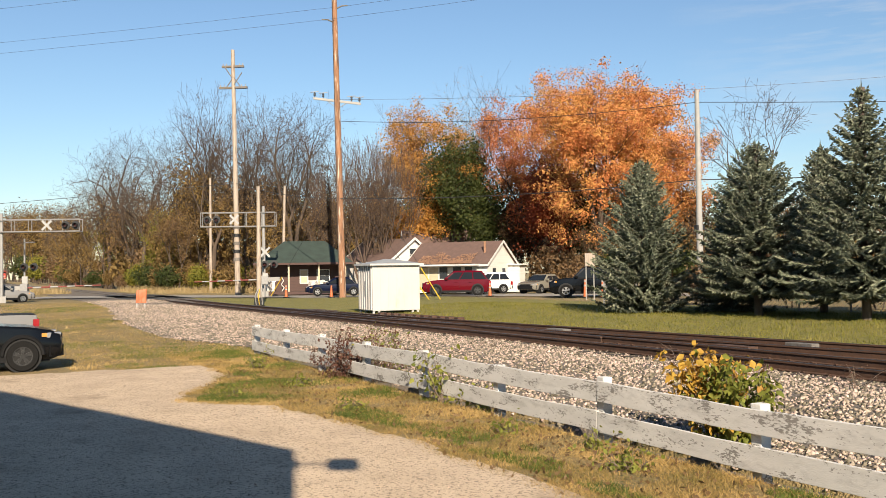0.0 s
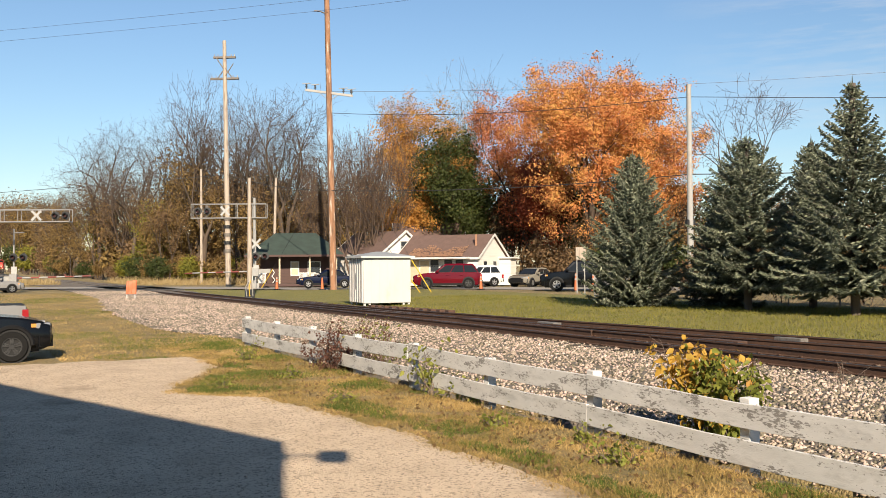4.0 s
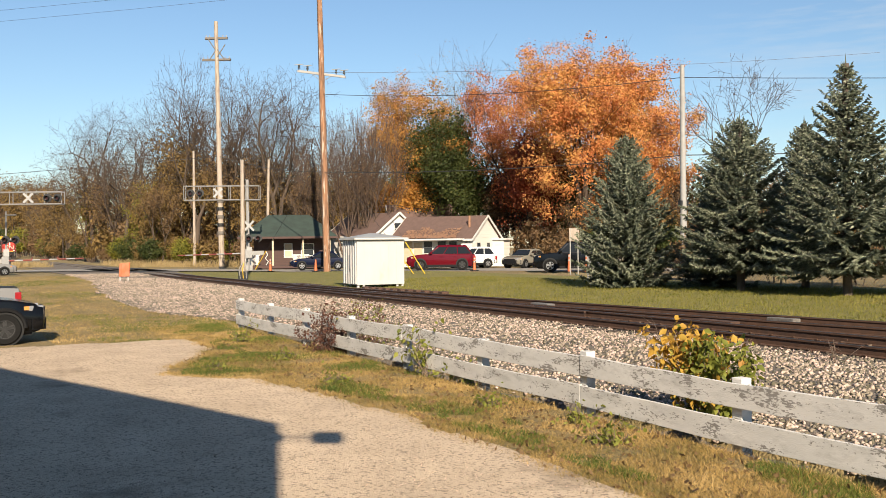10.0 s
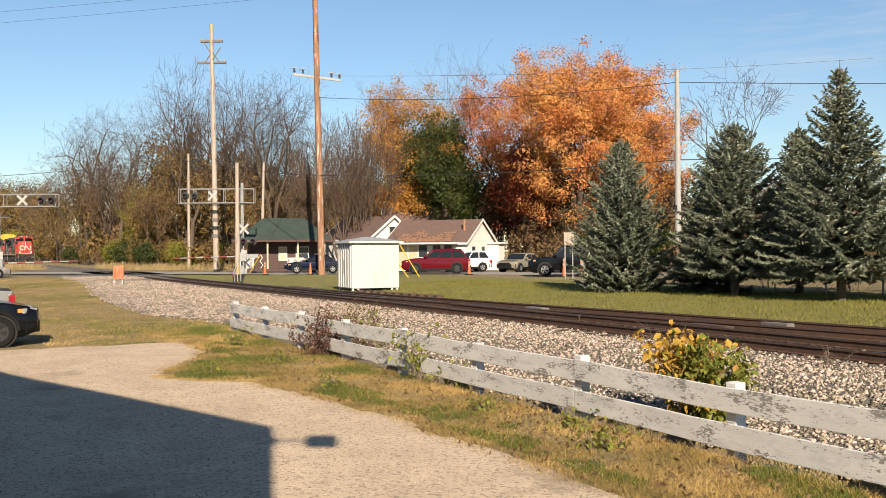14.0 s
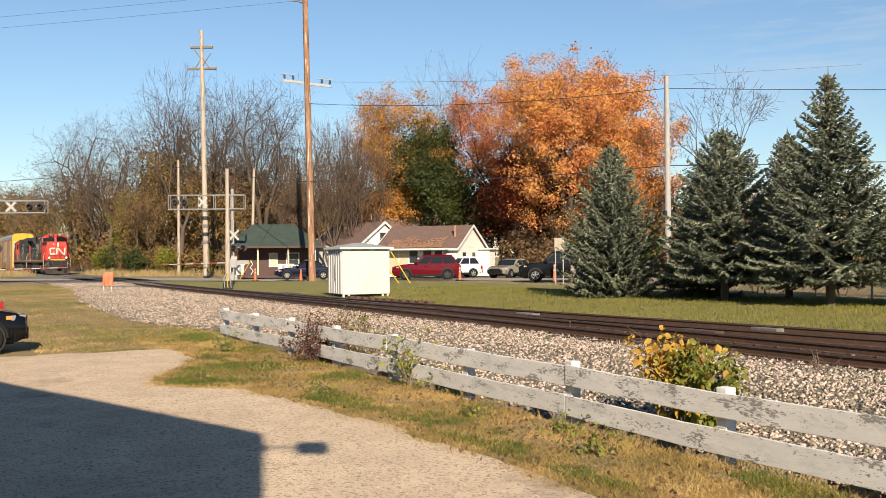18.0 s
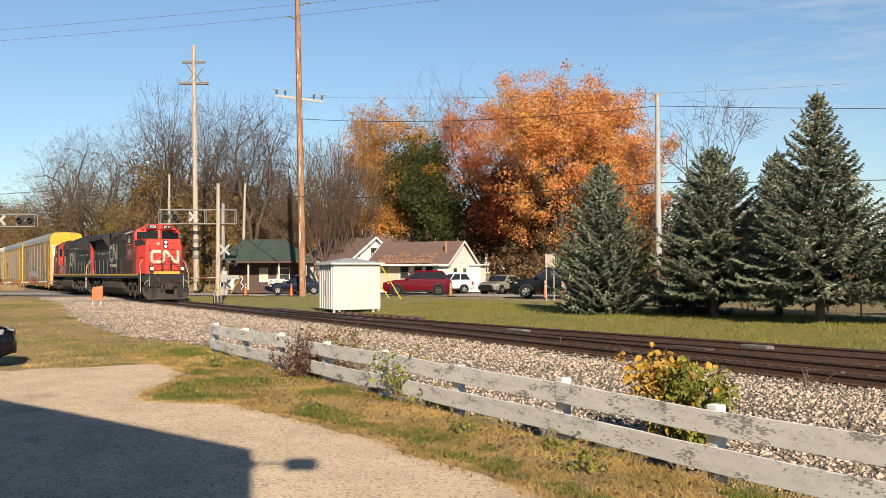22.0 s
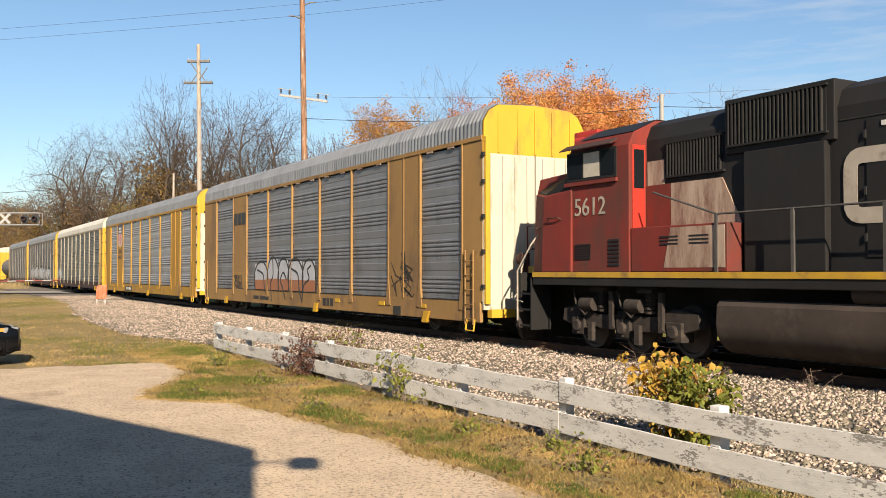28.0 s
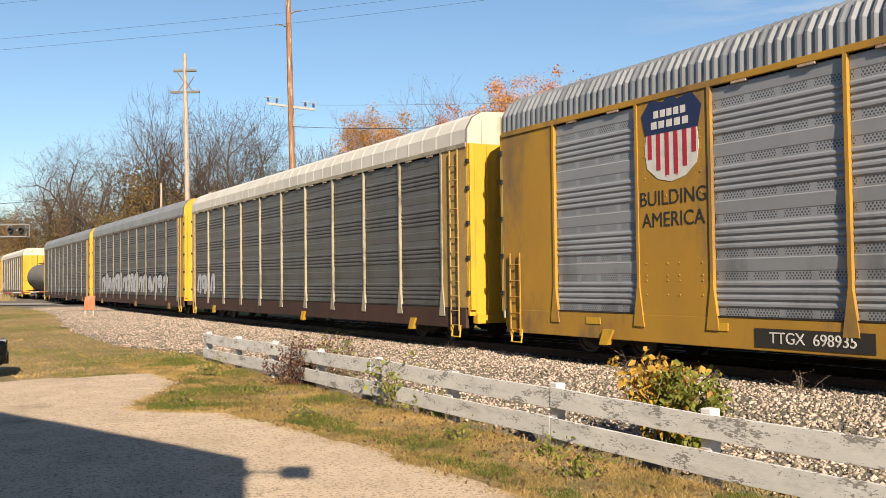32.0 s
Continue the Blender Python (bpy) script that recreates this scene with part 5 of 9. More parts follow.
# ---------------------------------------------------------------- houses
M_CLAP = material("white_clapboard", (0.592, 0.57, 0.525), (0.54, 0.518, 0.474), scale=1.2, rough=0.75, bump=0.3, fine=9, stretch=(0.2, 0.2, 7), dirt=(0.459, 0.422, 0.363), dirt_amount=0.15)
M_SHINGLE = material("brown_shingles", (0.126, 0.0777, 0.0629), (0.0925, 0.0577, 0.0466), scale=2.5, rough=0.95, bump=0.6, fine=18)
M_LEAFROOF = material("leaf_strewn_shingles", (0.296, 0.163, 0.0962), (0.207, 0.111, 0.0666), scale=5, rough=0.95, bump=0.6, fine=20)
M_GREENROOF = material("green_roof_shingles", (0.030, 0.048, 0.038), (0.020, 0.030, 0.024), scale=1.2, rough=0.9, bump=0.5, fine=15)
M_DARKWOOD = material("dark_brown_siding", (0.074, 0.0407, 0.0333), (0.0518, 0.0296, 0.0252), scale=2, rough=0.85, bump=0.3, stretch=(0.3, 0.3, 6))
M_WINDOW = glass_material("house_window", (0.03, 0.035, 0.04), 0.1)
M_TRIM = material("white_trim", (0.577, 0.562, 0.525), rough=0.6, bump=0.05)
M_TAN = material("tan_boards", (0.459, 0.385, 0.266), (0.4, 0.326, 0.222), scale=3, rough=0.8, bump=0.1)


def gable_block(ob, L, D, H, ridge, roof, wall=None, over=0.3, axis="x"):
    """Walls and gabled roof of a block: ridge along x from 0 to L, depth D in y."""
    w = wall or M_CLAP
    t = 0.15
    part("wall", Mesh().box(0, L, 0, t, 0, H), w, ob)
    part("wall", Mesh().box(0, L, D - t, D, 0, H), w, ob)
    for x in (0, L - t):
        part("gable_wall", Mesh().prism([(t, 0), (D - t, 0), (D - t, H), (D / 2, ridge), (t, H)], "x", x, x + t), w, ob)
    for s in (0, 1):
        y0 = -over if s == 0 else D + over
        z0 = H - over * (ridge - H) / (D / 2)
        m = Mesh().add([(-over, y0, z0 + 0.02), (L + over, y0, z0 + 0.02), (L + over, D / 2, ridge + 0.06), (-over, D / 2, ridge + 0.06), (-over, y0, z0 - 0.1), (L + over, y0, z0 - 0.1), (L + over, D / 2, ridge - 0.06), (-over, D / 2, ridge - 0.06)],
                       [(0, 1, 2, 3), (7, 6, 5, 4), (0, 4, 5, 1), (1, 5, 6, 2), (2, 6, 7, 3), (3, 7, 4, 0)])
        part("roof_slope", m, roof, ob)
        part("eave_board", Mesh().box(-over, L + over, y0 - 0.03 if s == 0 else y0, y0 if s == 0 else y0 + 0.03, z0 - 0.14, z0 + 0.03), M_TRIM, ob)
        for x in (-over, L + over):
            a, b = Vector((x, y0, z0 - 0.04)), Vector((x, D / 2, ridge + 0.0))
            d = (b - a) / 2
            part("barge_board", Mesh().slab((a + b) / 2, d, (0.02, 0, 0), Vector((1, 0, 0)).cross(d).normalized() * 0.1), M_TRIM, ob)


def window(ob, x, y, z, w, h, face, pane=M_WINDOW):
    """A window on a wall; face: -y or +x."""
    if face == "-y":
        f = Mesh().box(x - w / 2 - 0.08, x + w / 2 + 0.08, y - 0.05, y - 0.02, z - 0.08, z + h + 0.08)
        g = Mesh().box(x - w / 2, x + w / 2, y - 0.06, y - 0.05, z, z + h)
        b = Mesh().box(x - w / 2, x + w / 2, y - 0.075, y - 0.06, z + h / 2 - 0.02, z + h / 2 + 0.02)
    else:
        f = Mesh().box(x + 0.02, x + 0.05, y - w / 2 - 0.08, y + w / 2 + 0.08, z - 0.08, z + h + 0.08)
        g = Mesh().box(x + 0.05, x + 0.06, y - w / 2, y + w / 2, z, z + h)
        b = Mesh().box(x + 0.06, x + 0.075, y - w / 2, y + w / 2, z + h / 2 - 0.02, z + h / 2 + 0.02)
    wo = part("window_frame", f, M_TRIM, ob)
    part("pane", g, pane, wo)
    part("glazing_bar", b, M_TRIM, wo)


hz = 0.03
house = thing("white_house", pose(34.63, 74.08, hz, 0, 0, -56) @ Matrix.Diagonal((0.82, 1.0, 1.0, 1.0)), "low white clapboard house with brown shingle roof strewn with leaves", "house")
gable_block(house, 9.3, 5.6, 2.55, 4.35, M_SHINGLE)
litter_rng = np.random.default_rng(77)
lit_v = []
for i in range(900):
    a, b = litter_rng.random() * 6.4 + 1.2, -0.25 + 1.5 * litter_rng.random() ** 1.8
    if noise.noise((a * 0.7, b * 1.6, 3.0)) + 0.55 - 0.5 * b < 0.0:
        continue
    c, sz, an = Vector((a, b, 2.68 + b * 0.643)), 0.07 + 0.06 * litter_rng.random(), litter_rng.random() * 6.28
    u, w = Vector((math.cos(an), math.sin(an) * 0.84, math.sin(an) * 0.54)) * sz, Vector((-math.sin(an), math.cos(an) * 0.84, math.cos(an) * 0.54)) * sz * 0.7
    lit_v += [c - u, c - w, c + u, c + w]
part("leaf_litter", bulk("leaf_litter", [tuple(p) for p in lit_v], np.arange(len(lit_v)).reshape(-1, 4), M_LEAFROOF), M_LEAFROOF, house, "fallen leaves on the roof")
part("stovepipe", Mesh().tube((8.3, 1.3, 3.2), (8.3, 1.3, 4.35), 0.12, n=10), M_LEAFROOF, house)
part("porch_roof", Mesh().box(-0.6, 8.6, -1.0, -0.3, 2.28, 2.42), M_TRIM, house)
for x, w, h in ((4.3, 0.95, 1.0), (5.9, 0.9, 1.0), (7.2, 0.85, 1.0)):
    window(house, x, 0, 1.2, w, h, "-y")
part("door", Mesh().box(2.6, 3.6, -0.05, 0.0, 0.1, 2.1), M_TAN, house, "pale yellow door")
part("boarding", Mesh().box(0.4, 2.4, -0.05, 0.0, 0.3, 2.2), M_TAN, house, "tan boarded porch front")
for y in (1.3, 3.2):
    window(house, 9.3, y, 1.15, 0.62, 0.9, "+x")
window(house, 9.3, 4.8, 1.1, 0.6, 1.0, "+x")
part("side_porch", Mesh().box(9.3, 10.6, 4.2, 5.4, 0, 2.3).box(9.2, 10.9, 4.0, 5.6, 2.3, 2.42), M_CLAP, house)
house_b = thing("white_house", pose(32.7, 84.4, hz, 0, 0, -78), "white gabled house wing with dark roof behind the low house", "house")
gable_block(house_b, 7.5, 5.2, 3.0, 4.9, M_SHINGLE)
window(house_b, 7.5, 2.6, 2.95, 0.8, 1.0, "+x")
window(house_b, 7.5, 1.2, 1.2, 0.8, 1.1, "+x")
part("vent_pipe", Mesh().tube((3.5, 1.3, 4.4), (3.5, 1.3, 5.2), 0.07, n=8), M_TRIM, house_b)
house_c = thing("white_house", pose(38.0, 81.5, hz, 0, 0, -20), "house with hipped brown shingle roof behind the others", "house")
gable_block(house_c, 6.5, 6, 3.2, 5.9, M_SHINGLE)

hut = thing("brown_house", pose(22.9, 79.6, hz, 0, 0, -19), "small dark brown house with green roof and white porch rail", "house")
part("wall", Mesh().box(0.9, 7.6, 1.6, 1.75, 0, 2.7), M_DARKWOOD, hut)
part("wall", Mesh().box(7.45, 7.6, 1.75, 6.0, 0, 2.7), M_DARKWOOD, hut)
part("wall", Mesh().box(0.9, 1.05, 1.75, 6.0, 0, 2.7), M_DARKWOOD, hut)
part("wall", Mesh().box(1.05, 7.45, 5.85, 6.0, 0, 2.7), M_DARKWOOD, hut)
part("roof", Mesh().add([(-0.4, -0.3, 2.75), (8.2, -0.3, 2.75), (8.2, 6.5, 2.75), (-0.4, 6.5, 2.75), (2.2, 3.1, 4.75), (5.8, 3.1, 4.75), (-0.4, -0.3, 2.6), (8.2, -0.3, 2.6), (8.2, 6.5, 2.6), (-0.4, 6.5, 2.6)],
                        [(0, 1, 5, 4), (1, 2, 5), (2, 3, 4, 5), (3, 0, 4), (6, 7, 1, 0), (7, 8, 2, 1), (8, 9, 3, 2), (9, 6, 0, 3), (9, 8, 7, 6)]), M_GREENROOF, hut, "green hipped shingle roof")
part("eave_board", Mesh().box(-0.42, 8.22, -0.34, -0.3, 2.58, 2.76), M_DARKWOOD, hut)
part("porch_floor", Mesh().box(0.0, 7.6, 0.0, 1.6, 0, 0.25), M_DARKWOOD, hut)
for x in (0.1, 2.6, 5.2, 7.5):
    part("porch_post", Mesh().box(x - 0.07, x + 0.07, 0.02, 0.16, 0.25, 2.6), M_TAN, hut)
for i in range(26):
    x = 0.15 + i * 0.1 if i < 13 else 4.3 + (i - 13) * 0.1
    part("baluster", Mesh().box(x, x + 0.06, 0.05, 0.09, 0.3, 1.15), M_TRIM, hut)
part("porch_rail", Mesh().box(0.1, 1.5, 0.03, 0.12, 1.12, 1.2).box(4.2, 5.7, 0.03, 0.12, 1.12, 1.2), M_TRIM, hut)
window(hut, 5.6, 1.6, 1.1, 1.0, 1.0, "-y")
window(hut, 3.9, 1.6, 1.0, 0.6, 1.1, "-y", M_TAN)
part("scroll_ornament", Mesh().line([(2.0, -0.02, 0.3), (2.2, -0.02, 0.6), (1.95, -0.02, 0.9), (2.15, -0.02, 1.2), (2.0, -0.02, 1.5)], 0.04, 6), M_TRIM, hut)

# ---------------------------------------------------------------- vehicles
M_TYRE = material("tyre_rubber", (0.006, 0.006, 0.006), (0.009, 0.0086, 0.008), scale=20, rough=0.9, bump=0.2, spec=0.2)
M_CHROME = material("alloy_rim", (0.407, 0.407, 0.414), (0.333, 0.333, 0.34), scale=10, rough=0.3, metal=0.8, bump=0.0)
M_DARKRIM = material("black_rim", (0.022, 0.022, 0.022), (0.035, 0.035, 0.035), scale=10, rough=0.4, metal=0.3, bump=0.0)
M_CARGLASS = glass_material("car_glass", (0.012, 0.014, 0.016), 0.03)
M_PLASTIC = material("black_trim_plastic", (0.0065, 0.0065, 0.007), rough=0.7, bump=0.05, spec=0.2)
M_TAIL = material("tail_lamp_red", (0.259, 0.0111, 0.0148), rough=0.2, bump=0.0, coat=0.5)
M_HEAD = material("head_lamp", (0.407, 0.414, 0.429), rough=0.15, metal=0.4, bump=0.0, coat=0.6)
M_AMBER = material("amber_lamp", (0.555, 0.244, 0.0592), rough=0.2, bump=0.0)


def paint(name, c):
    return material(name, c, tuple(k * 0.92 for k in c), scale=2, rough=0.14, metal=0.0, bump=0.0, spec=0.28)


def wheel_thing(ob, x, y, r, rim_mat, w=0.23):
    side = 1 if y > 0 else -1
    n = 26
    prof = [(-w / 2, r * 0.62), (-w / 2, r * 0.93), (-w / 2 + 0.03, r * 0.985), (0, r), (w / 2 - 0.03, r * 0.985), (w / 2, r * 0.93), (w / 2, r * 0.62)]
    ty = Mesh().loft([[(x + q * math.cos(2 * math.pi * i / n), y + o, r + q * math.sin(2 * math.pi * i / n)) for i in range(n)] for o, q in prof], cap=False)
    t = part("tyre", ty, M_TYRE, ob, smooth=40)
    f = y + side * (w / 2 - 0.03)
    part("rim_disc", Mesh().tube((x, f - side * 0.06, r), (x, f - side * 0.045, r), r * 0.62, n=22), M_PLASTIC, t)
    rim = Mesh()
    for k in range(5):
        a = 2 * math.pi * k / 5 + 0.3
        for da in (-0.16, 0.16):
            d = Vector((math.cos(a + da), 0, math.sin(a + da)))
            tn = Vector((-math.sin(a + da), 0, math.cos(a + da)))
            rim.slab(Vector((x, f - side * 0.02, r)) + d * r * 0.36, d * r * 0.27, tn * r * 0.055, (0, 0.02, 0))
    rim.tube((x, f - side * 0.05, r), (x, f + side * 0.005, r), r * 0.16, n=12)
    lip = [(f - side * 0.06, r * 0.63), (f + side * 0.015, r * 0.63), (f + side * 0.015, r * 0.56), (f - side * 0.06, r * 0.56)]
    rim.loft([[(x + q * math.cos(2 * math.pi * i / 22), o, r + q * math.sin(2 * math.pi * i / 22)) for i in range(22)] for o, q in lip + lip[:1]], cap=False)
    part("rim", rim, rim_mat, t)


def vehicle(name, label, m, mat, L, W, H, belt, hood_h, ws0, ws1, rf, rb, r, clad=False, rim=None, bed=None, group="parked vehicles", ground=0.27, tail_h=None):
    """A car along +x: nose at x = L. ws0/ws1: windscreen foot and head, rf/rb: rear window head and foot, as x."""
    ob = thing(name, m, label, "car", group)
    tail_h = tail_h or belt
    ax = (L * 0.80, L * 0.195)
    stations = [(0.0, 0.80, ground + 0.18, tail_h - 0.16), (0.06, 0.90, ground + 0.06, tail_h - 0.02), (0.35, 0.98, ground, tail_h), (max(rb, 0.5) if bed is None else bed, 1.0, ground, tail_h if bed else belt), (ws0, 1.0, ground, belt), (ws0 + 0.12, 1.0, ground, hood_h), (L - 0.75, 0.985, ground, hood_h - 0.06), (L - 0.25, 0.93, ground, hood_h - 0.16), (L - 0.05, 0.84, ground + 0.08, hood_h - 0.26), (L, 0.76, ground + 0.16, hood_h - 0.36)]
    if bed is not None:
        stations.insert(4, (bed + 0.06, 1.0, ground, belt))
    rings = []
    for x, wf, zb, zt in stations:
        w = W / 2 * wf
        mid = zb + (zt - zb) * 0.55
        rings.append([(x, -w * 0.94, zb), (x, -w, zb + 0.12), (x, -w, mid), (x, -w * 0.955, zt - 0.05), (x, -w * 0.90, zt), (x, w * 0.90, zt), (x, w * 0.955, zt - 0.05), (x, w, mid), (x, w, zb + 0.12), (x, w * 0.94, zb)])
    body = part("body", Mesh().loft(rings), mat, ob, smooth=32)
    cab0 = bed if bed is not None else rb
    g = [(cab0, belt - 0.03, 0.90), (rf, H - 0.02, 0.72), (rf + 0.12, H, 0.70), ((rf + ws1) / 2, H + 0.02, 0.71), (ws1 - 0.1, H, 0.70), (ws1, H - 0.03, 0.72), (ws0 + 0.02, belt - 0.03, 0.90)]
    wb = W / 2
    gr = []
    for x, z, f in g:
        lo = belt - 0.03
        xx = x
        gr.append([(xx, -wb * 0.93, lo), (xx, -wb * (f + 0.03), z - 0.07 if z > belt + 0.1 else z), (xx, -wb * f * 0.93, z), (xx, wb * f * 0.93, z), (xx, wb * (f + 0.03), z - 0.07 if z > belt + 0.1 else z), (xx, wb * 0.93, lo)])
    part("roof", Mesh().loft(gr), mat, ob, smooth=32)
    # panes
    def quad(pts, nm, out):
        o = Vector(out)
        v = [Vector(p) + o * 0.012 for p in pts] + [Vector(p) - o * 0.02 for p in pts]
        part(nm, Mesh().add([tuple(p) for p in v], [(0, 1, 2, 3), (7, 6, 5, 4), (0, 4, 5, 1), (1, 5, 6, 2), (2, 6, 7, 3), (3, 7, 4, 0)]), M_CARGLASS, ob)
    quad([(ws0 - 0.03, -wb * 0.84, belt + 0.04), (ws0 - 0.03, wb * 0.84, belt + 0.04), (ws1 + 0.04, wb * 0.66, H - 0.07), (ws1 + 0.04, -wb * 0.66, H - 0.07)], "windscreen", (0.75, 0, 0.65))
    quad([(cab0 + 0.03, wb * 0.82, belt + 0.08), (cab0 + 0.03, -wb * 0.82, belt + 0.08), (rf - 0.03, -wb * 0.64, H - 0.09), (rf - 0.03, wb * 0.64, H - 0.09)], "rear_window", (-0.75, 0, 0.55))
    for s in (-1, 1):
        n = 3 if (ws0 - cab0) > 2.6 else 2
        for k in range(n):
            a, b = k / n, (k + 1) / n
            x0, x1 = cab0 + 0.12 + (ws0 - cab0 - 0.22) * a, cab0 + 0.12 + (ws0 - cab0 - 0.22) * b - 0.07
            t0, t1 = rf + 0.06 + (ws1 - rf - 0.12) * a, rf + 0.06 + (ws1 - rf - 0.12) * b - 0.07
            quad([(x0, s * wb * 0.925, belt + 0.03), (x1, s * wb * 0.925, belt + 0.03), (t1, s * wb * 0.765, H - 0.12), (t0, s * wb * 0.765, H - 0.12)], "side_window", (0, s, 0.3))
            part("door_seam", Mesh().box(x0 - 0.045, x0 - 0.035, min(s * wb * 0.985, s * wb * 1.004), max(s * wb * 0.985, s * wb * 1.004), ground + 0.2, belt - 0.08), M_PLASTIC, body)
            if k:
                part("door_handle", Mesh().box(x0 + 0.08, x0 + 0.26, min(s * wb * 0.99, s * wb * 1.03), max(s * wb * 0.99, s * wb * 1.03), belt - 0.2, belt - 0.16), mat, body)
        part("mirror", Mesh().box(ws0 - 0.32, ws0 - 0.14, min(s * wb * 0.95, s * (wb + 0.19)), max(s * wb * 0.95, s * (wb + 0.19)), belt + 0.02, belt + 0.18), mat, ob, bevel=0.03)
        part("sill", Mesh().box(ax[1] + r, ax[0] - r, min(s * wb * 0.9, s * wb * 1.006), max(s * wb * 0.9, s * wb * 1.006), ground - 0.03, ground + 0.12), M_PLASTIC, body)
        for x in ax:
            arch = Mesh().tube((x, s * (wb - 0.32), r + 0.02), (x, s * (wb + 0.002), r + 0.02), r * 1.17, n=24)
            part("wheel_arch", arch, M_DARK, body)
            if clad:
                cl = []
                for i in range(13):
                    a = math.pi * i / 12
                    cl.append((x + r * 1.24 * math.cos(a), s * (wb + 0.012), r + 0.02 + r * 1.22 * math.sin(a)))
                part("arch_trim", Mesh().line(cl, 0.055, 6), M_PLASTIC, body)
            wheel_thing(ob, x, s * (wb - 0.055), r, rim or M_CHROME)
        part("headlamp", Mesh().slab((L - 0.22, s * wb * 0.70, hood_h - 0.27), (0.17, -s * 0.10, 0), (0.02, s * 0.14, 0), (0, 0, 0.065)), M_HEAD, ob, bevel=0.02)
        part("turn_lamp", Mesh().slab((L - 0.40, s * wb * 0.90, hood_h - 0.26), (0.09, -s * 0.02, 0), (0, s * 0.025, 0), (0, 0, 0.045)), M_AMBER, ob)
        part("tail_lamp", Mesh().box(-0.01, 0.16, min(s * wb * 0.66, s * wb * 0.93), max(s * wb * 0.66, s * wb * 0.93), tail_h - 0.42, tail_h - 0.12), M_TAIL, ob, bevel=0.02)
    part("front_bumper", Mesh().loft([[(L - 0.32, -wb * 0.96, z), (L + 0.03, -wb * 0.70, z), (L + 0.06, 0, z), (L + 0.03, wb * 0.70, z), (L - 0.32, wb * 0.96, z)] for z in (ground + 0.06, ground + 0.34)]), M_PLASTIC, ob)
    part("grille", Mesh().box(L - 0.04, L + 0.015, -wb * 0.55, wb * 0.55, hood_h - 0.40, hood_h - 0.24), M_PLASTIC, ob, bevel=0.01)
    part("rear_bumper", Mesh().loft([[(0.25, -wb * 0.97, z), (-0.05, -wb * 0.75, z), (-0.07, 0, z), (-0.05, wb * 0.75, z), (0.25, wb * 0.97, z)] for z in (ground + 0.08, ground + 0.34)]), M_PLASTIC if bed is None else M_CHROME, ob)
    part("rear_plate", Mesh().box(-0.03, -0.005, -0.16, 0.16, tail_h - 0.35, tail_h - 0.2), M_TRIM, ob)
    part("underbody", Mesh().box(0.3, L - 0.3, -wb * 0.8, wb * 0.8, ground - 0.06, ground + 0.1), M_DARK, ob)
    if bed is not None:
        part("bed_liner", Mesh().box(0.08, bed - 0.05, -wb * 0.80, wb * 0.80, tail_h + 0.004, tail_h + 0.012), M_DARK, ob)
    return ob


P_BLACK, P_RED, P_WHITE = paint("black_car_paint", (0.004, 0.0045, 0.0055)), paint("dark_red_car_paint", (0.085, 0.0025, 0.0075)), paint("white_car_paint", (0.548, 0.54, 0.525))
P_SILVER, P_NAVY, P_GREYSEDAN = paint("silver_car_paint", (0.19, 0.185, 0.18)), paint("navy_car_paint", (0.004, 0.006, 0.02)), paint("beige_car_paint", (0.17, 0.155, 0.125))
vehicle("suv", "black compact SUV with dark cladding parked on the yard", pose(-2.35, 26.05, -0.56, 0, 0, 0), P_BLACK, 4.62, 1.86, 1.70, 1.10, 1.13, 3.0, 2.2, 0.55, 0.15, 0.375, clad=True, rim=M_DARKRIM)
vehicle("pickup_truck", "silver pickup truck parked beyond the black SUV", pose(2.0, 30.2, -0.55, 0, 0, 180), P_SILVER, 5.6, 1.95, 1.82, 1.18, 1.2, 3.9, 3.2, 2.3, 2.0, 0.39, bed=2.0, tail_h=1.22)
vehicle("suv", "dark red SUV with black wheels waiting on the street", pose(34.6, 59.75, 0.07, 0, 0, 151), P_RED, 5.0, 2.0, 1.80, 1.15, 1.17, 3.45, 2.75, 0.65, 0.2, 0.39, rim=M_DARKRIM)
vehicle("suv", "large black SUV with bright alloy wheels waiting on the street", pose(38.4, 48.2, 0.07, 0, 0, 146), P_BLACK, 5.3, 2.05, 1.92, 1.22, 1.25, 3.8, 3.15, 0.45, 0.15, 0.41)
vehicle("suv", "small white SUV parked beside the white house", pose(39.6, 65.3, 0.07, 0, 0, 165), P_WHITE, 4.1, 1.78, 1.65, 1.05, 1.08, 2.9, 2.2, 0.5, 0.15, 0.33)
vehicle("sedan", "beige sedan parked beside the house", pose(42.6, 63.0, 0.07, 0, 0, 205), P_GREYSEDAN, 4.7, 1.78, 1.45, 0.95, 0.95, 3.2, 2.5, 1.25, 0.75, 0.32)
vehicle("sedan", "dark blue sedan with silver wheels behind the tall pole", pose(28.4, 68.9, 0.07, 0, 0, 160), P_NAVY, 4.6, 1.8, 1.43, 0.92, 0.93, 3.1, 2.4, 1.25, 0.75, 0.32)
vehicle("sedan", "silver car waiting at the lowered crossing gate", pose(0.4, 78.0, -0.10, 0, 0, 10), P_SILVER, 4.6, 1.8, 1.5, 0.95, 0.95, 3.1, 2.4, 1.25, 0.75, 0.32)
vehicle("sedan", "dark car parked beyond the pickup truck", pose(-3.6, 33.5, -0.5, 0, 0, 0), P_BLACK, 4.6, 1.8, 1.45, 0.95, 0.95, 3.1, 2.4, 1.25, 0.75, 0.32)

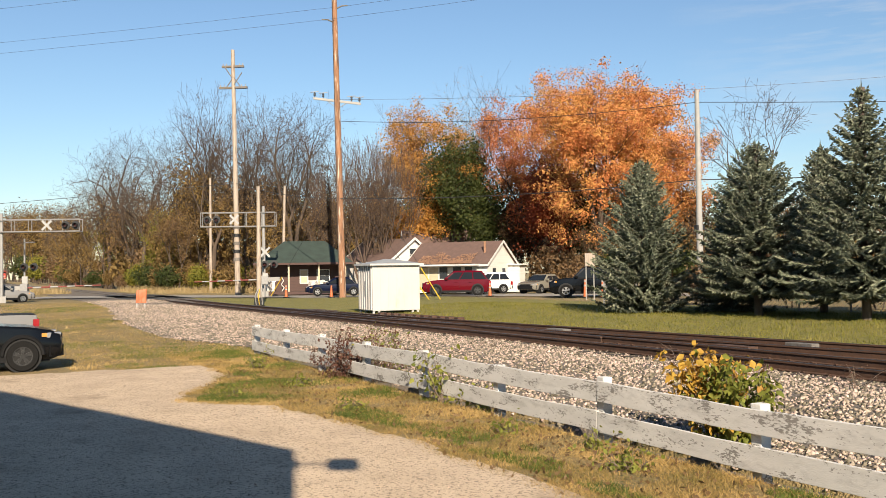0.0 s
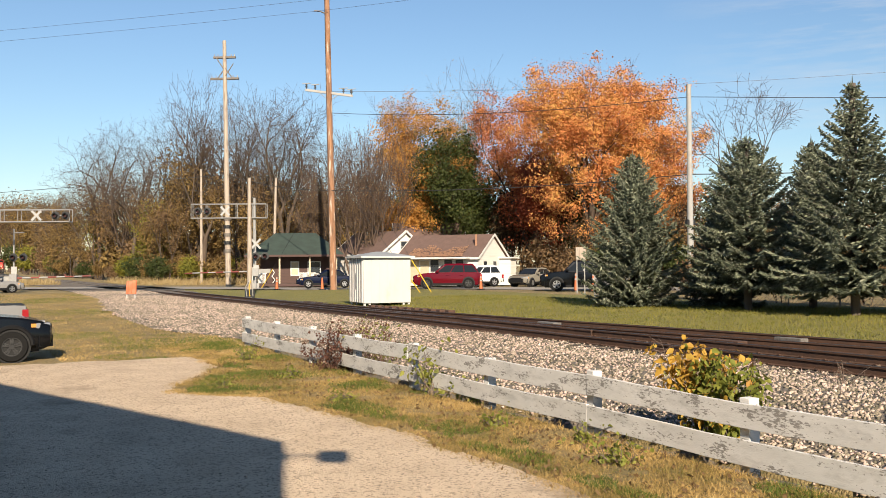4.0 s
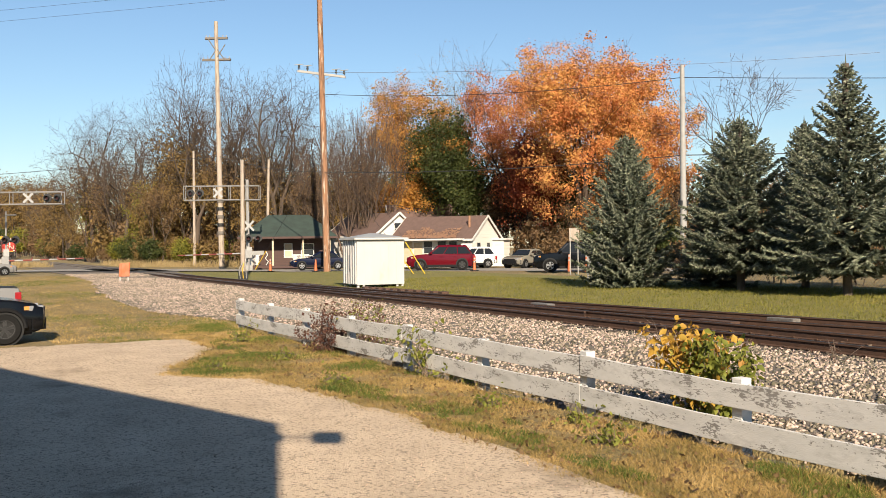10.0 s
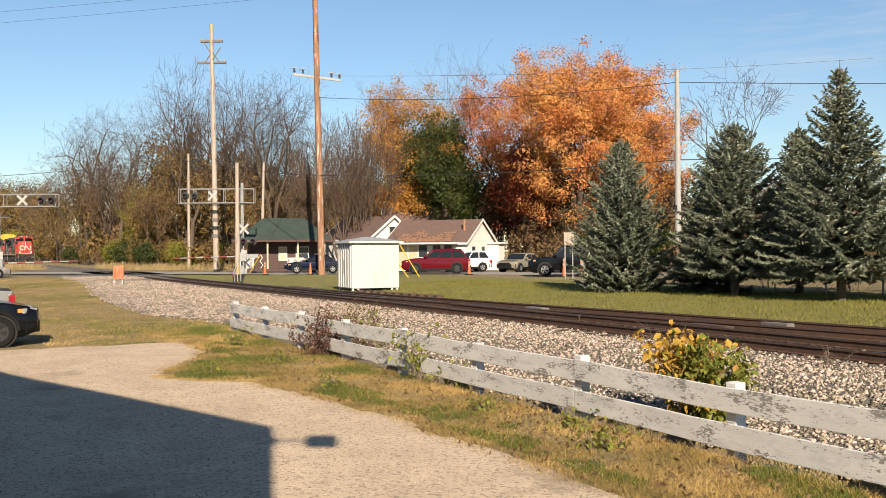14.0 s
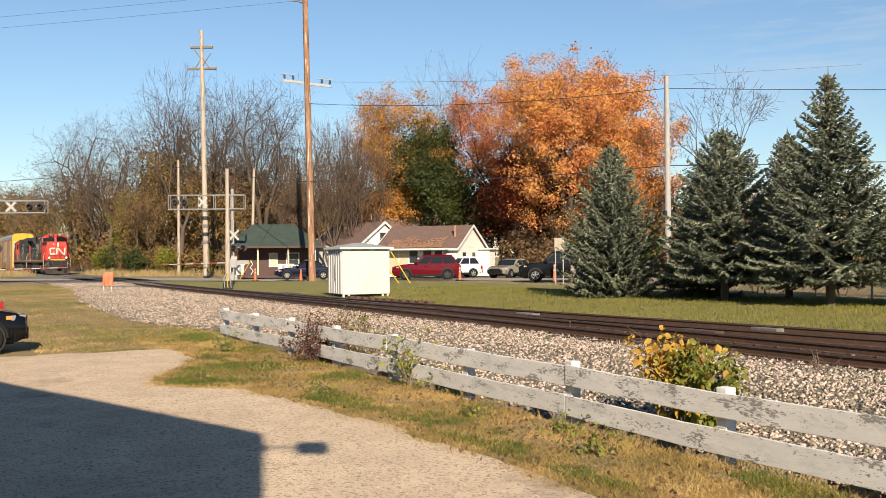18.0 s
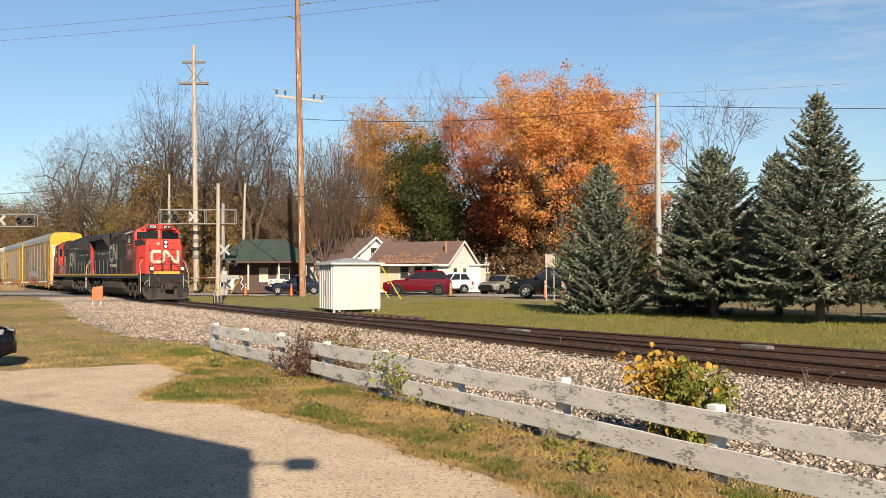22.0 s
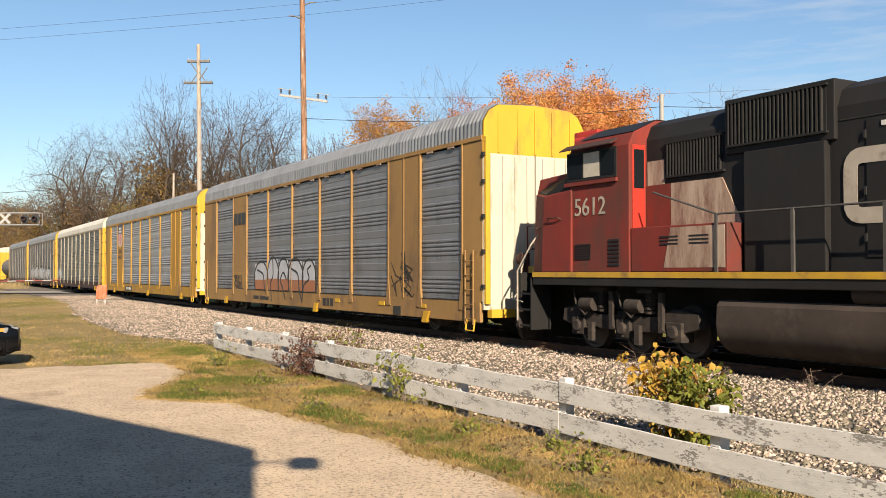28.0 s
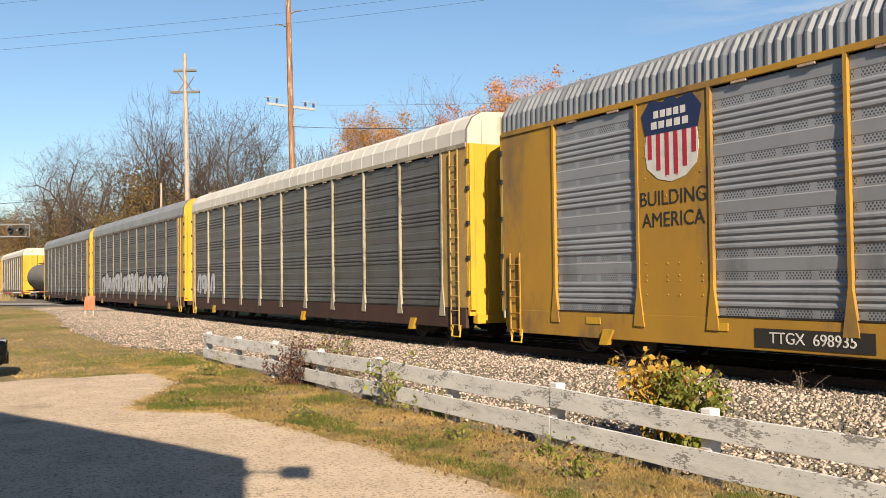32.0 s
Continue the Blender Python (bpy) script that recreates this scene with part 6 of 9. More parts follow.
# ---------------------------------------------------------------- grass, weeds, vines, fallen leaves
def blades(name, n, spot, seed, h, w, mat, lean=0.5):
    """Grass blades as single triangles; spot(u, v) gives a place or None."""
    rng = np.random.default_rng(seed)
    pts = []
    while len(pts) < n:
        p = spot(rng)
        if p:
            pts.append(p)
    P = np.array([(x, y, ground_z(x, y) + 0.004) for x, y, _ in pts])
    hh = (h * (0.4 + 0.9 * rng.random(n)) * np.array([p[2] for p in pts]))[:, None]
    a = rng.random(n) * 6.283
    side = np.stack([np.cos(a), np.sin(a), np.zeros(n)], 1)
    ln = rng.normal(0, lean, (n, 3))
    ln[:, 2] = 1
    ln /= np.linalg.norm(ln, axis=1, keepdims=True)
    v = np.stack([P - side * w, P + side * w, P + ln * hh], 1).reshape(-1, 3)
    return bulk(name, v, np.arange(n * 3).reshape(n, 3), mat)


G_DRY = leaf_material("dry_grass_blades", [(0.085, 0.10, 0.02), (0.18, 0.14, 0.04), (0.33, 0.22, 0.075), (0.48, 0.32, 0.12), (0.60, 0.44, 0.20)], big=0.9, through_light=0.25)
G_LAWN = leaf_material("lawn_blades", [(0.08, 0.088, 0.012), (0.155, 0.145, 0.022), (0.27, 0.215, 0.058)], big=0.6, through_light=0.25)
G_STRAW = leaf_material("straw_blades", [(0.252, 0.178, 0.074), (0.34, 0.252, 0.118), (0.407, 0.311, 0.163)], big=0.7, through_light=0.25)


def verge(r):
    x, y = 3.3 + 4.28 * r.random(), 4.5 + 24 * r.random() ** 1.5
    k = noise.noise((x * 1.3, y * 1.3, 0))
    if x < lot_edge(y) - 0.25 * r.random() or (k < -0.25 and r.random() < 0.6):
        return None
    return x, y, 0.7 + 0.5 * k + (0.9 if x > 7.3 and r.random() < 0.3 else 0)


def tufts(r):
    x, y = 3.6 + 4.9 * r.random(), 4.5 + 24 * r.random() ** 1.5
    k = noise.noise((x * 0.8, y * 0.55, 12.0)) + 0.35 * noise.noise((x * 3, y * 3, 5.0))
    return None if x < lot_edge(y) + 0.25 or k < 0.08 or x > 7.56 else (x, y, 0.6 + 1.2 * k)


def field_tufts(r):
    x, y = -6 + 15.5 * r.random(), 24 + 46 * r.random() ** 1.5
    k = noise.noise((x * 0.3, y * 0.22, 21.0)) + 0.3 * noise.noise((x, y, 5.0))
    return None if in_lot(x, y) or x > bed_edge(y) or k < 0.05 else (x, y, 0.6 + k)


def field(r):
    x, y = -6 + 16.5 * r.random(), 22 + 50 * r.random() ** 1.6
    return None if in_lot(x, y) or x > bed_edge(y) + 1.4 * r.random() ** 2 or (x < 2.4 and y < 31.5) else (x, y, 0.8 + 0.4 * noise.noise((x, y, 4)))


def lawn_spot(r):
    y = 6 + 40 * r.random() ** 1.3
    x = lawn_edge(y) + 11 * r.random()
    return x, y, 1.0


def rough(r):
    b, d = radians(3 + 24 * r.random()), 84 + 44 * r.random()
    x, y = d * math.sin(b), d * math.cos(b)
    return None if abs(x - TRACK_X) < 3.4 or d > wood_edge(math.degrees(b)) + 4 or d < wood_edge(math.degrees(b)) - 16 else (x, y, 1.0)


G_GREEN = leaf_material("green_grass_blades", [(0.045, 0.07, 0.010), (0.085, 0.115, 0.016), (0.15, 0.16, 0.03)], big=0.8, through_light=0.25)
for nm, me, lab in (("grass", blades("grass", 40000, tufts, 6, 0.085, 0.0045, G_GREEN, 0.9), "greener grass tufts among the dry grass"),
                    ("grass", blades("grass", 22000, field_tufts, 7, 0.08, 0.012, G_GREEN, 0.7), "green patches in the dry field"),
                    ("grass", blades("grass", 150000, verge, 1, 0.075, 0.0042, G_DRY, 1.3), "matted dry grass with green patches along the fence"),
                    ("grass", blades("grass", 60000, field, 2, 0.065, 0.012, G_DRY, 0.8), "short dry yellow-green grass of the field"),
                    ("grass", blades("grass", 60000, lawn_spot, 3, 0.10, 0.011, G_LAWN), "mown green lawn grass"),
                    ("grass", blades("grass", 16000, rough, 4, 0.8, 0.03, G_STRAW), "tall pale straw grass at the foot of the woods")):
    tagged(part(nm, me, G_DRY), lab, "grass", kind="stuff")

# fallen leaves
rl = np.random.default_rng(8)
cs = []
while len(cs) < 1500:
    x, y = 4.2 + 3.35 * rl.random(), 5 + 20 * rl.random() ** 1.4
    if x > lot_edge(y) - 0.1:
        cs.append((x, y, ground_z(x, y) + 0.03))
v, f = leaves_at(rl, cs, 1, 0.015, 0.034)
tagged(part("fallen_leaves", bulk("fallen_leaves", v, f, L_BROWN), L_BROWN), "scattered yellow-brown fallen leaves in the grass", "leaves", kind="stuff")

L_VINEY = leaf_material("yellow_vine_leaves", [(0.30, 0.14, 0.03), (0.42, 0.25, 0.04), (0.45, 0.31, 0.06)], big=1.5)
L_VINEG = leaf_material("green_vine_leaves", [(0.09, 0.11, 0.02), (0.19, 0.20, 0.035), (0.35, 0.32, 0.07)], big=1.5)
L_VINER = leaf_material("withered_red_leaves", [(0.085, 0.036, 0.027), (0.125, 0.056, 0.038), (0.115, 0.072, 0.042)], big=1.5)


def leaf_blades(rng, centres, size):
    """Larger pointed leaves, each of two bent halves with a hanging tip."""
    vs, fs = [], []
    for c in centres:
        c = Vector(c)
        d = Vector((rng.normal(0, 1), rng.normal(0, 1), -0.9 + rng.normal(0, 0.35))).normalized()
        w = d.cross(Vector((rng.normal(0, 1), rng.normal(0, 1), rng.normal(0, 1)))).normalized()
        nn = d.cross(w)
        s = size * (0.6 + 0.8 * rng.random())
        b = len(vs)
        vs += [c, c + d * s * 0.35 + w * s * 0.33 + nn * s * 0.1, c + d * s * 0.75 + w * s * 0.22 + nn * s * 0.08, c + d * s * 1.1 - nn * s * 0.1, c + d * s * 0.75 - w * s * 0.22 + nn * s * 0.08, c + d * s * 0.35 - w * s * 0.33 + nn * s * 0.1, c + d * s * 0.5]
        fs += [(b, b + 1, b + 6), (b + 1, b + 2, b + 6), (b + 2, b + 3, b + 6), (b + 3, b + 4, b + 6), (b + 4, b + 5, b + 6), (b + 5, b, b + 6)]
    return np.array([tuple(q) for q in vs]), np.array(fs)


def bush(name, label, x, y, seed, h, spread, stems, leaves, size, zoff=0.0, wander=0.22):
    rng = np.random.default_rng(seed)
    g = ground_z(x, y) + zoff
    ob = thing(name, pose(x, y, g), label, "shrub", "fence plants")
    segs, tips = [], []
    for i in range(stems):
        p = np.array([rng.normal(0, 0.06), rng.normal(0, 0.06), -0.03])
        d = np.array([rng.normal(0, spread), rng.normal(0, spread), 1.0])
        for k in range(6):
            d = d + rng.normal(0, wander, 3)
            d /= np.linalg.norm(d)
            q = p + d * h / 6 * (0.7 + 0.5 * rng.random())
            segs.append((p, q, 0.010 - 0.0012 * k, 0.009 - 0.0012 * k))
            p = q
            if k > 0:
                tips.append(p)
                e = p + rng.normal(0, 0.12, 3)
                segs.append((p, e, 0.004, 0.002))
                tips.append(e)
    v, f = tubes_from(*(np.array([g[i] for g in segs]) for i in range(4)))
    part("stem", bulk("stem", v, f, M_TWIG), M_TWIG, ob)
    for mat, share, lo, hi in leaves:
        cs = [t + rng.normal(0, 0.05, 3) for t in tips for _ in range(share) if lo <= t[2] / h <= hi or rng.random() < 0.15]
        if cs:
            v, f = leaf_blades(rng, cs, size)
            part("foliage", bulk("foliage", v, f, mat), mat, ob)
    return ob


bush("vine_bush", "young shrub with bright yellow leaves behind the fence", 8.35, 8.95, 1, 1.25, 0.13, 12, [(L_VINEY, 8, 0.3, 1.3), (L_VINEG, 2, 0.0, 0.7)], 0.09, wander=0.12)
bush("vine_bush", "leafy green shrub beside the yellow one at the fence", 8.3, 8.4, 2, 1.15, 0.12, 13, [(L_VINEG, 8, 0.0, 1.3), (L_VINEY, 1, 0.3, 1.3)], 0.085, wander=0.12)
bush("vine_bush", "withered reddish-brown shrub growing through the fence", 7.66, 19.6, 3, 1.2, 0.33, 30, [(L_VINER, 7, 0.0, 1.3)], 0.06)
bush("vine_bush", "dark twiggy shrub behind the fence", 8.3, 18.9, 4, 1.25, 0.4, 20, [(L_VINEG, 2, 0.2, 1.3), (L_VINER, 2, 0.0, 1.3)], 0.055)
bush("vine_bush", "green vine hanging over the fence planks", 7.52, 14.75, 5, 0.95, 0.22, 8, [(L_VINEG, 2, 0.1, 1.3)], 0.09)
bush("vine_bush", "low green weeds behind the fence", 8.1, 14.0, 6, 0.8, 0.6, 10, [(L_VINEG, 2, 0.0, 1.3)], 0.08)
for i, (x, y, hh) in enumerate(((12.3, 14.2, 0.55), (12.5, 10.2, 0.5), (11.9, 20.5, 0.4), (12.4, 8.0, 0.4), (9.6, 22.0, 0.35), (12.6, 12.3, 0.3))):
    bush("dry_weed", "thin dry brown weed on the ballast", x, y, 20 + i, hh, 0.5, 6, [(L_VINER, 1, 0.3, 1.3)], 0.022)
for i, (x, y, hh) in enumerate(((6.9, 24.0, 0.35), (6.5, 22.6, 0.3), (6.2, 18.5, 0.22), (6.8, 11.5, 0.2), (6.7, 8.6, 0.22), (5.9, 15.0, 0.16), (7.2, 9.8, 0.2), (4.6, 17.8, 0.14))):
    bush("weed_clump", "low green weed clump in the grass", x, y, 40 + i, hh, 0.9, 10, [(L_VINEG, 2, 0.0, 1.3)], 0.06)

# small track fittings
M_FIT = material("grey_track_box", (0.17, 0.158, 0.142), (0.11, 0.10, 0.09), scale=9, rough=0.8, bump=0.2, dirt=(0.06, 0.045, 0.036), dirt_amount=0.35, dirt_scale=5)
for x, y, w, d, h, mat, lab in ((17.7, 15.9, 0.35, 0.8, 0.07, M_FIT, "pale steel track box between the rails"), (16.4, 24.2, 0.3, 0.9, 0.07, M_FIT, "pale steel bar between the rails"), (15.9, 16.3, 0.3, 1.2, 0.07, M_RAIL, "rusty steel fitting between the rails"), (18.2, 13.6, 0.3, 0.6, 0.09, M_TIE, "brown timber block beside the rail"), (18.6, 9.6, 0.25, 0.8, 0.1, M_FIT, "pale concrete block beside the rail")):
    tagged(part("track_fitting", Mesh().box(x - w / 2, x + w / 2, y - d / 2, y + d / 2, -0.2, -0.12 + h), mat, None, bevel=0.015), lab, "track fitting", "track fittings")
blocks = thing("switch_blocks", Matrix(), "row of dark brake-shoe blocks beside the siding rail", "track fitting")
for i in range(11):
    y = 31.0 + i * 0.62
    x = TRACK_X + siding_shift(y) + 1.12
    part("block", Mesh().box(x - 0.15, x + 0.15, y - 0.17, y + 0.17, -0.25, 0.06), M_RAIL, blocks, bevel=0.04)

# ---------------------------------------------------------------- train
def train_speed(t):
    return 14.0 + 1.4 * ease((26.0 - t) / 8.0)


def train_y(t):
    """Place of the leading pilot along the track."""
    n = 60
    return 18.5 - sum(train_speed(25 + (t - 25) * (i + 0.5) / n) for i in range(n)) * (t - 25) / n


CONSIST = []  # (thing, distance behind the leading pilot, turn)
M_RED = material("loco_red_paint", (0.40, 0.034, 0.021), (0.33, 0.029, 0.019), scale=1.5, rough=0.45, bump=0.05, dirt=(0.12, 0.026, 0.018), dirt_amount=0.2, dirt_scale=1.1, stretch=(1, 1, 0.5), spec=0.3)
M_REDFADED = material("faded_red_paint", (0.19, 0.028, 0.020), (0.125, 0.025, 0.019), scale=1.3, rough=0.7, bump=0.06, dirt=(0.075, 0.036, 0.027), dirt_amount=0.45, dirt_scale=1.0, stretch=(1, 1, 0.35), spec=0.2)
M_MAROON = material("maroon_handrail", (0.11, 0.014, 0.02), (0.075, 0.012, 0.016), scale=3, rough=0.5, bump=0.05, spec=0.3)
# side red: grime, plus the weak raking sun darkened into the colour
M_REDSIDE = material("grimy_shaded_red_paint", (0.155, 0.0207, 0.0148), (0.104, 0.0185, 0.0148), scale=0.9, rough=0.6, bump=0.05, dirt=(0.0962, 0.0407, 0.0296), dirt_amount=0.4, dirt_scale=0.9, stretch=(1, 1, 0.5))
M_BROWN = material("grimy_brown_steel", (0.062, 0.032, 0.0235), (0.040, 0.0235, 0.0185), scale=1.4, rough=0.75, bump=0.08, spec=0.2)
M_BLACK = material("loco_black_paint", (0.0145, 0.0138, 0.0138), (0.0205, 0.019, 0.018), scale=1.2, rough=0.58, bump=0.05, dirt=(0.027, 0.0225, 0.019), dirt_amount=0.22, dirt_scale=0.9, stretch=(1, 1, 0.3), spec=0.16)
M_TRUCK = material("dusty_truck_steel", (0.0504, 0.0406, 0.0343), (0.0266, 0.0224, 0.0196), scale=5, rough=0.9, bump=0.3, dirt=(0.065, 0.052, 0.042), dirt_amount=0.25, dirt_scale=3, spec=0.15)
M_TANKST = material("dusty_fuel_tank", (0.0625, 0.0475, 0.0387), (0.0375, 0.03, 0.0256), scale=1.2, rough=0.8, bump=0.1, spec=0.2, dirt=(0.075, 0.06, 0.048), dirt_amount=0.2, dirt_scale=1.5)
M_STRIPE = material("sill_yellow", (0.459, 0.266, 0.0148), (0.37, 0.215, 0.0222), scale=3, rough=0.6, bump=0.05, dirt=(0.148, 0.0888, 0.037), dirt_amount=0.25)
M_WHITEP = material("dull_white_paint", (0.36, 0.315, 0.255), (0.29, 0.25, 0.20), scale=3, rough=0.7, bump=0.05, dirt=(0.17, 0.14, 0.11), dirt_amount=0.2, dirt_scale=2.5, spec=0.25)
M_WHITEB = material("bright_white_paint", (0.52, 0.44, 0.35), (0.45, 0.36, 0.28), scale=3, rough=0.6, bump=0.05)
M_PRIMER = material("bare_patch_paint", (0.40, 0.31, 0.235), (0.25, 0.17, 0.125), scale=1.8, rough=0.85, bump=0.1, dirt=(0.13, 0.055, 0.042), dirt_amount=0.45, dirt_scale=2.2, stretch=(1, 1.6, 0.4), spec=0.2)
M_GRILLE = material("dark_grille", (0.020, 0.0185, 0.017), (0.030, 0.0275, 0.025), scale=8, rough=0.7, bump=0.1, spec=0.2)
M_RAILPAINT = material("dusty_handrail", (0.075, 0.07, 0.064), (0.05, 0.046, 0.042), scale=4, rough=0.7, bump=0.05, spec=0.25)
M_CABGLASS = glass_material("cab_glass", (0.008, 0.010, 0.012), 0.45, 0.04)
# cream that stands for the bright cab interior seen through the glass
M_CREAM = material("bright_interior_cream", (0.459, 0.414, 0.326), rough=0.7, bump=0.0)
M_LAMP = material("headlight_lens", (1.0, 0.86, 0.62), (1.0, 0.86, 0.62), rough=0.3, bump=0.0, emit=0.8)
M_NUM = material("number_white", (0.555, 0.533, 0.488), rough=0.6, bump=0.0)
M_NUMDULL = material("grimy_number_paint", (0.27, 0.175, 0.13), (0.20, 0.12, 0.09), scale=4, rough=0.7, bump=0.0, spec=0.2)
M_STEEL = material("wheel_steel", (0.074, 0.0629, 0.0555), (0.0444, 0.037, 0.0333), scale=6, rough=0.6, metal=0.4, bump=0.1)


def rounded(pts, r):
    """A line of points with its corners rounded."""
    out = [Vector(pts[0])]
    for p, q, n in zip(pts, pts[1:], pts[2:]):
        p, q, n = Vector(p), Vector(q), Vector(n)
        a, b = (p - q), (n - q)
        k = min(r, a.length * 0.48, b.length * 0.48)
        a, b = q + a.normalized() * k, q + b.normalized() * k
        out += [a * (1 - t) ** 2 + q * 2 * t * (1 - t) + b * t * t for t in (0, 0.2, 0.4, 0.6, 0.8, 1)]
    return out + [Vector(pts[-1])]


def ribbon_shape(m, pts, width, place, lift=0.006, r=0.0):
    """A flat painted band along points (u, w), one strip with mitred joints, laid by place(u, w, out)."""
    pts = rounded(pts, r) if r else [Vector(p) for p in pts]
    rings = []
    for i, p in enumerate(pts):
        d0 = (p - pts[i - 1]).normalized() if i else (pts[1] - p).normalized()
        d1 = (pts[i + 1] - p).normalized() if i + 1 < len(pts) else d0
        d = (d0 + d1)
        d = d.normalized() if d.length > 0.2 else d0
        k = width / 2 / max(0.45, d.dot(d1))
        n = Vector((-d.y, d.x)) * k
        a, b = p + n, p - n
        rings.append([place(a.x, a.y, 0.0), place(b.x, b.y, 0.0), place(b.x, b.y, lift), place(a.x, a.y, lift)])
    return m.loft(rings)


def bent_mark(place, lift=0.006):
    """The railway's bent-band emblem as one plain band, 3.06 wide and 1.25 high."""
    return ribbon_shape(Mesh(), [(1.10, 1.11), (0.14, 1.11), (0.14, 0.14), (1.42, 0.14), (1.42, 1.11), (1.72, 1.11), (2.62, 0.14), (2.92, 0.14), (2.92, 1.25)], 0.26, place, lift, 0.23)


def lettering(text, size, mat, parent, m, name="lettering", label=""):
    """Text as flat mesh letters at the pose m, reading along x and standing along y."""
    cu = bpy.data.curves.new("letters", "FONT")
    cu.body, cu.size, cu.extrude, cu.align_x, cu.align_y = text, size, 0.004, "CENTER", "CENTER"
    tmp = new("letters", cu)
    me = bpy.data.meshes.new_from_object(tmp.evaluated_get(bpy.context.evaluated_depsgraph_get()))
    bpy.data.objects.remove(tmp)
    me.materials.clear()
    me.materials.append(mat)
    ob = part(name, me, mat, parent, label, at=m)
    return ob


def wheel_mesh(r, name="wheel"):
    m = Mesh()
    prof = [(0.0, r * 0.22), (0.03, r * 0.26), (0.03, r * 0.80), (0.0, r * 0.84), (0.0, r * 0.985), (0.10, r), (0.13, r * 1.05), (0.14, r * 1.05), (0.14, r * 0.82), (0.09, r * 0.5), (0.09, r * 0.2)]
    n = 24
    rings = [[(x, q * math.cos(2 * math.pi * i / n), q * math.sin(2 * math.pi * i / n)) for i in range(n)] for x, q in prof]
    m.loft(rings)
    return m.data(name, M_STEEL, smooth=40)


WHEEL_L, WHEEL_C = wheel_mesh(0.53), wheel_mesh(0.46)
AXLE_C = Mesh().tube((-0.72, 0, 0), (0.72, 0, 0), 0.09, n=10).data("axle", M_STEEL)


def wheelset(parent, y, z, me):
    w = part("wheel", me, M_STEEL, parent, at=pose(-0.80, y, z))
    part("wheel", me, M_STEEL, parent, at=pose(0.80, y, z, 0, 0, 180))
    part("axle", AXLE_C, M_STEEL, parent, at=pose(0, y, z))
    return w


def loco_truck(parent, y0, y1):
    """A three-axle truck between y0 and y1."""
    c = (y0 + y1) / 2
    fr = Mesh()
    for s in (-1, 1):
        x = s * 1.12
        prof = [(y0 + 0.1, 0.62), (y0 + 0.5, 0.52), (c - 1.15, 0.55), (c - 0.75, 0.48), (c + 0.75, 0.48), (c + 1.15, 0.55), (y1 - 0.5, 0.52), (y1 - 0.1, 0.62), (y1 - 0.15, 0.90), (y1 - 0.8, 0.98), (c + 0.9, 0.80), (c - 0.9, 0.80), (y0 + 0.8, 0.98), (y0 + 0.15, 0.90)]
        fr.prism(prof, "x", x - 0.10, x + 0.10)
    fr.box(-1.0, 1.0, c - 0.35, c + 0.35, 0.55, 0.85)
    truck = part("truck_frame", fr, M_TRUCK, parent, "cast steel three-axle truck", bevel=0.02)
    for i, ay in enumerate((y0 + 0.75, c, y1 - 0.75)):
        wheelset(truck, ay, 0.53, WHEEL_L)
        for s in (-1, 1):
            m = Mesh().box(s * 1.12 - 0.17, s * 1.12 + 0.17, ay - 0.22, ay + 0.22, 0.33, 0.72)
            m.tube((s * 1.25, ay, 0.53), (s * 1.36, ay, 0.53), 0.15, 0.12, 10)
            part("axle_box", m, M_TRUCK, truck, bevel=0.02)
        if i < 2:
            for s in (-1, 1):
                my = ay + (y1 - y0 - 1.5) / 4
                m = Mesh()
                for k in range(5):
                    m.tube((s * 1.16, my, 0.86 + k * 0.085), (s * 1.16, my, 0.91 + k * 0.085), 0.13, 0.13, 10)
                m.tube((s * 1.16, my, 0.84), (s * 1.16, my, 1.32), 0.08, n=8)
                m.box(s * 1.16 - 0.2, s * 1.16 + 0.2, my - 0.22, my + 0.22, 1.28, 1.38)
                part("spring", m, M_TRUCK, truck)
                m = Mesh().tube((s * 1.30, my - 0.55, 1.02), (s * 1.30, my - 0.12, 1.02), 0.15, 0.15, 12)
                m.line([(s * 1.30, my - 0.55, 1.02), (s * 1.28, my - 0.75, 0.70), (s * 1.28, my - 0.75, 0.35)], 0.035)
                part("brake_cylinder", m, M_TRUCK, truck, smooth=40)
                m = Mesh().box(s * 1.32 - 0.05, s * 1.32 + 0.05, my - 0.3, my - 0.16, 0.22, 0.62)
                part("brake_shoe", m, M_TRUCK, truck)
                part("brake_link", Mesh().line([(s * 1.30, my + 0.35, 0.9), (s * 1.32, my + 0.5, 0.55), (s * 1.30, my + 0.75, 0.42)], 0.025), M_TRUCK, truck)
                part("hanger", Mesh().box(s * 1.3 - 0.04, s * 1.3 + 0.04, my + 0.38, my + 0.5, 0.5, 1.3), M_TRUCK, truck)
                part("traction_cable", Mesh().line([(s * 1.3, my - 0.9, 1.35), (s * 1.38, my - 0.7, 1.0), (s * 1.36, my - 0.4, 0.78), (s * 1.3, my - 0.2, 1.0)], 0.025, 5), M_TRUCK, truck)
    return truck


def rail_line(m, pts, r=0.02):
    return m.line(pts, r, 6)


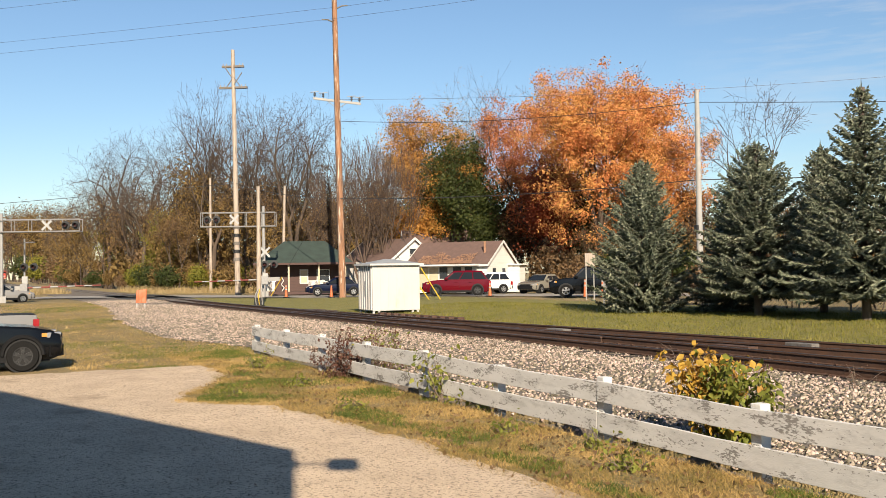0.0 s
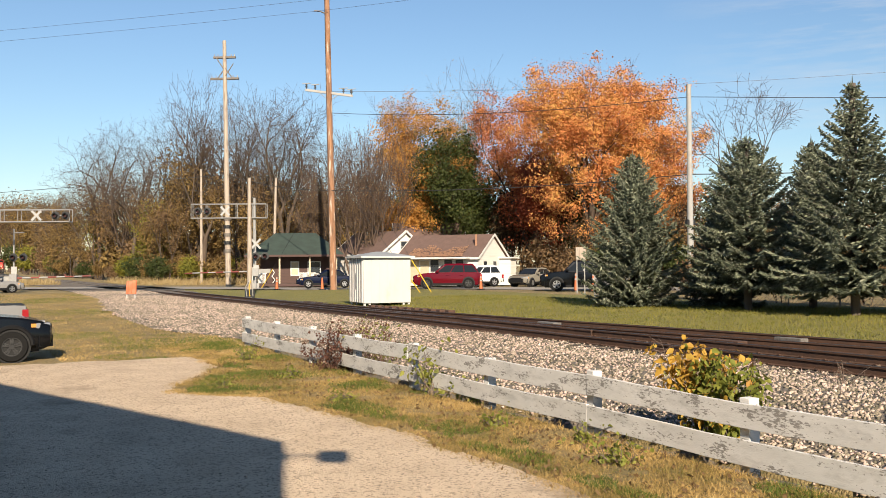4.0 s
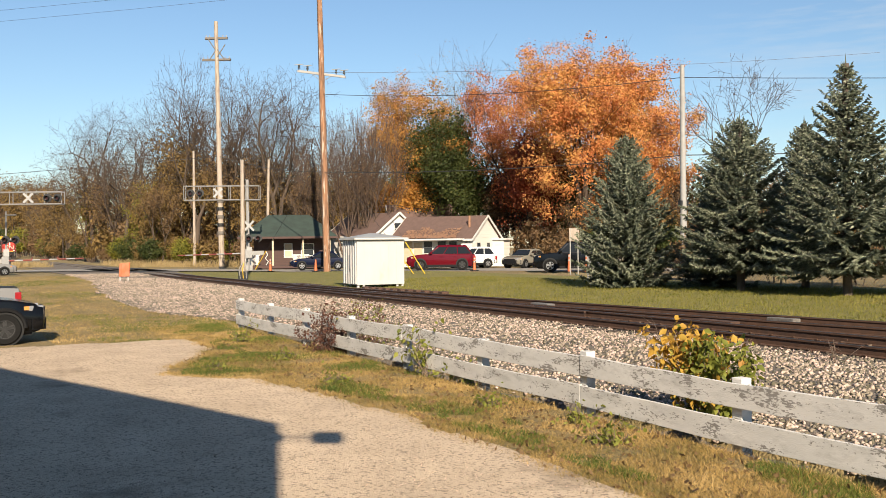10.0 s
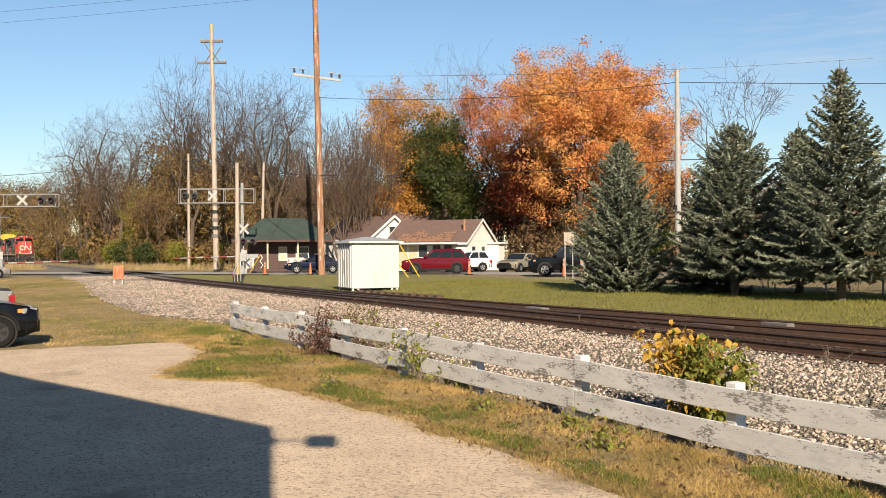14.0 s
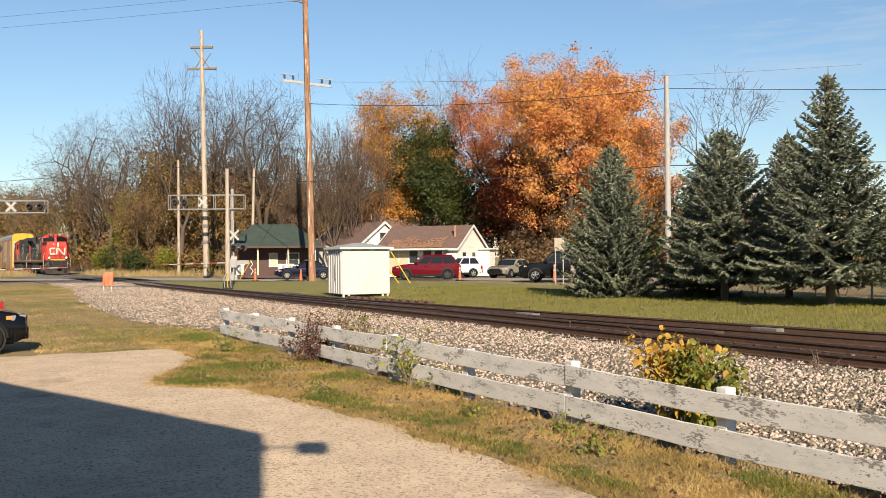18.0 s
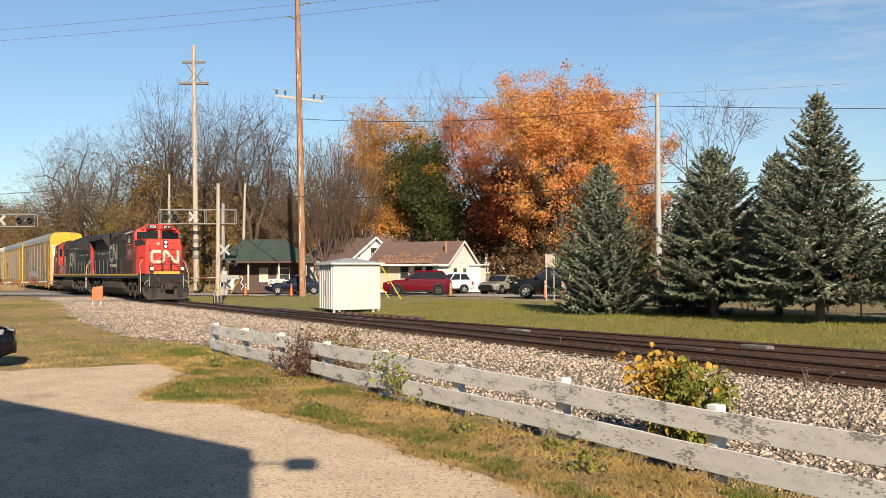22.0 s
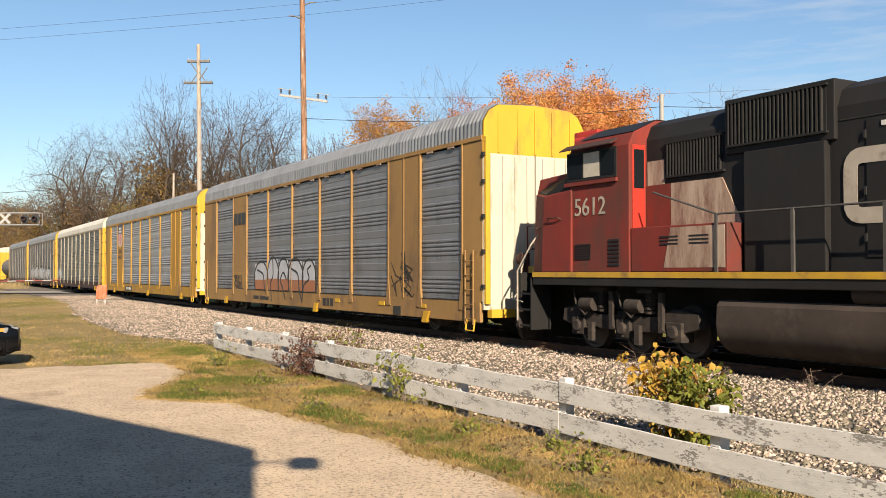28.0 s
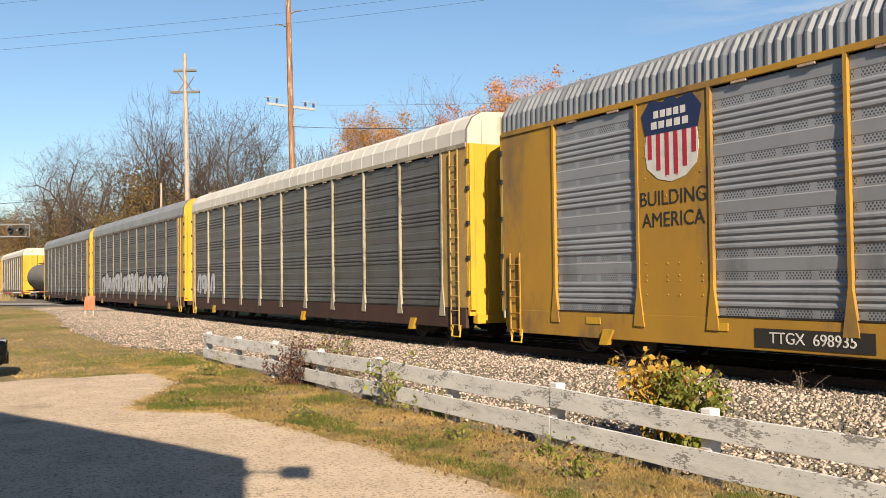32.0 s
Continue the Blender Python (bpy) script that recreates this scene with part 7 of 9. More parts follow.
def loco(number, lead):
    """A wide-nosed six-axle diesel; its nose is at y = 0 and its hood runs to y = 22."""
    ob = thing("locomotive", Matrix(), "red and black six-axle diesel locomotive with wide nose, dusty running gear" if lead else "weathered black locomotive with faded red cab and primer patches, coupled backwards", "locomotive", "locomotives")
    # the lead's sides take the red with their dimmer light in it
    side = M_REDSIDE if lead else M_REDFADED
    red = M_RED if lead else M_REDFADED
    rear = 5.08 if lead else 4.5
    dy = 0.33 if lead else -0.33
    deck = Mesh().box(-1.53, 1.53, 1.1, 21.75, 1.42, 1.70)
    deck.box(-1.02, 1.02, 0.02, 1.1, 1.5, 1.70)
    deck.box(-0.6, 0.6, 0.35, 21.9, 0.85, 1.42)
    part("underframe", deck, M_BLACK, ob, bevel=0.015)
    for s in (-1, 1):
        part("sill_stripe", Mesh().box(s * 1.54 - 0.012, s * 1.54 + 0.012, 1.1, 21.7, 1.60, 1.715), M_STRIPE, ob, "yellow edge of the walkway")
    # nose and cab
    nose = Mesh()
    low = [(-1.56, 2.6), (-1.56, 1.50), (-1.16, 0.60), (1.16, 0.60), (1.56, 1.50), (1.56, 2.6)]
    top = [(-1.54, 2.6), (-1.54, 1.56), (-1.14, 0.68), (1.14, 0.68), (1.54, 1.56), (1.54, 2.6)]
    zs = [3.56, 3.46, 3.60, 3.60, 3.46, 3.56]
    nose.loft([[(x, y, 1.71) for x, y in low], [(x, y, z) for (x, y), z in zip(top, zs)]])
    part("nose", nose, red, ob, "bright red nose" if lead else "", bevel=0.03)
    crown = Mesh().loft([[(-1.14, 0.67, 3.45), (1.14, 0.67, 3.45), (1.14, 2.3, 3.45), (-1.14, 2.3, 3.45)], [(-1.05, 0.72, 3.96), (1.05, 0.72, 3.96), (1.12, 2.2, 4.02), (-1.12, 2.2, 4.02)]])
    part("nose_crown", crown, red, ob, bevel=0.03)
    for s in (-1, 1):
        m = Mesh().add([(s * 1.13, 0.82, 3.66), (s * 1.49, 1.62, 3.53), (s * 1.47, 2.46, 3.90), (s * 1.13, 2.2, 3.99), (s * 1.13, 0.82, 3.3), (s * 1.49, 1.62, 3.3), (s * 1.47, 2.46, 3.3), (s * 1.13, 2.2, 3.3)],
                       [(3, 2, 1, 0), (4, 5, 6, 7), (0, 1, 5, 4), (1, 2, 6, 5), (2, 3, 7, 6), (3, 0, 4, 7)])
        part("glare_panel", m, M_BLACK, ob, "dull black anti-glare panel")
    sec = lambda y, dz=0.0, n=0.0: [(-1.5 + n, y, 1.71), (-1.5 + n, y, 4.35 + dz), (-1.36 + n, y, 4.62 + dz), (-0.75, y, 4.90 + dz), (0.75, y, 4.90 + dz), (1.36 - n, y, 4.62 + dz), (1.5 - n, y, 4.35 + dz), (1.5 - n, y, 1.71)]
    cab = Mesh().loft([sec(2.55), sec(rear)])
    cabo = part("cab", cab, side, ob, "grimy red cab, darkened for the raking sun" if lead else "faded red cab", bevel=0.02)
    vee = lambda w, yo, yc, z: [(-w, yo, z), (0.0, yc, z), (w, yo, z), (w, 2.72, z), (-w, 2.72, z)]
    front = Mesh().loft([vee(1.48, 2.50, 1.85, 3.4), vee(1.48, 2.42, 1.72, 4.0), vee(1.47, 2.48, 1.80, 4.40), vee(1.34, 2.50, 1.86, 4.64), vee(0.74, 2.45, 2.0, 4.92)])
    part("cab_front", front, red, ob, bevel=0.015)
    for s in (-1, 1):
        frame_m, pane = Mesh(), Mesh()
        q = [(s * 0.14, 1.772, 4.04), (s * 1.36, 2.35, 4.02), (s * 1.33, 2.425, 4.44), (s * 0.14, 1.872, 4.52)]
        pane.add([(x, y - 0.012, z) for x, y, z in q] + [(x, y + 0.03, z) for x, y, z in q], [(3, 2, 1, 0), (4, 5, 6, 7), (0, 1, 5, 4), (1, 2, 6, 5), (2, 3, 7, 6), (3, 0, 4, 7)])
        w = part("windshield", pane, M_CABGLASS, ob, "dark windshield pane")
        frame_m.line([(x, y - 0.012, z) for x, y, z in q + q[:1]], 0.022, 6)
        part("gasket", frame_m, M_BLACK, w)
        wip = Mesh().line([(s * 0.5, 2.02, 4.62), (s * 0.72, 2.02, 4.2)], 0.014, 5)
        part("wiper", wip, M_DARK, w)
        # side windows
        sw = Mesh().box(s * 1.505 - 0.012, s * 1.505 + 0.012, 2.75 + dy, 4.45 + dy, 3.72, 4.36)
        wf = part("side_window", sw, M_DARK, ob, "sliding cab window with dark frame")
        # the middle pane is coloured cream for the daylight showing through the cab
        for a, b in ((2.82, 3.3), (3.36, 3.9), (3.96, 4.4)):
            part("pane", Mesh().box(s * 1.52 - 0.006, s * 1.52 + 0.006, a + dy, b + dy, 3.78, 4.31), M_CABGLASS if a != 3.36 else M_CREAM, wf)
        part("rain_gutter", Mesh().slab((s * 1.60, 3.6 + dy, 4.46), (s * 0.11, 0, -0.06), (0, 0.88, 0), (0, 0, 0.012)), M_WHITEP if lead else M_BROWN, ob, "sun visor over the cab window")
        part("arm_rest", Mesh().box(s * 1.53 - 0.03, s * 1.53 + 0.03, 2.7 + dy, 4.48 + dy, 3.62, 3.70), red, ob)
        # grab irons and doors on the nose side
        m = Mesh().line([(s * 1.54, 1.75, 2.9), (s * 1.62, 1.8, 2.95), (s * 1.62, 2.2, 2.95), (s * 1.54, 2.25, 2.9)], 0.015, 5)
        part("grab_iron", m, M_BROWN, ob)
        part("hinge", Mesh().box(s * 0.90 - 0.03, s * 0.90 + 0.03, 0.6, 0.7, 3.2, 3.32).box(s * 0.90 - 0.03, s * 0.90 + 0.03, 0.57, 0.66, 2.2, 2.32), M_BROWN, ob)
    for x0, x1, z in ((-1.46, -1.22, 2.75), (1.22, 1.46, 2.75), (-0.1, 0.3, 2.3), (0.35, 0.75, 3.3), (-0.1, 0.3, 2.0), (0.4, 0.8, 2.95), (0.3, 0.6, 3.7)):
        yv = lambda x: 0.60 + max(0, abs(x) - 1.16) * 2.2
        part("nose_grab", Mesh().line([(x0, yv(x0) + 0.05, z), (x0, yv(x0), z), (x1, yv(x1), z), (x1, yv(x1) + 0.05, z)], 0.014, 5), M_MAROON, ob)
    part("nose_door_seam", Mesh().line([(-0.84, 0.60, 1.8), (-0.84, 0.633, 2.6), (-0.84, 0.672, 3.5), (0.30, 0.672, 3.5), (0.30, 0.60, 1.8)], 0.01, 4), M_BROWN, ob)
    part("cab_roof", Mesh().loft([[(x * 1.01, y, z + 0.012) for x, _, z in [(-1.36, 0, 4.62), (-0.75, 0, 4.90), (0.75, 0, 4.90), (1.36, 0, 4.62)]] for y in (2.75, rear + 0.01)], closed=False, cap=False), M_BLACK if not lead else M_BROWN, ob, "dark cab roof")
    # number boards and headlights
    nb = Mesh().loft([[(-0.84, 1.95, z), (-0.84, 1.80, z), (0.84, 1.80, z), (0.84, 1.95, z), (0.8, 2.6, z), (-0.8, 2.6, z)] for z in (4.63, 4.97)])
    nbo = part("number_board", nb, M_RED, ob, bevel=0.03)
    for s in (-1, 1):
        part("board_face", Mesh().slab((s * 0.47, 1.79, 4.80), (0.30, 0, 0), (0, 0.012, 0), (0, 0, 0.12)), M_DARK, nbo, bevel=0.01)
        lettering(number, 0.21, M_NUM, nbo, pose(s * 0.47, 1.772, 4.80, 90, 0, 0))
        part("horn_lamp", Mesh().tube((s * 1.02, 2.45, 4.70), (s * 1.02, 2.17, 4.70), 0.085, 0.10, 12), M_RED, ob)
        dl = part("ditch_light", Mesh().tube((s * 0.95, -0.10, 2.04), (s * 0.95, -0.30, 2.04), 0.12, 0.14, 14).box(s * 0.95 - 0.12, s * 0.95 + 0.12, -0.14, -0.05, 1.72, 2.2), M_BROWN, ob)
        part("lens", Mesh().tube((s * 0.95, -0.295, 2.04), (s * 0.95, -0.312, 2.04), 0.11, 0.10, 14), M_LAMP if lead else M_NUM, dl, "lit lamp lens")
    hl = part("headlight", Mesh().slab((0.12, 0.69, 3.62), (0.15, 0, 0), (0, 0.04, 0.004), (0, 0, 0.27)), M_BLACK, ob, bevel=0.03)
    for z in (3.53, 3.79):
        part("lens", Mesh().tube((0.12, 0.66, z - 0.04), (0.12, 0.635, z - 0.04), 0.095, 0.09, 14), M_LAMP if lead else M_NUM, hl, "lit headlight lens")
    part("crest", Mesh().tube((-0.36, 0.72, 3.66), (-0.36, 0.668, 3.66), 0.10, n=14), M_WHITEP, ob)
    # emblem bands on the nose and on the hood
    bent = lambda u, w, o: ((u - 1.42) * 0.60, 0.622 - o + w * 0.0295, 2.38 + w * 0.70)
    part("emblem", bent_mark(bent), M_WHITEB, ob, "white bent-band emblem shape")
    # hood
    hw = 1.02
    if lead:
        hood = Mesh().loft([[(-hw, y, 1.71), (-hw, y, 4.12), (-hw + 0.2, y, 4.36), (hw - 0.2, y, 4.36), (hw, y, 4.12), (hw, y, 1.71)] for y in (rear - 0.02, 20.42)])
    else:
        hood = Mesh().loft([[(-hw, y, 1.71), (-hw, y, 4.44), (-hw + 0.12, y, 4.74), (-hw + 0.4, y, 4.88), (hw - 0.4, y, 4.88), (hw - 0.12, y, 4.74), (hw, y, 4.44), (hw, y, 1.71)] for y in (rear - 0.02, 20.42)])
    part("long_hood", hood, M_BLACK, ob, bevel=0.02)
    # bright red at both; on the faded loco it puts sunlight into the colour
    part("hood_end", Mesh().loft([[(-hw - 0.01, y, 1.71), (-hw - 0.01, y, 4.2), (-hw + 0.2, y, 4.5), (hw - 0.2, y, 4.5), (hw + 0.01, y, 4.2), (hw + 0.01, y, 1.71)] for y in (20.42, 21.25)]), M_RED, ob, "red rear end of the hood", bevel=0.02)
    if lead:
        top_box = Mesh().loft([[(-1.06, y, 3.4), (-1.06, y, 4.62), (-0.86, y, 4.84), (0.86, y, 4.84), (1.06, y, 4.62), (1.06, y, 3.4)] for y in (rear, 10.2)])
        part("brake_hatch", top_box, M_BLACK, ob, bevel=0.02)
        part("roof_ramp", Mesh().prism([(10.2, 4.3), (10.2, 4.62), (13.8, 4.5), (13.8, 4.3)], "x", -0.75, 0.75), M_BLACK, ob)
    else:
        part("brake_hatch", Mesh().box(-1.1, 1.1, 6.75, 9.15, 3.9, 4.92), M_BLACK, ob, bevel=0.02)
        part("blower_casing", Mesh().box(-1.16, 1.16, 7.25, 9.0, 1.72, 3.9), M_BLACK, ob, bevel=0.02)
        part("radiator_casing", Mesh().box(-1.13, 1.13, 15.1, 20.3, 3.55, 4.94), M_BLACK, ob, bevel=0.04)
        part("roof_hatch", Mesh().box(-0.8, 0.8, 10.2, 11.6, 4.86, 4.97), M_BLACK, ob, bevel=0.03)
        # doors brighter than the faded cab: the sunlight is in their red
        part("cab_door", Mesh().box(-1.42, -1.08, rear, rear + 0.025, 2.0, 4.35).box(1.08, 1.42, rear, rear + 0.025, 2.0, 4.35), M_RED, ob, "rear cab doors, red brightened for the sun on them", bevel=0.008)
        part("door_window", Mesh().box(-1.38, -1.12, rear + 0.02, rear + 0.04, 3.45, 4.25).box(1.12, 1.38, rear + 0.02, rear + 0.04, 3.45, 4.25), M_CABGLASS, ob, bevel=0.05)
    for s in (-1, 1):
        grilles = ((1.06, 7.14, 8.61, 4.1, 4.72, 19),) if lead else ((1.10, 6.86, 9.0, 4.06, 4.82, 24), (1.02, 5.15, 6.65, 3.65, 4.3, 18), (1.13, 15.25, 20.0, 3.80, 4.82, 50))
        for gx, ya, yb, za, zb, fins in grilles:
            go = part("brake_grille" if ya < 10 else "radiator_grille", Mesh().box(s * gx - 0.012, s * gx + 0.012, ya, yb, za, zb), M_DARK, ob)
            w = (yb - ya) / fins
            for k in range(fins):
                part("fin", Mesh().box(s * (gx + 0.03) - 0.03, s * (gx + 0.03) + 0.03, ya + k * w, ya + (k + 0.35) * w, za, zb), M_GRILLE, go)
            part("grille_frame", Mesh().box(s * (gx + 0.03) - 0.035, s * (gx + 0.03) + 0.035, ya - 0.04, yb + 0.04, zb, zb + 0.04).box(s * (gx + 0.03) - 0.035, s * (gx + 0.03) + 0.035, ya - 0.04, yb + 0.04, za - 0.04, za), M_BLACK, go)
        if lead:
            # flared radiator over an intake whose deep shade is a black plate
            fl = Mesh().prism([(s * 0.9, 4.84), (s * 1.22, 4.82), (s * 1.5, 4.60), (s * 1.5, 4.36), (s * 1.02, 4.30), (s * 0.9, 4.30)], "y", 13.9, 20.3)
            part("radiator_flare", fl, M_BLACK, ob, bevel=0.015)
            for ya, yb in ((13.84, 13.92), (20.22, 20.3)):
                part("intake_cheek", Mesh().prism([(s * 1.02, 4.8), (s * 1.22, 4.8), (s * 1.5, 4.60), (s * 1.5, 4.36), (s * 1.02, 3.5)], "y", ya, yb), M_GRILLE, ob)
            part("intake", Mesh().box(s * 1.03 - 0.015, s * 1.03 + 0.015, 13.92, 20.22, 3.5, 4.32), M_DARK, ob, "radiator intake, its shade as a deep black plate")
            part("radiator_roof", Mesh().box(s * 0.5 - 0.5, s * 0.5 + 0.5, 13.9, 20.3, 4.34, 4.85), M_BLACK, ob)
        # hood doors, latches and louvres
        for k in range(17):
            y = 7.4 + k * 0.76
            if (lead or y > 9.1) and y < 19.6 - (1.0 if lead else 0):
                top = (3.42 if y > 13.2 else 4.02) if lead else (3.48 if y > 14.2 else 4.16)
                door = part("hood_door", Mesh().box(s * (hw + 0.008) - 0.012, s * (hw + 0.008) + 0.012, y + 0.012, y + 0.748, 1.95, top), M_BLACK, ob, bevel=0.006)
                for z in (2.2, 2.95, top - 0.3):
                    part("hinge", Mesh().box(s * (hw + 0.03) - 0.012, s * (hw + 0.03) + 0.012, y - 0.02, y + 0.02, z, z + 0.13), M_GRILLE, door)
                part("latch", Mesh().box(s * (hw + 0.028) - 0.012, s * (hw + 0.028) + 0.012, y + 0.30, y + 0.38, top - 0.14, top - 0.06), M_NUM if k % 3 != 1 else M_GRILLE, door)
        lz = Mesh().box(s * (hw + 0.02) - 0.03, s * (hw + 0.02) + 0.03, 18.92, 20.36, 2.05, 3.35)
        lo = part("louvre_panel", lz, M_DARK, ob)
        for k in range(8):
            part("louvre", Mesh().slab((s * (hw + 0.07), 19.64, 2.14 + k * 0.16), (s * 0.04, 0, -0.04), (0, 0.68, 0), (0, 0, 0.012)), M_GRILLE, lo)
        part("roof_seam", Mesh().box(s * (hw + 0.004) - 0.008, s * (hw + 0.004) + 0.008, 9.2 if not lead else 10.3, 13.8, 4.2 if not lead else 4.06, 4.225 if not lead else 4.085), M_GRILLE, ob)
        for k in range(4):
            part("grab_step", Mesh().line([(s * (hw + 0.01), 20.6, 2.5 + 0.42 * k), (s * (hw + 0.08), 20.62, 2.5 + 0.42 * k), (s * (hw + 0.08), 21.05, 2.5 + 0.42 * k), (s * (hw + 0.01), 21.07, 2.5 + 0.42 * k)], 0.016, 5), M_MAROON, ob)
        cabinet = Mesh().box(s * 1.28 - 0.2, s * 1.28 + 0.2, rear + 0.03, 7.15, 1.72, 2.62)
        co = part("battery_box", cabinet, M_BROWN if lead else M_REDFADED, ob, bevel=0.02)
        for a, b in ((5.4, 5.9), (6.2, 6.7)):
            for k in range(3):
                part("louvre", Mesh().box(s * 1.485 - 0.01, s * 1.485 + 0.01, a, b, 2.25 + 0.07 * k, 2.28 + 0.07 * k), M_DARK, co)
        if lead:
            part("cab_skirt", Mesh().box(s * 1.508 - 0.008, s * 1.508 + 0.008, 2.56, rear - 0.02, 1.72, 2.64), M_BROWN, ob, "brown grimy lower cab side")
            # plate over the nose side, its red darkened by grime and raking sun
            part("nose_side", Mesh().loft([[(s * 1.57, 1.52, 1.72), (s * 1.57, 2.58, 1.72), (s * 1.5, 2.58, 1.72), (s * 1.5, 1.62, 1.72)], [(s * 1.55, 1.58, 3.46), (s * 1.55, 2.58, 3.54), (s * 1.5, 2.58, 3.54), (s * 1.5, 1.68, 3.46)]]), M_REDSIDE, ob, "grimy red side of the nose, darkened for the raking sun")
            part("locker_door", Mesh().line([(s * 1.52, 4.7, 2.62), (s * 1.52, 3.1, 2.62), (s * 1.525, 2.6, 1.85)], 0.014, 5).line([(s * 1.575, 2.5, 1.8), (s * 1.56, 2.5, 3.45)], 0.012, 5), M_BROWN, ob)
            part("warning_sticker", Mesh().box(s * 1.56 - 0.008, s * 1.56 + 0.008, 1.95, 2.15, 3.2, 3.3), M_PRIMER, ob)
        else:
            part("primer_patch", Mesh().prism([(5.25, 2.62), (7.1, 2.62), (6.62, 3.5), (5.25, 3.5)], "x", min(s * 1.02, s * 1.05), max(s * 1.02, s * 1.05)), M_PRIMER, ob, "flaking tan primer patch")
            part("primer_patch", Mesh().prism([(5.5, 1.8), (7.1, 1.8), (7.1, 2.58), (5.7, 2.58)], "x", min(s * 1.478, s * 1.488), max(s * 1.478, s * 1.488)), M_PRIMER, ob, "flaking tan primer patch")
            part("red_patch", Mesh().box(min(s * 1.02, s * 1.045), max(s * 1.02, s * 1.045), rear, 5.25, 2.3, 3.5), M_REDFADED, ob, "faded red paint of the hood corner")
            part("white_patch", Mesh().box(min(s * 1.02, s * 1.04), max(s * 1.02, s * 1.04), rear + 0.05, 5.05, 3.5, 4.0), M_PRIMER, ob)
            for k in range(7):
                part("cab_louvre", Mesh().box(s * 1.51 - 0.012, s * 1.51 + 0.012, 2.7, 3.25, 2.0 + k * 0.05, 2.025 + k * 0.05), M_DARK, ob)
                part("cab_louvre", Mesh().box(s * 1.51 - 0.012, s * 1.51 + 0.012, 3.85, 4.2, 1.85 + k * 0.085, 1.895 + k * 0.085), M_DARK, ob)
        # emblem, number
        mark = (lambda s: (lambda u, w, o: (s * (hw + 0.022 + o), (13.79 - u) if s < 0 else (9.26 + u), 2.62 + w if lead else 2.48 + w)))(s)
        part("emblem", bent_mark(mark), M_WHITEP, ob, "white bent-band emblem shape")
        if lead:
            bars = Mesh()
            for k in range(9):
                bars.box(min(s * (hw + 0.02), s * (hw + 0.032)), max(s * (hw + 0.02), s * (hw + 0.032)), 10.75 + k * 0.33, 10.95 + k * 0.33, 2.25, 2.45)
            part("lettering_bar", bars, M_WHITEP, ob, "small white lettering bars")
        lettering(number, 0.55, M_NUMDULL if lead else M_WHITEP, ob, pose(s * 1.512, 3.55 + dy, 3.12, 90, 0, 90 * s), label="white road number")
        # handrail with posts
        hr = Mesh()
        pts = [(s * 1.48, 5.2, 3.3 if not lead else 2.9), (s * 1.48, 6.9, 2.78), (s * 1.48, 20.9, 2.78)]
        rail_line(hr, pts, 0.02)
        part("handrail", hr, M_RAILPAINT, ob)
        for k in range(9):
            y = 6.9 + k * 1.72
            part("rail_post", Mesh().box(s * 1.49 - 0.022, s * 1.49 + 0.022, y - 0.03, y + 0.03, 1.45, 2.80), M_RAILPAINT, ob)
        # reservoirs and tank
        for a, b in (((6.9, 10.7), (11.2, 14.7)) if lead else ((9.7, 13.6),)):
            part("air_reservoir", Mesh().tube((s * 1.27, a, 1.38), (s * 1.27, b, 1.38), 0.19, n=16), M_TANKST, ob, smooth=40)
        # corner steps
        for yy, d in ((0.55, 1), (21.75, -1)):
            st = Mesh()
            for z in (0.42, 0.80, 1.18):
                st.box(s * 1.28 - 0.24, s * 1.28 + 0.24, yy - 0.02, yy + d * 0.42, z, z + 0.04)
            st.box(s * 1.03 - 0.02, s * 1.03 + 0.02, yy - 0.1, yy + 0.55 * d, 0.35, 1.6)
            st.box(s * 1.28 - 0.25, s * 1.28 + 0.25, yy + d * 0.44, yy + d * 0.48, 0.35, 1.6)
            part("step", st, M_BLACK, ob)
            gr = Mesh()
            gr.line([(s * 1.52, yy - 0.12 * d, 0.55), (s * 1.52, yy - 0.12 * d, 1.75), (s * 1.46, yy + 0.35 * d, 2.35), (s * 1.15, yy + 0.5 * d, 2.85)], 0.022, 6)
            gr.line([(s * 1.08, yy - 0.6 * d, 0.75), (s * 1.08, yy - 0.66 * d, 0.85), (s * 1.08, yy - 0.6 * d, 1.8), (s * 0.95, yy - 0.55 * d, 2.2), (s * 0.3, yy - 0.5 * d, 2.82), (s * 0.08, yy - 0.5 * d, 2.82)], 0.022, 6)
            part("grab_rail", gr, M_WHITEP, ob, "pale bent grab rail")
            part("front_rail", Mesh().line([(s * 0.22, yy - 0.62 * d, 1.72), (s * 0.22, yy - 0.62 * d, 2.86), (s * 0.9, yy - 0.6 * d, 2.86), (s * 0.9, yy - 0.6 * d, 1.72)], 0.024, 6).line([(s * 0.22, yy - 0.62 * d, 2.3), (s * 0.9, yy - 0.6 * d, 2.3)], 0.018, 5), M_MAROON, ob, "maroon end platform railing")
            part("front_post", Mesh().tube((s * 0.3, yy - 0.5 * d, 1.7), (s * 0.3, yy - 0.5 * d, 2.82), 0.02, n=6), M_BROWN, ob)
    if lead:
        tank = Mesh()
        prof = [(-1.42, 1.16), (-1.46, 0.75), (-1.22, 0.40), (-0.8, 0.2), (0.8, 0.2), (1.22, 0.40), (1.46, 0.75), (1.42, 1.16)]
        tank.loft([[(x, y, z) for x, z in prof] for y in (6.95, 14.55)])
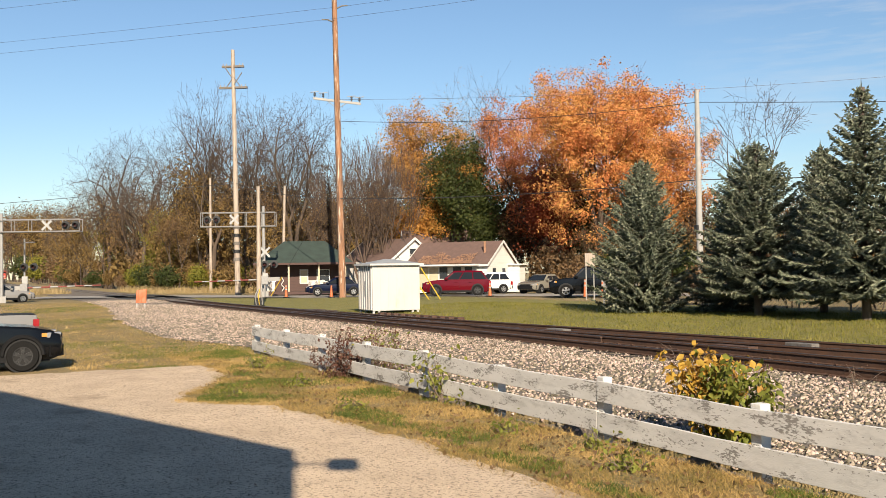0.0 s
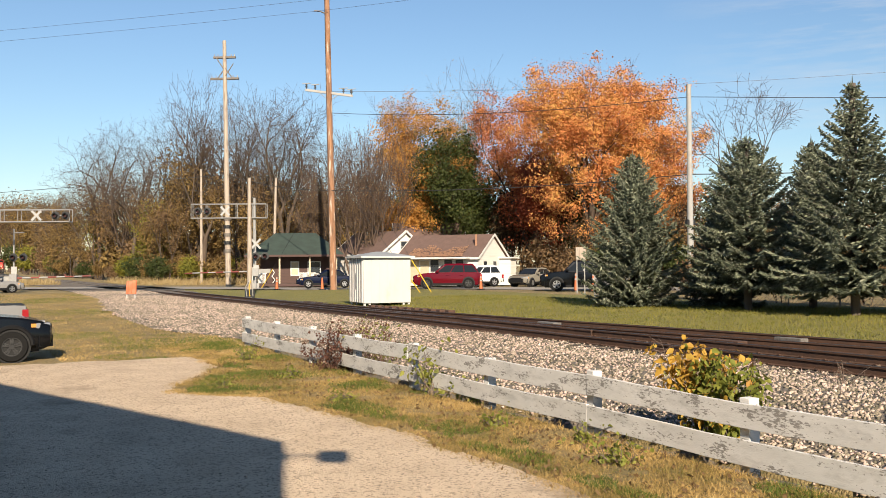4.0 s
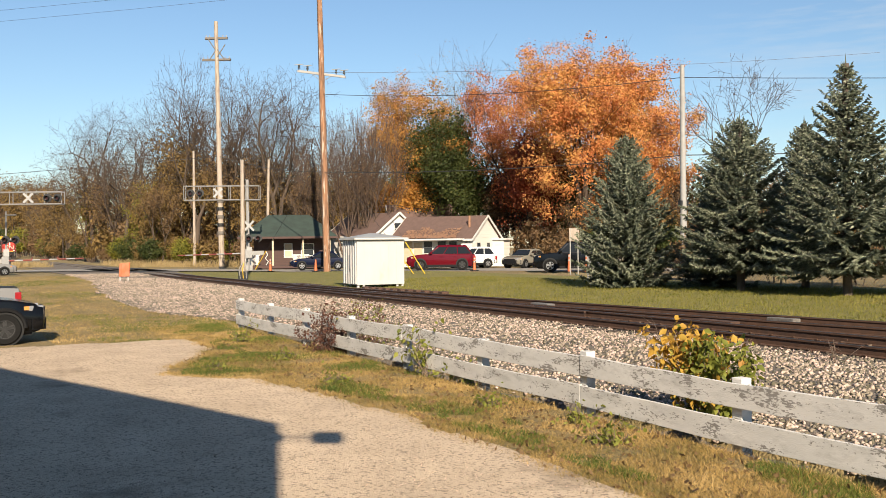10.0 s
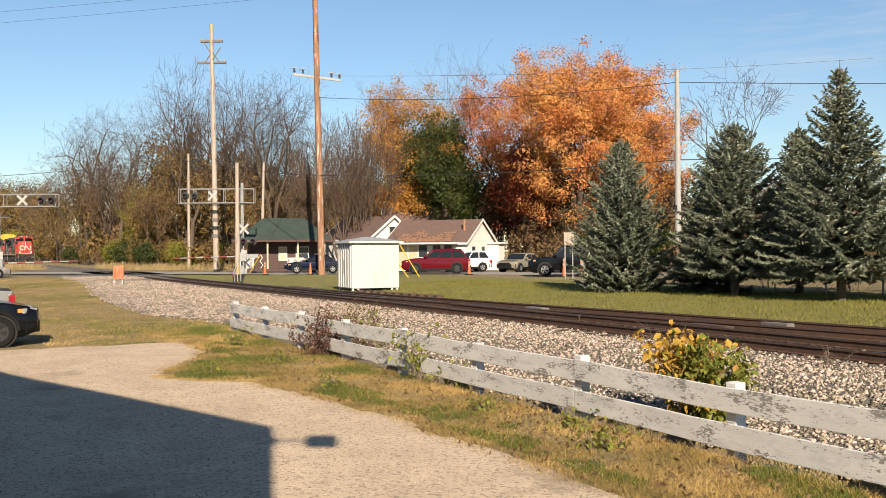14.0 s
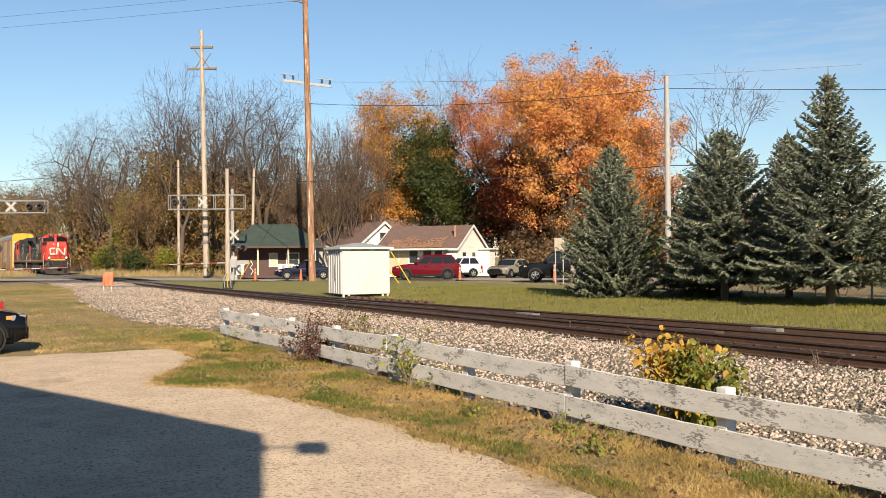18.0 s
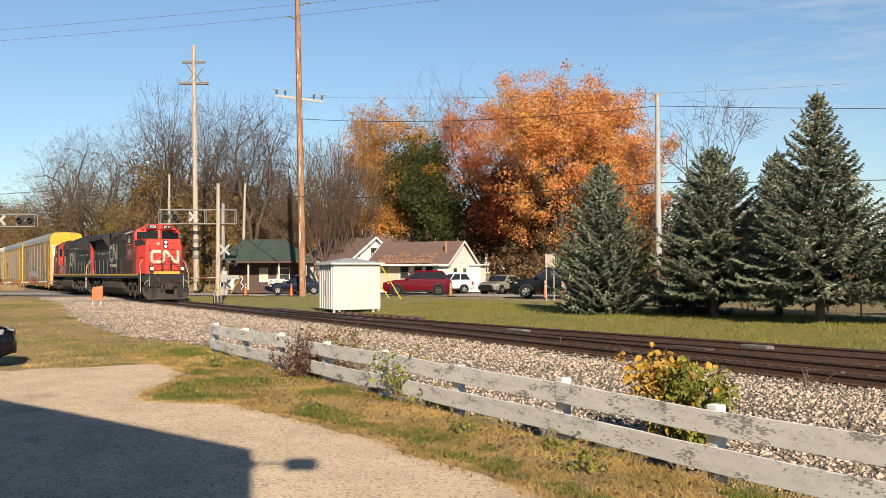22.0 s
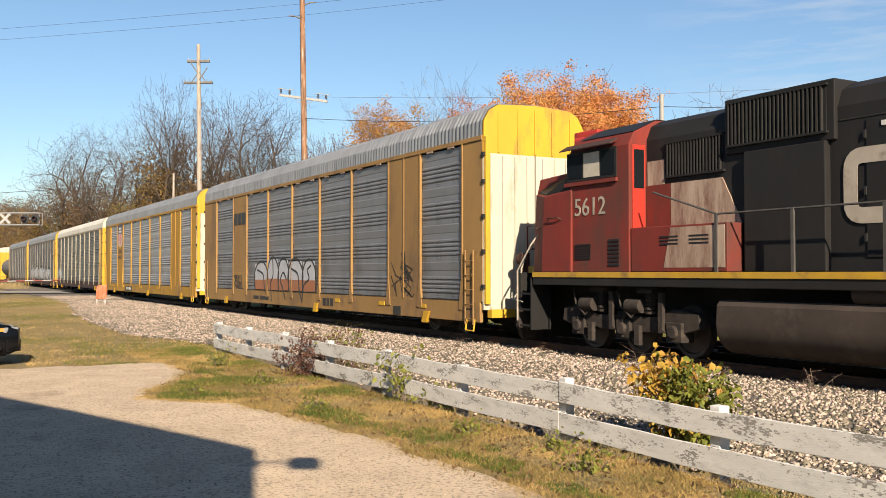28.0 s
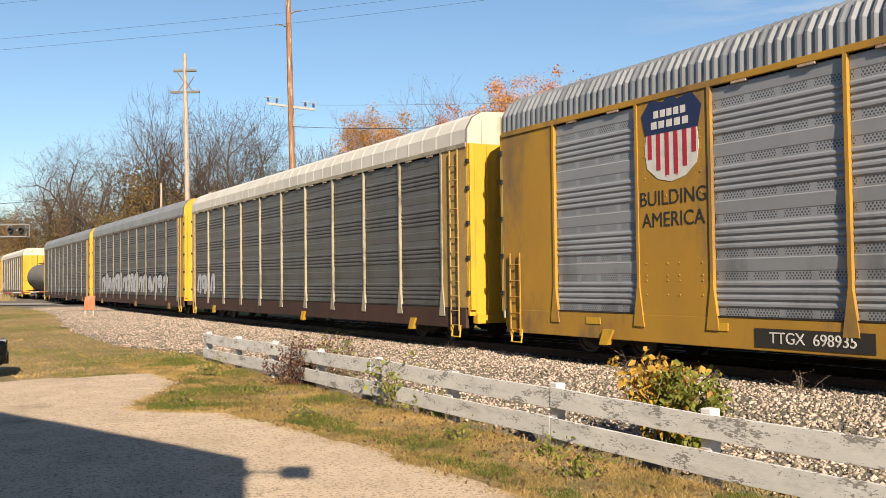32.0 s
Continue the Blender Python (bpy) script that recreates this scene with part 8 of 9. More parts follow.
        for ya, yb in ((6.95, 6.55), (14.55, 14.9)):
            tank.loft([[(x, ya, z) for x, z in prof], [(x * 0.82, yb, 0.75 + (z - 0.75) * 0.8) for x, z in prof]])
    else:
        arc = [(1.46 - 0.55 * (1 - math.cos(a)), 0.75 - 0.55 * math.sin(a)) for a in (0, 0.3, 0.6, 0.9, 1.2, 1.57)]
        prof = [(1.36, 1.2), (1.44, 1.1), *arc]
        prof = prof + [(-x, z) for x, z in reversed(prof)]
        tank = Mesh().prism(prof, "y", 6.85, 13.45)
        part("tank_gauge", Mesh().box(-1.5, -1.44, 13.0, 13.1, 0.5, 1.0).box(-1.3, 1.3, 13.46, 14.3, 0.35, 1.05), M_TRUCK, ob, bevel=0.02)
    part("fuel_tank", tank, M_TANKST, ob, "dusty brown fuel tank", bevel=0.02 if lead else 0.0, smooth=35)
    loco_truck(ob, 1.75, 6.3)
    loco_truck(ob, 15.4, 20.1)
    # pilots, plough, coupler, hoses at both ends
    for e, d in ((-0.08 if lead else 0.2, 1), (22.1, -1)):
        pm = Mesh().box(-1.35, 1.35, min(e, e + 0.12 * d), max(e, e + 0.12 * d), 0.55, 1.70)
        po = part("pilot", pm, M_BLACK, ob)
        if d > 0:
            part("pilot_stripe", Mesh().box(-1.02, 1.02, e - 0.03, e + 0.2, 1.70, 1.86), M_STRIPE, ob, "yellow pilot top")
        plow = Mesh().loft([[(-1.5, e + 0.1 * d, 0.80), (0, e - 0.12 * d, 0.80), (1.5, e + 0.1 * d, 0.80), (1.5, e + 0.2 * d, 0.8), (0, e, 0.8), (-1.5, e + 0.2 * d, 0.80)],
                            [(-1.45, e + 0.05 * d, 0.4), (0, e - 0.25 * d, 0.4), (1.45, e + 0.05 * d, 0.4), (1.45, e + 0.18 * d, 0.4), (0, e - 0.1 * d, 0.4), (-1.45, e + 0.18 * d, 0.4)],
                            [(-1.2, e - 0.1 * d, 0.08), (0, e - 0.42 * d, 0.08), (1.2, e - 0.1 * d, 0.08), (1.2, e + 0.05 * d, 0.08), (0, e - 0.3 * d, 0.08), (-1.2, e + 0.05 * d, 0.08)]])
        part("snow_plough", plow, M_TRUCK, ob, "dusty steel plough")
        cp = Mesh().box(-0.16, 0.16, min(e, e - 0.5 * d), max(e, e - 0.5 * d), 0.78, 1.0)
        cp.box(-0.24, 0.24, min(e - 0.45 * d, e - 0.75 * d), max(e - 0.45 * d, e - 0.75 * d), 0.70, 1.06)
        part("coupler", cp, M_TRUCK, ob, bevel=0.04)
        for s in (-1, 1):
            for k in range(3):
                part("air_hose", Mesh().line([(s * (0.62 + 0.12 * k), e - 0.05 * d, 1.05), (s * (0.66 + 0.12 * k), e - 0.2 * d, 0.75), (s * (0.68 + 0.13 * k), e - 0.26 * d, 0.28)], 0.03, 6), M_DARK, po)
        part("cable", Mesh().line([(-0.75, e - 0.05 * d, 1.5), (-0.5, e - 0.16 * d, 1.12), (0.0, e - 0.2 * d, 1.06), (0.4, e - 0.12 * d, 1.3)], 0.03, 6), M_GRILLE, po)
    fe = -0.08 if lead else 0.2
    part("hose", Mesh().line([(-0.62, fe - 0.04, 1.5), (-0.45, fe - 0.14, 1.15), (-0.1, fe - 0.2, 0.98), (0.3, fe - 0.16, 1.12), (0.55, fe - 0.1, 1.22), (1.0, fe - 0.06, 1.2)], 0.026, 6), M_MAROON, ob, "maroon jumper hose")
    for s in (-1, 1):
        part("cut_lever", Mesh().line([(s * 1.3, fe - 0.12, 0.85), (s * 0.9, fe - 0.14, 0.95), (s * 0.35, fe - 0.2, 0.9)], 0.018, 5), M_TRUCK, ob)
        part("uncoupling_rod", Mesh().line([(s * 1.42, fe + 0.3, 1.0), (s * 1.42, fe - 0.1, 1.05), (s * 1.2, fe - 0.14, 1.3), (s * 1.05, fe - 0.1, 1.3)], 0.02, 5), M_WHITEP, ob)
        part("pilot_bracket", Mesh().box(s * 0.5 - 0.06, s * 0.5 + 0.06, fe - 0.1, fe, 0.9, 1.5), M_GRILLE, ob, bevel=0.02)
        part("drawbar_pocket", Mesh().box(s * 0.32 - 0.07, s * 0.32 + 0.07, fe - 0.28, fe, 0.62, 1.12), M_TRUCK, ob, bevel=0.02)
    for y, w in ((11.2, 0.3), (12.4, 0.3), (15.6, 0.55), (17.2, 0.55), (18.8, 0.55)):
        part("roof_fan", Mesh().tube((0, y, 4.45), (0, y, 4.98 if y > 14 else 4.62), w, n=18), M_GRILLE, ob)
    part("air_horn", Mesh().tube((0.1, 9.3, 4.78), (0.1, 8.7, 4.78), 0.04, 0.09, 8).tube((-0.15, 9.3, 4.82), (-0.15, 8.8, 4.82), 0.04, 0.08, 8).box(-0.2, 0.2, 9.2, 9.35, 4.4, 4.85), M_GRILLE, ob)
    return ob


lead_loco = loco("8925", True)
rear_loco = loco("5612", False)
CONSIST.append((lead_loco, -0.4, 0))
CONSIST.append((rear_loco, 42.95, 180))


# ---------------------------------------------------------------- autoracks
def perforated(name, c1, c2, large=False):
    """Galvanised sheet with rows of small round holes."""
    m = material(name, c1, c2, scale=0.7, rough=0.5, metal=0.3, bump=0.12, fine=14, dirt=tuple(c * 0.7 for c in c2), dirt_amount=0.25, dirt_scale=0.8, stretch=(1, 1, 0.6))
    n, l = m.node_tree.nodes, m.node_tree.links
    p = n["Principled BSDF"]
    old = p.inputs["Base Color"].links[0].from_socket
    tc = n.new("ShaderNodeTexCoord")
    sp = n.new("ShaderNodeSeparateXYZ")
    l.new(tc.outputs["Object"], sp.inputs[0])

    def math_node(op, a, b=None, c=None):
        k = n.new("ShaderNodeMath")
        k.operation = op
        for i, v in enumerate((a, b, c)):
            if v is None:
                continue
            if isinstance(v, (int, float)):
                k.inputs[i].default_value = v
            else:
                l.new(v, k.inputs[i])
        return k.outputs[0]

    zz = math_node("MULTIPLY", math_node("FRACT", math_node("DIVIDE", sp.outputs["Z"], 1.03)), 1.03)
    if large:
        # strips of three staggered rows of holes above and below the ribs
        row_n = math_node("FLOOR", math_node("DIVIDE", sp.outputs["Z"], 0.045))
        fy = math_node("SUBTRACT", math_node("FRACT", math_node("ADD", math_node("DIVIDE", sp.outputs["Y"], 0.066), math_node("MULTIPLY", row_n, 0.5))), 0.5)
        fz = math_node("SUBTRACT", math_node("FRACT", math_node("DIVIDE", sp.outputs["Z"], 0.045)), 0.5)
        dy, dz = math_node("MULTIPLY", fy, 0.066), math_node("MULTIPLY", fz, 0.045)
        row = math_node("ADD", math_node("LESS_THAN", math_node("ABSOLUTE", math_node("SUBTRACT", zz, 0.0675)), 0.0675), math_node("LESS_THAN", math_node("ABSOLUTE", math_node("SUBTRACT", zz, 0.6975)), 0.0675))
        blk = math_node("LESS_THAN", math_node("FRACT", math_node("DIVIDE", sp.outputs["Y"], 0.66)), 0.8)
        radius = 0.0175
    else:
        # upright strips of pin holes over the whole sheet
        fy = math_node("SUBTRACT", math_node("FRACT", math_node("DIVIDE", sp.outputs["Y"], 0.06)), 0.5)
        fz = math_node("SUBTRACT", math_node("FRACT", math_node("DIVIDE", sp.outputs["Z"], 0.05)), 0.5)
        dy, dz = math_node("MULTIPLY", fy, 0.06), math_node("MULTIPLY", fz, 0.05)
        row = math_node("ADD", math_node("LESS_THAN", zz, 0.62), 0.0)
        blk = math_node("LESS_THAN", math_node("FRACT", math_node("DIVIDE", sp.outputs["Y"], 0.9)), 0.4)
        radius = 0.012
    r = math_node("SQRT", math_node("ADD", math_node("MULTIPLY", dy, dy), math_node("MULTIPLY", dz, dz)))
    fac = math_node("MULTIPLY", math_node("MULTIPLY", math_node("LESS_THAN", r, radius), row), blk)
    mx = n.new("ShaderNodeMix")
    mx.data_type = "RGBA"
    mx.inputs["B"].default_value = (0.03, 0.03, 0.03, 1)
    l.new(math_node("MULTIPLY", fac, 0.85), mx.inputs["Factor"])
    l.new(old, mx.inputs["A"])
    l.new(mx.outputs["Result"], p.inputs["Base Color"])
    return m


M_MUSTARD = material("dusty_mustard_paint", (0.294, 0.1704, 0.0576), (0.216, 0.126, 0.048), scale=0.5, rough=0.75, bump=0.08, dirt=(0.135, 0.085, 0.048), dirt_amount=0.36, dirt_scale=0.7, stretch=(1, 1, 0.4), spec=0.25)
M_YELLOW = material("rack_yellow_paint", (0.355, 0.195, 0.026), (0.29, 0.158, 0.026), scale=0.6, rough=0.7, bump=0.08, dirt=(0.165, 0.102, 0.045), dirt_amount=0.34, dirt_scale=0.8, stretch=(1, 1, 0.4), spec=0.25)
M_ENDY = material("bright_end_yellow", (0.52, 0.30, 0.022), (0.43, 0.245, 0.022), scale=0.8, rough=0.65, bump=0.05, dirt=(0.24, 0.15, 0.04), dirt_amount=0.25, dirt_scale=1.2, stretch=(1, 1, 0.35), spec=0.3)
M_ENDW = material("cream_white_end", (0.46, 0.42, 0.335), (0.40, 0.36, 0.28), scale=0.8, rough=0.7, bump=0.05, dirt=(0.26, 0.22, 0.16), dirt_amount=0.25, dirt_scale=1.2, stretch=(1, 1, 0.3))
M_ROOFG = material("galvanised_roof", (0.205, 0.212, 0.222), (0.15, 0.155, 0.163), scale=0.6, rough=0.5, metal=0.35, bump=0.1)
M_ROOFW = material("white_roof", (0.518, 0.488, 0.429), (0.429, 0.4, 0.348), scale=0.6, rough=0.7, bump=0.1)
M_PANG = perforated("grey_perforated_panel", (0.185, 0.187, 0.196), (0.14, 0.142, 0.149))
M_PANB = perforated("bright_perforated_panel", (0.285, 0.29, 0.302), (0.225, 0.23, 0.24), True)
M_PAND = perforated("dark_perforated_panel", (0.11, 0.104, 0.098), (0.08, 0.075, 0.07))
M_SHIELDB = material("shield_blue", (0.0111, 0.0185, 0.0666), rough=0.5, bump=0.0)
M_SHIELDR = material("shield_red", (0.333, 0.0148, 0.0296), rough=0.5, bump=0.0)
M_INK = material("lettering_black", (0.0222, 0.0185, 0.0148), rough=0.6, bump=0.0)
M_TAGW = material("spray_white", (0.407, 0.414, 0.429), (0.311, 0.311, 0.333), scale=4, rough=0.7, bump=0.0)

M_BUFF = material("faded_buff_paint", (0.36, 0.235, 0.075), (0.28, 0.18, 0.06), scale=0.8, rough=0.7, bump=0.05, dirt=(0.18, 0.12, 0.055), dirt_amount=0.3, spec=0.25)
M_CREAMPOST = material("dull_cream_paint", (0.30, 0.27, 0.20), (0.22, 0.195, 0.145), scale=1.2, rough=0.75, bump=0.05, dirt=(0.13, 0.11, 0.08), dirt_amount=0.3, spec=0.2)
M_GREYPOST = material("grimy_grey_paint", (0.17, 0.155, 0.135), (0.12, 0.108, 0.094), scale=1.2, rough=0.8, bump=0.05, dirt=(0.075, 0.062, 0.05), dirt_amount=0.3, spec=0.2)
RIPPLE = []
for band in range(4):
    RIPPLE.append((band * 1.03, 0.0))
    for rib in range(4):
        zz = band * 1.03 + 0.14 + rib * 0.122
        RIPPLE += [(zz, 0.0), (zz + 0.035, 0.026), (zz + 0.075, 0.026), (zz + 0.11, 0.0)]
    RIPPLE += [(band * 1.03 + 0.77, 0.0), (band * 1.03 + 0.785, 0.008), (band * 1.03 + 0.995, 0.024), (band * 1.03 + 1.015, 0.0)]
RIPPLE.append((4 * 1.03 - 0.03, 0.0))


def rack_panel(width, mat):
    """A ribbed side screen, its foot at z = 0, centred along y, facing -x."""
    m = Mesh()
    n = len(RIPPLE)
    vs = [(-o, y, z) for y in (-width / 2, width / 2) for z, o in RIPPLE] + [(0.03, y, z) for y in (-width / 2, width / 2) for z in (0.0, RIPPLE[-1][0])]
    fs = [(i, i + 1, n + i + 1, n + i) for i in range(n - 1)]
    fs += [(2 * n, 2 * n + 1, 2 * n + 3, 2 * n + 2)]
    m.add(vs, fs)
    return m.data("side_panel", mat)


def section(y, grow=0.0):
    g = grow
    return [(-1.60 - g, y, 5.22), (-1.59 - g, y, 5.60 + g), (-1.42 - g, y, 5.90 + g), (-1.14, y, 6.06 + g), (0.0, y, 6.12 + g), (1.14, y, 6.06 + g), (1.42 + g, y, 5.90 + g), (1.59 + g, y, 5.60 + g), (1.60 + g, y, 5.22)]


def freight_truck(parent, y):
    fr = Mesh()
    for s in (-1, 1):
        fr.prism([(y - 1.25, 0.42), (y - 1.1, 0.62), (y - 0.35, 0.72), (y + 0.35, 0.72), (y + 1.1, 0.62), (y + 1.25, 0.42), (y + 0.8, 0.36), (y + 0.3, 0.18), (y - 0.3, 0.18), (y - 0.8, 0.36)], "x", s * 1.0 - 0.08, s * 1.0 + 0.08)
    fr.box(-1.0, 1.0, y - 0.2, y + 0.2, 0.35, 0.62)
    t = part("truck_frame", fr, M_TRUCK, parent, "cast steel two-axle truck", bevel=0.02)
    for a in (-0.88, 0.88):
        wheelset(t, y + a, 0.46, WHEEL_C)
        for s in (-1, 1):
            part("bearing_cap", Mesh().tube((s * 1.05, y + a, 0.46), (s * 1.2, y + a, 0.46), 0.12, 0.10, 10), M_STEEL, t)
    for s in (-1, 1):
        sp = Mesh()
        for k in (-0.2, 0.0, 0.2):
            sp.tube((s * 1.0, y + k, 0.26), (s * 1.0, y + k, 0.56), 0.075, n=8)
        part("spring", sp, M_TRUCK, t)


def ladder(parent, x, y, z0, z1, mat, s):
    m = Mesh()
    for e in (-0.2, 0.2):
        m.box(x - 0.015, x + 0.015, y + e - 0.02, y + e + 0.02, z0, z1)
    k = int((z1 - z0) / 0.38)
    for i in range(k):
        z = z0 + 0.15 + i * 0.38
        m.tube((x + s * 0.02, y - 0.2, z), (x + s * 0.02, y + 0.2, z), 0.014, n=5)
    return part("ladder", m, mat, parent)


def autorack(kind, label):
    """A closed car carrier, 26.4 long from its leading end at y = 0."""
    body, panel_m, roof_m, end_top, end_low = {"csx": (M_MUSTARD, M_PANG, M_ROOFG, M_ENDY, M_ENDW), "up": (M_YELLOW, M_PANB, M_ROOFG, M_ENDY, M_ENDW), "white": (M_BUFF, M_PAND, M_ROOFW, M_ENDW, M_ENDY), "dark": (M_BUFF, M_PAND, M_ROOFG, M_ENDY, M_ENDY)}[kind]
    frame_mat = M_BROWN if kind in ("white", "dark") else body
    ob = thing("autorack_car", Matrix(), label, "rail car", "autoracks")
    L = 26.4
    if kind in ("csx", "up"):
        cuts = [(1.0, 3.4, 1), (3.4, 5.45, 0)] + [(5.45 + 2.84 * i, 8.29 + 2.84 * i, 1) for i in range(5)] + [(19.65, 21.6, 0), (21.6, 24.35, 1)]
    else:
        cuts = [(1.3 + 2.48 * i, 3.78 + 2.48 * i, 1) for i in range(10)]
    for s in (-1, 1):
        part("side_sill", Mesh().box(s * 1.57 - 0.05, s * 1.57 + 0.05, 0.1, L - 0.1, 0.42, 0.96), frame_mat, ob, bevel=0.015)
        part("eave_rail", Mesh().box(s * 1.60 - 0.04, s * 1.60 + 0.04, 0.0, L, 5.12, 5.24), {"white": M_CREAMPOST, "dark": M_GREYPOST}.get(kind, body), ob, bevel=0.01)
        part("corner_sheet", Mesh().box(s * 1.58 - 0.03, s * 1.58 + 0.03, 0.0, cuts[0][0], 0.96, 5.12), body, ob)
        part("corner_sheet", Mesh().box(s * 1.58 - 0.03, s * 1.58 + 0.03, cuts[-1][1], L, 0.96, 5.12), body, ob)
        cache = {}
        for a, b, is_panel in cuts:
            w = round(b - a - 0.08, 3)
            if is_panel:
                if w not in cache:
                    cache[w] = rack_panel(w, panel_m)
                part("side_panel", cache[w], panel_m, ob, at=pose(s * 1.55, (a + b) / 2, 0.99, 0, 0, 0 if s < 0 else 180))
            else:
                part("solid_sheet", Mesh().box(s * 1.585 - 0.03, s * 1.585 + 0.03, a, b, 0.96, 5.12), body, ob)
                studs = Mesh()
                for q in (0.12, 0.42, 0.58, 0.88):
                    for z in (1.35, 1.62, 1.72, 1.95, 3.25, 3.62, 4.05, 4.25, 4.4):
                        c = Vector((s * 1.617, a + (b - a) * q, z))
                        studs.tube(c, c + Vector((s * 0.014, 0, 0)), 0.018, 0.012, 5)
                tagged(part("rivets", studs, body, ob), kind="stuff")
                if not (kind in ("csx", "up") and a > 15):
                    part("sheet_rib", Mesh().box(s * 1.625 - 0.015, s * 1.625 + 0.015, (a + b) / 2 - 0.03, (a + b) / 2 + 0.03, 0.96, 5.10), body, ob)
        for y in sorted({round(c, 2) for a, b, _ in cuts for c in (a, b)}):
            m = Mesh().box(s * 1.60 - 0.04, s * 1.60 + 0.04, y - 0.035, y + 0.035, 0.96, 5.13)
            m.add([(s * 1.645, y - 0.035, 1.5), (s * 1.645, y + 0.035, 1.5), (s * 1.645, y + 0.15, 0.72), (s * 1.645, y - 0.15, 0.72), (s * 1.58, y - 0.035, 1.5), (s * 1.58, y + 0.035, 1.5), (s * 1.58, y + 0.15, 0.72), (s * 1.58, y - 0.15, 0.72)],
                  [(3, 2, 1, 0), (4, 5, 6, 7), (0, 1, 5, 4), (1, 2, 6, 5), (2, 3, 7, 6), (3, 0, 4, 7)])
            part("side_post", m, {"white": M_CREAMPOST, "dark": M_GREYPOST}.get(kind, body), ob)
        for a, b, is_panel in cuts:
            if is_panel:
                for q in (0.25, 0.75):
                    y = a + (b - a) * q
                    part("eave_clip", Mesh().box(s * 1.615 - 0.025, s * 1.615 + 0.025, y - 0.17, y + 0.17, 5.075, 5.115), M_PRIMER, ob)
                part("panel_shoe", Mesh().box(s * 1.6 - 0.03, s * 1.6 + 0.03, a + 0.1, b - 0.1, 0.965, 0.985), M_GRILLE, ob)
        for y in (0.55, L - 0.55):
            ladder(ob, s * 1.68, y, 0.35, 2.3 if kind in ("csx", "up") else 5.1, body, s)
            part("stirrup", Mesh().line([(s * 1.62, y - 0.2, 0.5), (s * 1.66, y - 0.2, 0.2), (s * 1.66, y + 0.2, 0.2), (s * 1.62, y + 0.2, 0.5)], 0.025, 5), M_ENDY, ob)
        for y in (3.0, 11.4, 22.6):
            part("jack_pad", Mesh().prism([(y - 0.25, 0.62), (y + 0.05, 0.62), (y + 0.2, 0.30), (y - 0.05, 0.30)], "x", s * 1.62 - 0.06, s * 1.62 + 0.06), M_ENDY if kind != "dark" else M_MUSTARD, ob)
    rings = []
    k = int(L / 0.05)
    for i in range(k + 1):
        rings.append(section(L * i / k, 0.034 if i % 4 in (1, 2) and kind != "white" else 0.012 if i % 16 == 0 else 0.0))
    part("roof", Mesh().loft(rings, closed=False, cap=False), roof_m, ob, "ribbed galvanised roof" if kind != "white" else "dull white roof")
    for y, d in ((0.0, -1), (L, 1)):
        sec0 = section(y)
        lowz = 0.75
        split = 4.78 if kind in ("csx", "up") else 5.22
        up = [(-1.6, y, split), *sec0, (1.6, y, split)] if split < 5.2 else list(sec0)
        m = Mesh().loft([up, [(a, b + d * 0.06, c) for a, b, c in up]])
        cap = part("end_cap", m, end_top, ob, "yellow upper end" if kind != "white" else "white upper end")
        for x in (-1.15, -0.55, 0.0, 0.55, 1.15):
            part("cap_rib", Mesh().box(x - 0.025, x + 0.025, min(y + d * 0.06, y + d * 0.085), max(y + d * 0.06, y + d * 0.085), split + 0.03, 5.98 if abs(x) < 1 else 5.84), end_top, cap)
        for s in (-1, 1):
            mo = Mesh().box(min(s * 0.02, s * 1.6), max(s * 0.02, s * 1.6), min(y, y + d * 0.06), max(y, y + d * 0.06), lowz, split)
            do = part("end_door", mo, end_low, ob, "tall folding end door")
            for q in range(4):
                x = s * (0.25 + 0.38 * q)
                part("door_rib", Mesh().box(x - 0.03, x + 0.03, min(y + d * 0.06, y + d * 0.1), max(y + d * 0.06, y + d * 0.1), lowz + 0.05, split - 0.05), end_low, do)
            part("door_edge", Mesh().box(s * 1.52 - 0.07, s * 1.52 + 0.07, min(y + d * 0.06, y + d * 0.14), max(y + d * 0.06, y + d * 0.14), 0.9, 5.2), M_ENDY, do)
            for z in (1.3, 2.2, 3.1, 4.0, 4.7):
                part("hinge", Mesh().box(s * 1.62 - 0.03, s * 1.62 + 0.03, min(y, y + d * 0.12), max(y, y + d * 0.12), z, z + 0.1), M_GRILLE, do)
        part("end_sill", Mesh().box(-1.45, 1.45, min(y, y + d * 0.2), max(y, y + d * 0.2), 0.55, 0.76), M_ENDY if kind != "dark" else M_BROWN, ob)
        part("coupler", Mesh().box(-0.14, 0.14, min(y - d * 0.5, y + d * 0.86), max(y - d * 0.5, y + d * 0.86), 0.76 - 0.1, 0.98 - 0.06).box(-0.22, 0.22, min(y + d * 0.6, y + d * 0.85), max(y + d * 0.6, y + d * 0.85), 0.6, 1.0), M_TRUCK, ob)
        part("air_hose", Mesh().line([(0.4, y + d * 0.15, 0.7), (0.5, y + d * 0.45, 0.35), (0.3, y + d * 0.85, 0.42)], 0.03, 5), M_DARK, ob)
    part("deck", Mesh().box(-1.5, 1.5, 0.1, L - 0.1, 0.80, 0.95).box(-0.35, 0.35, 0.5, L - 0.5, 0.45, 0.82), M_BROWN if kind != "up" else M_DARK, ob)
    part("brake_pipe", Mesh().line([(-1.2, 5.5, 0.45), (-1.25, 9, 0.40), (-1.2, 13, 0.44), (-1.25, 17, 0.38), (-1.2, 21, 0.45)], 0.025, 5), M_STEEL, ob)
    freight_truck(ob, 3.1)
    freight_truck(ob, L - 3.1)
    return ob


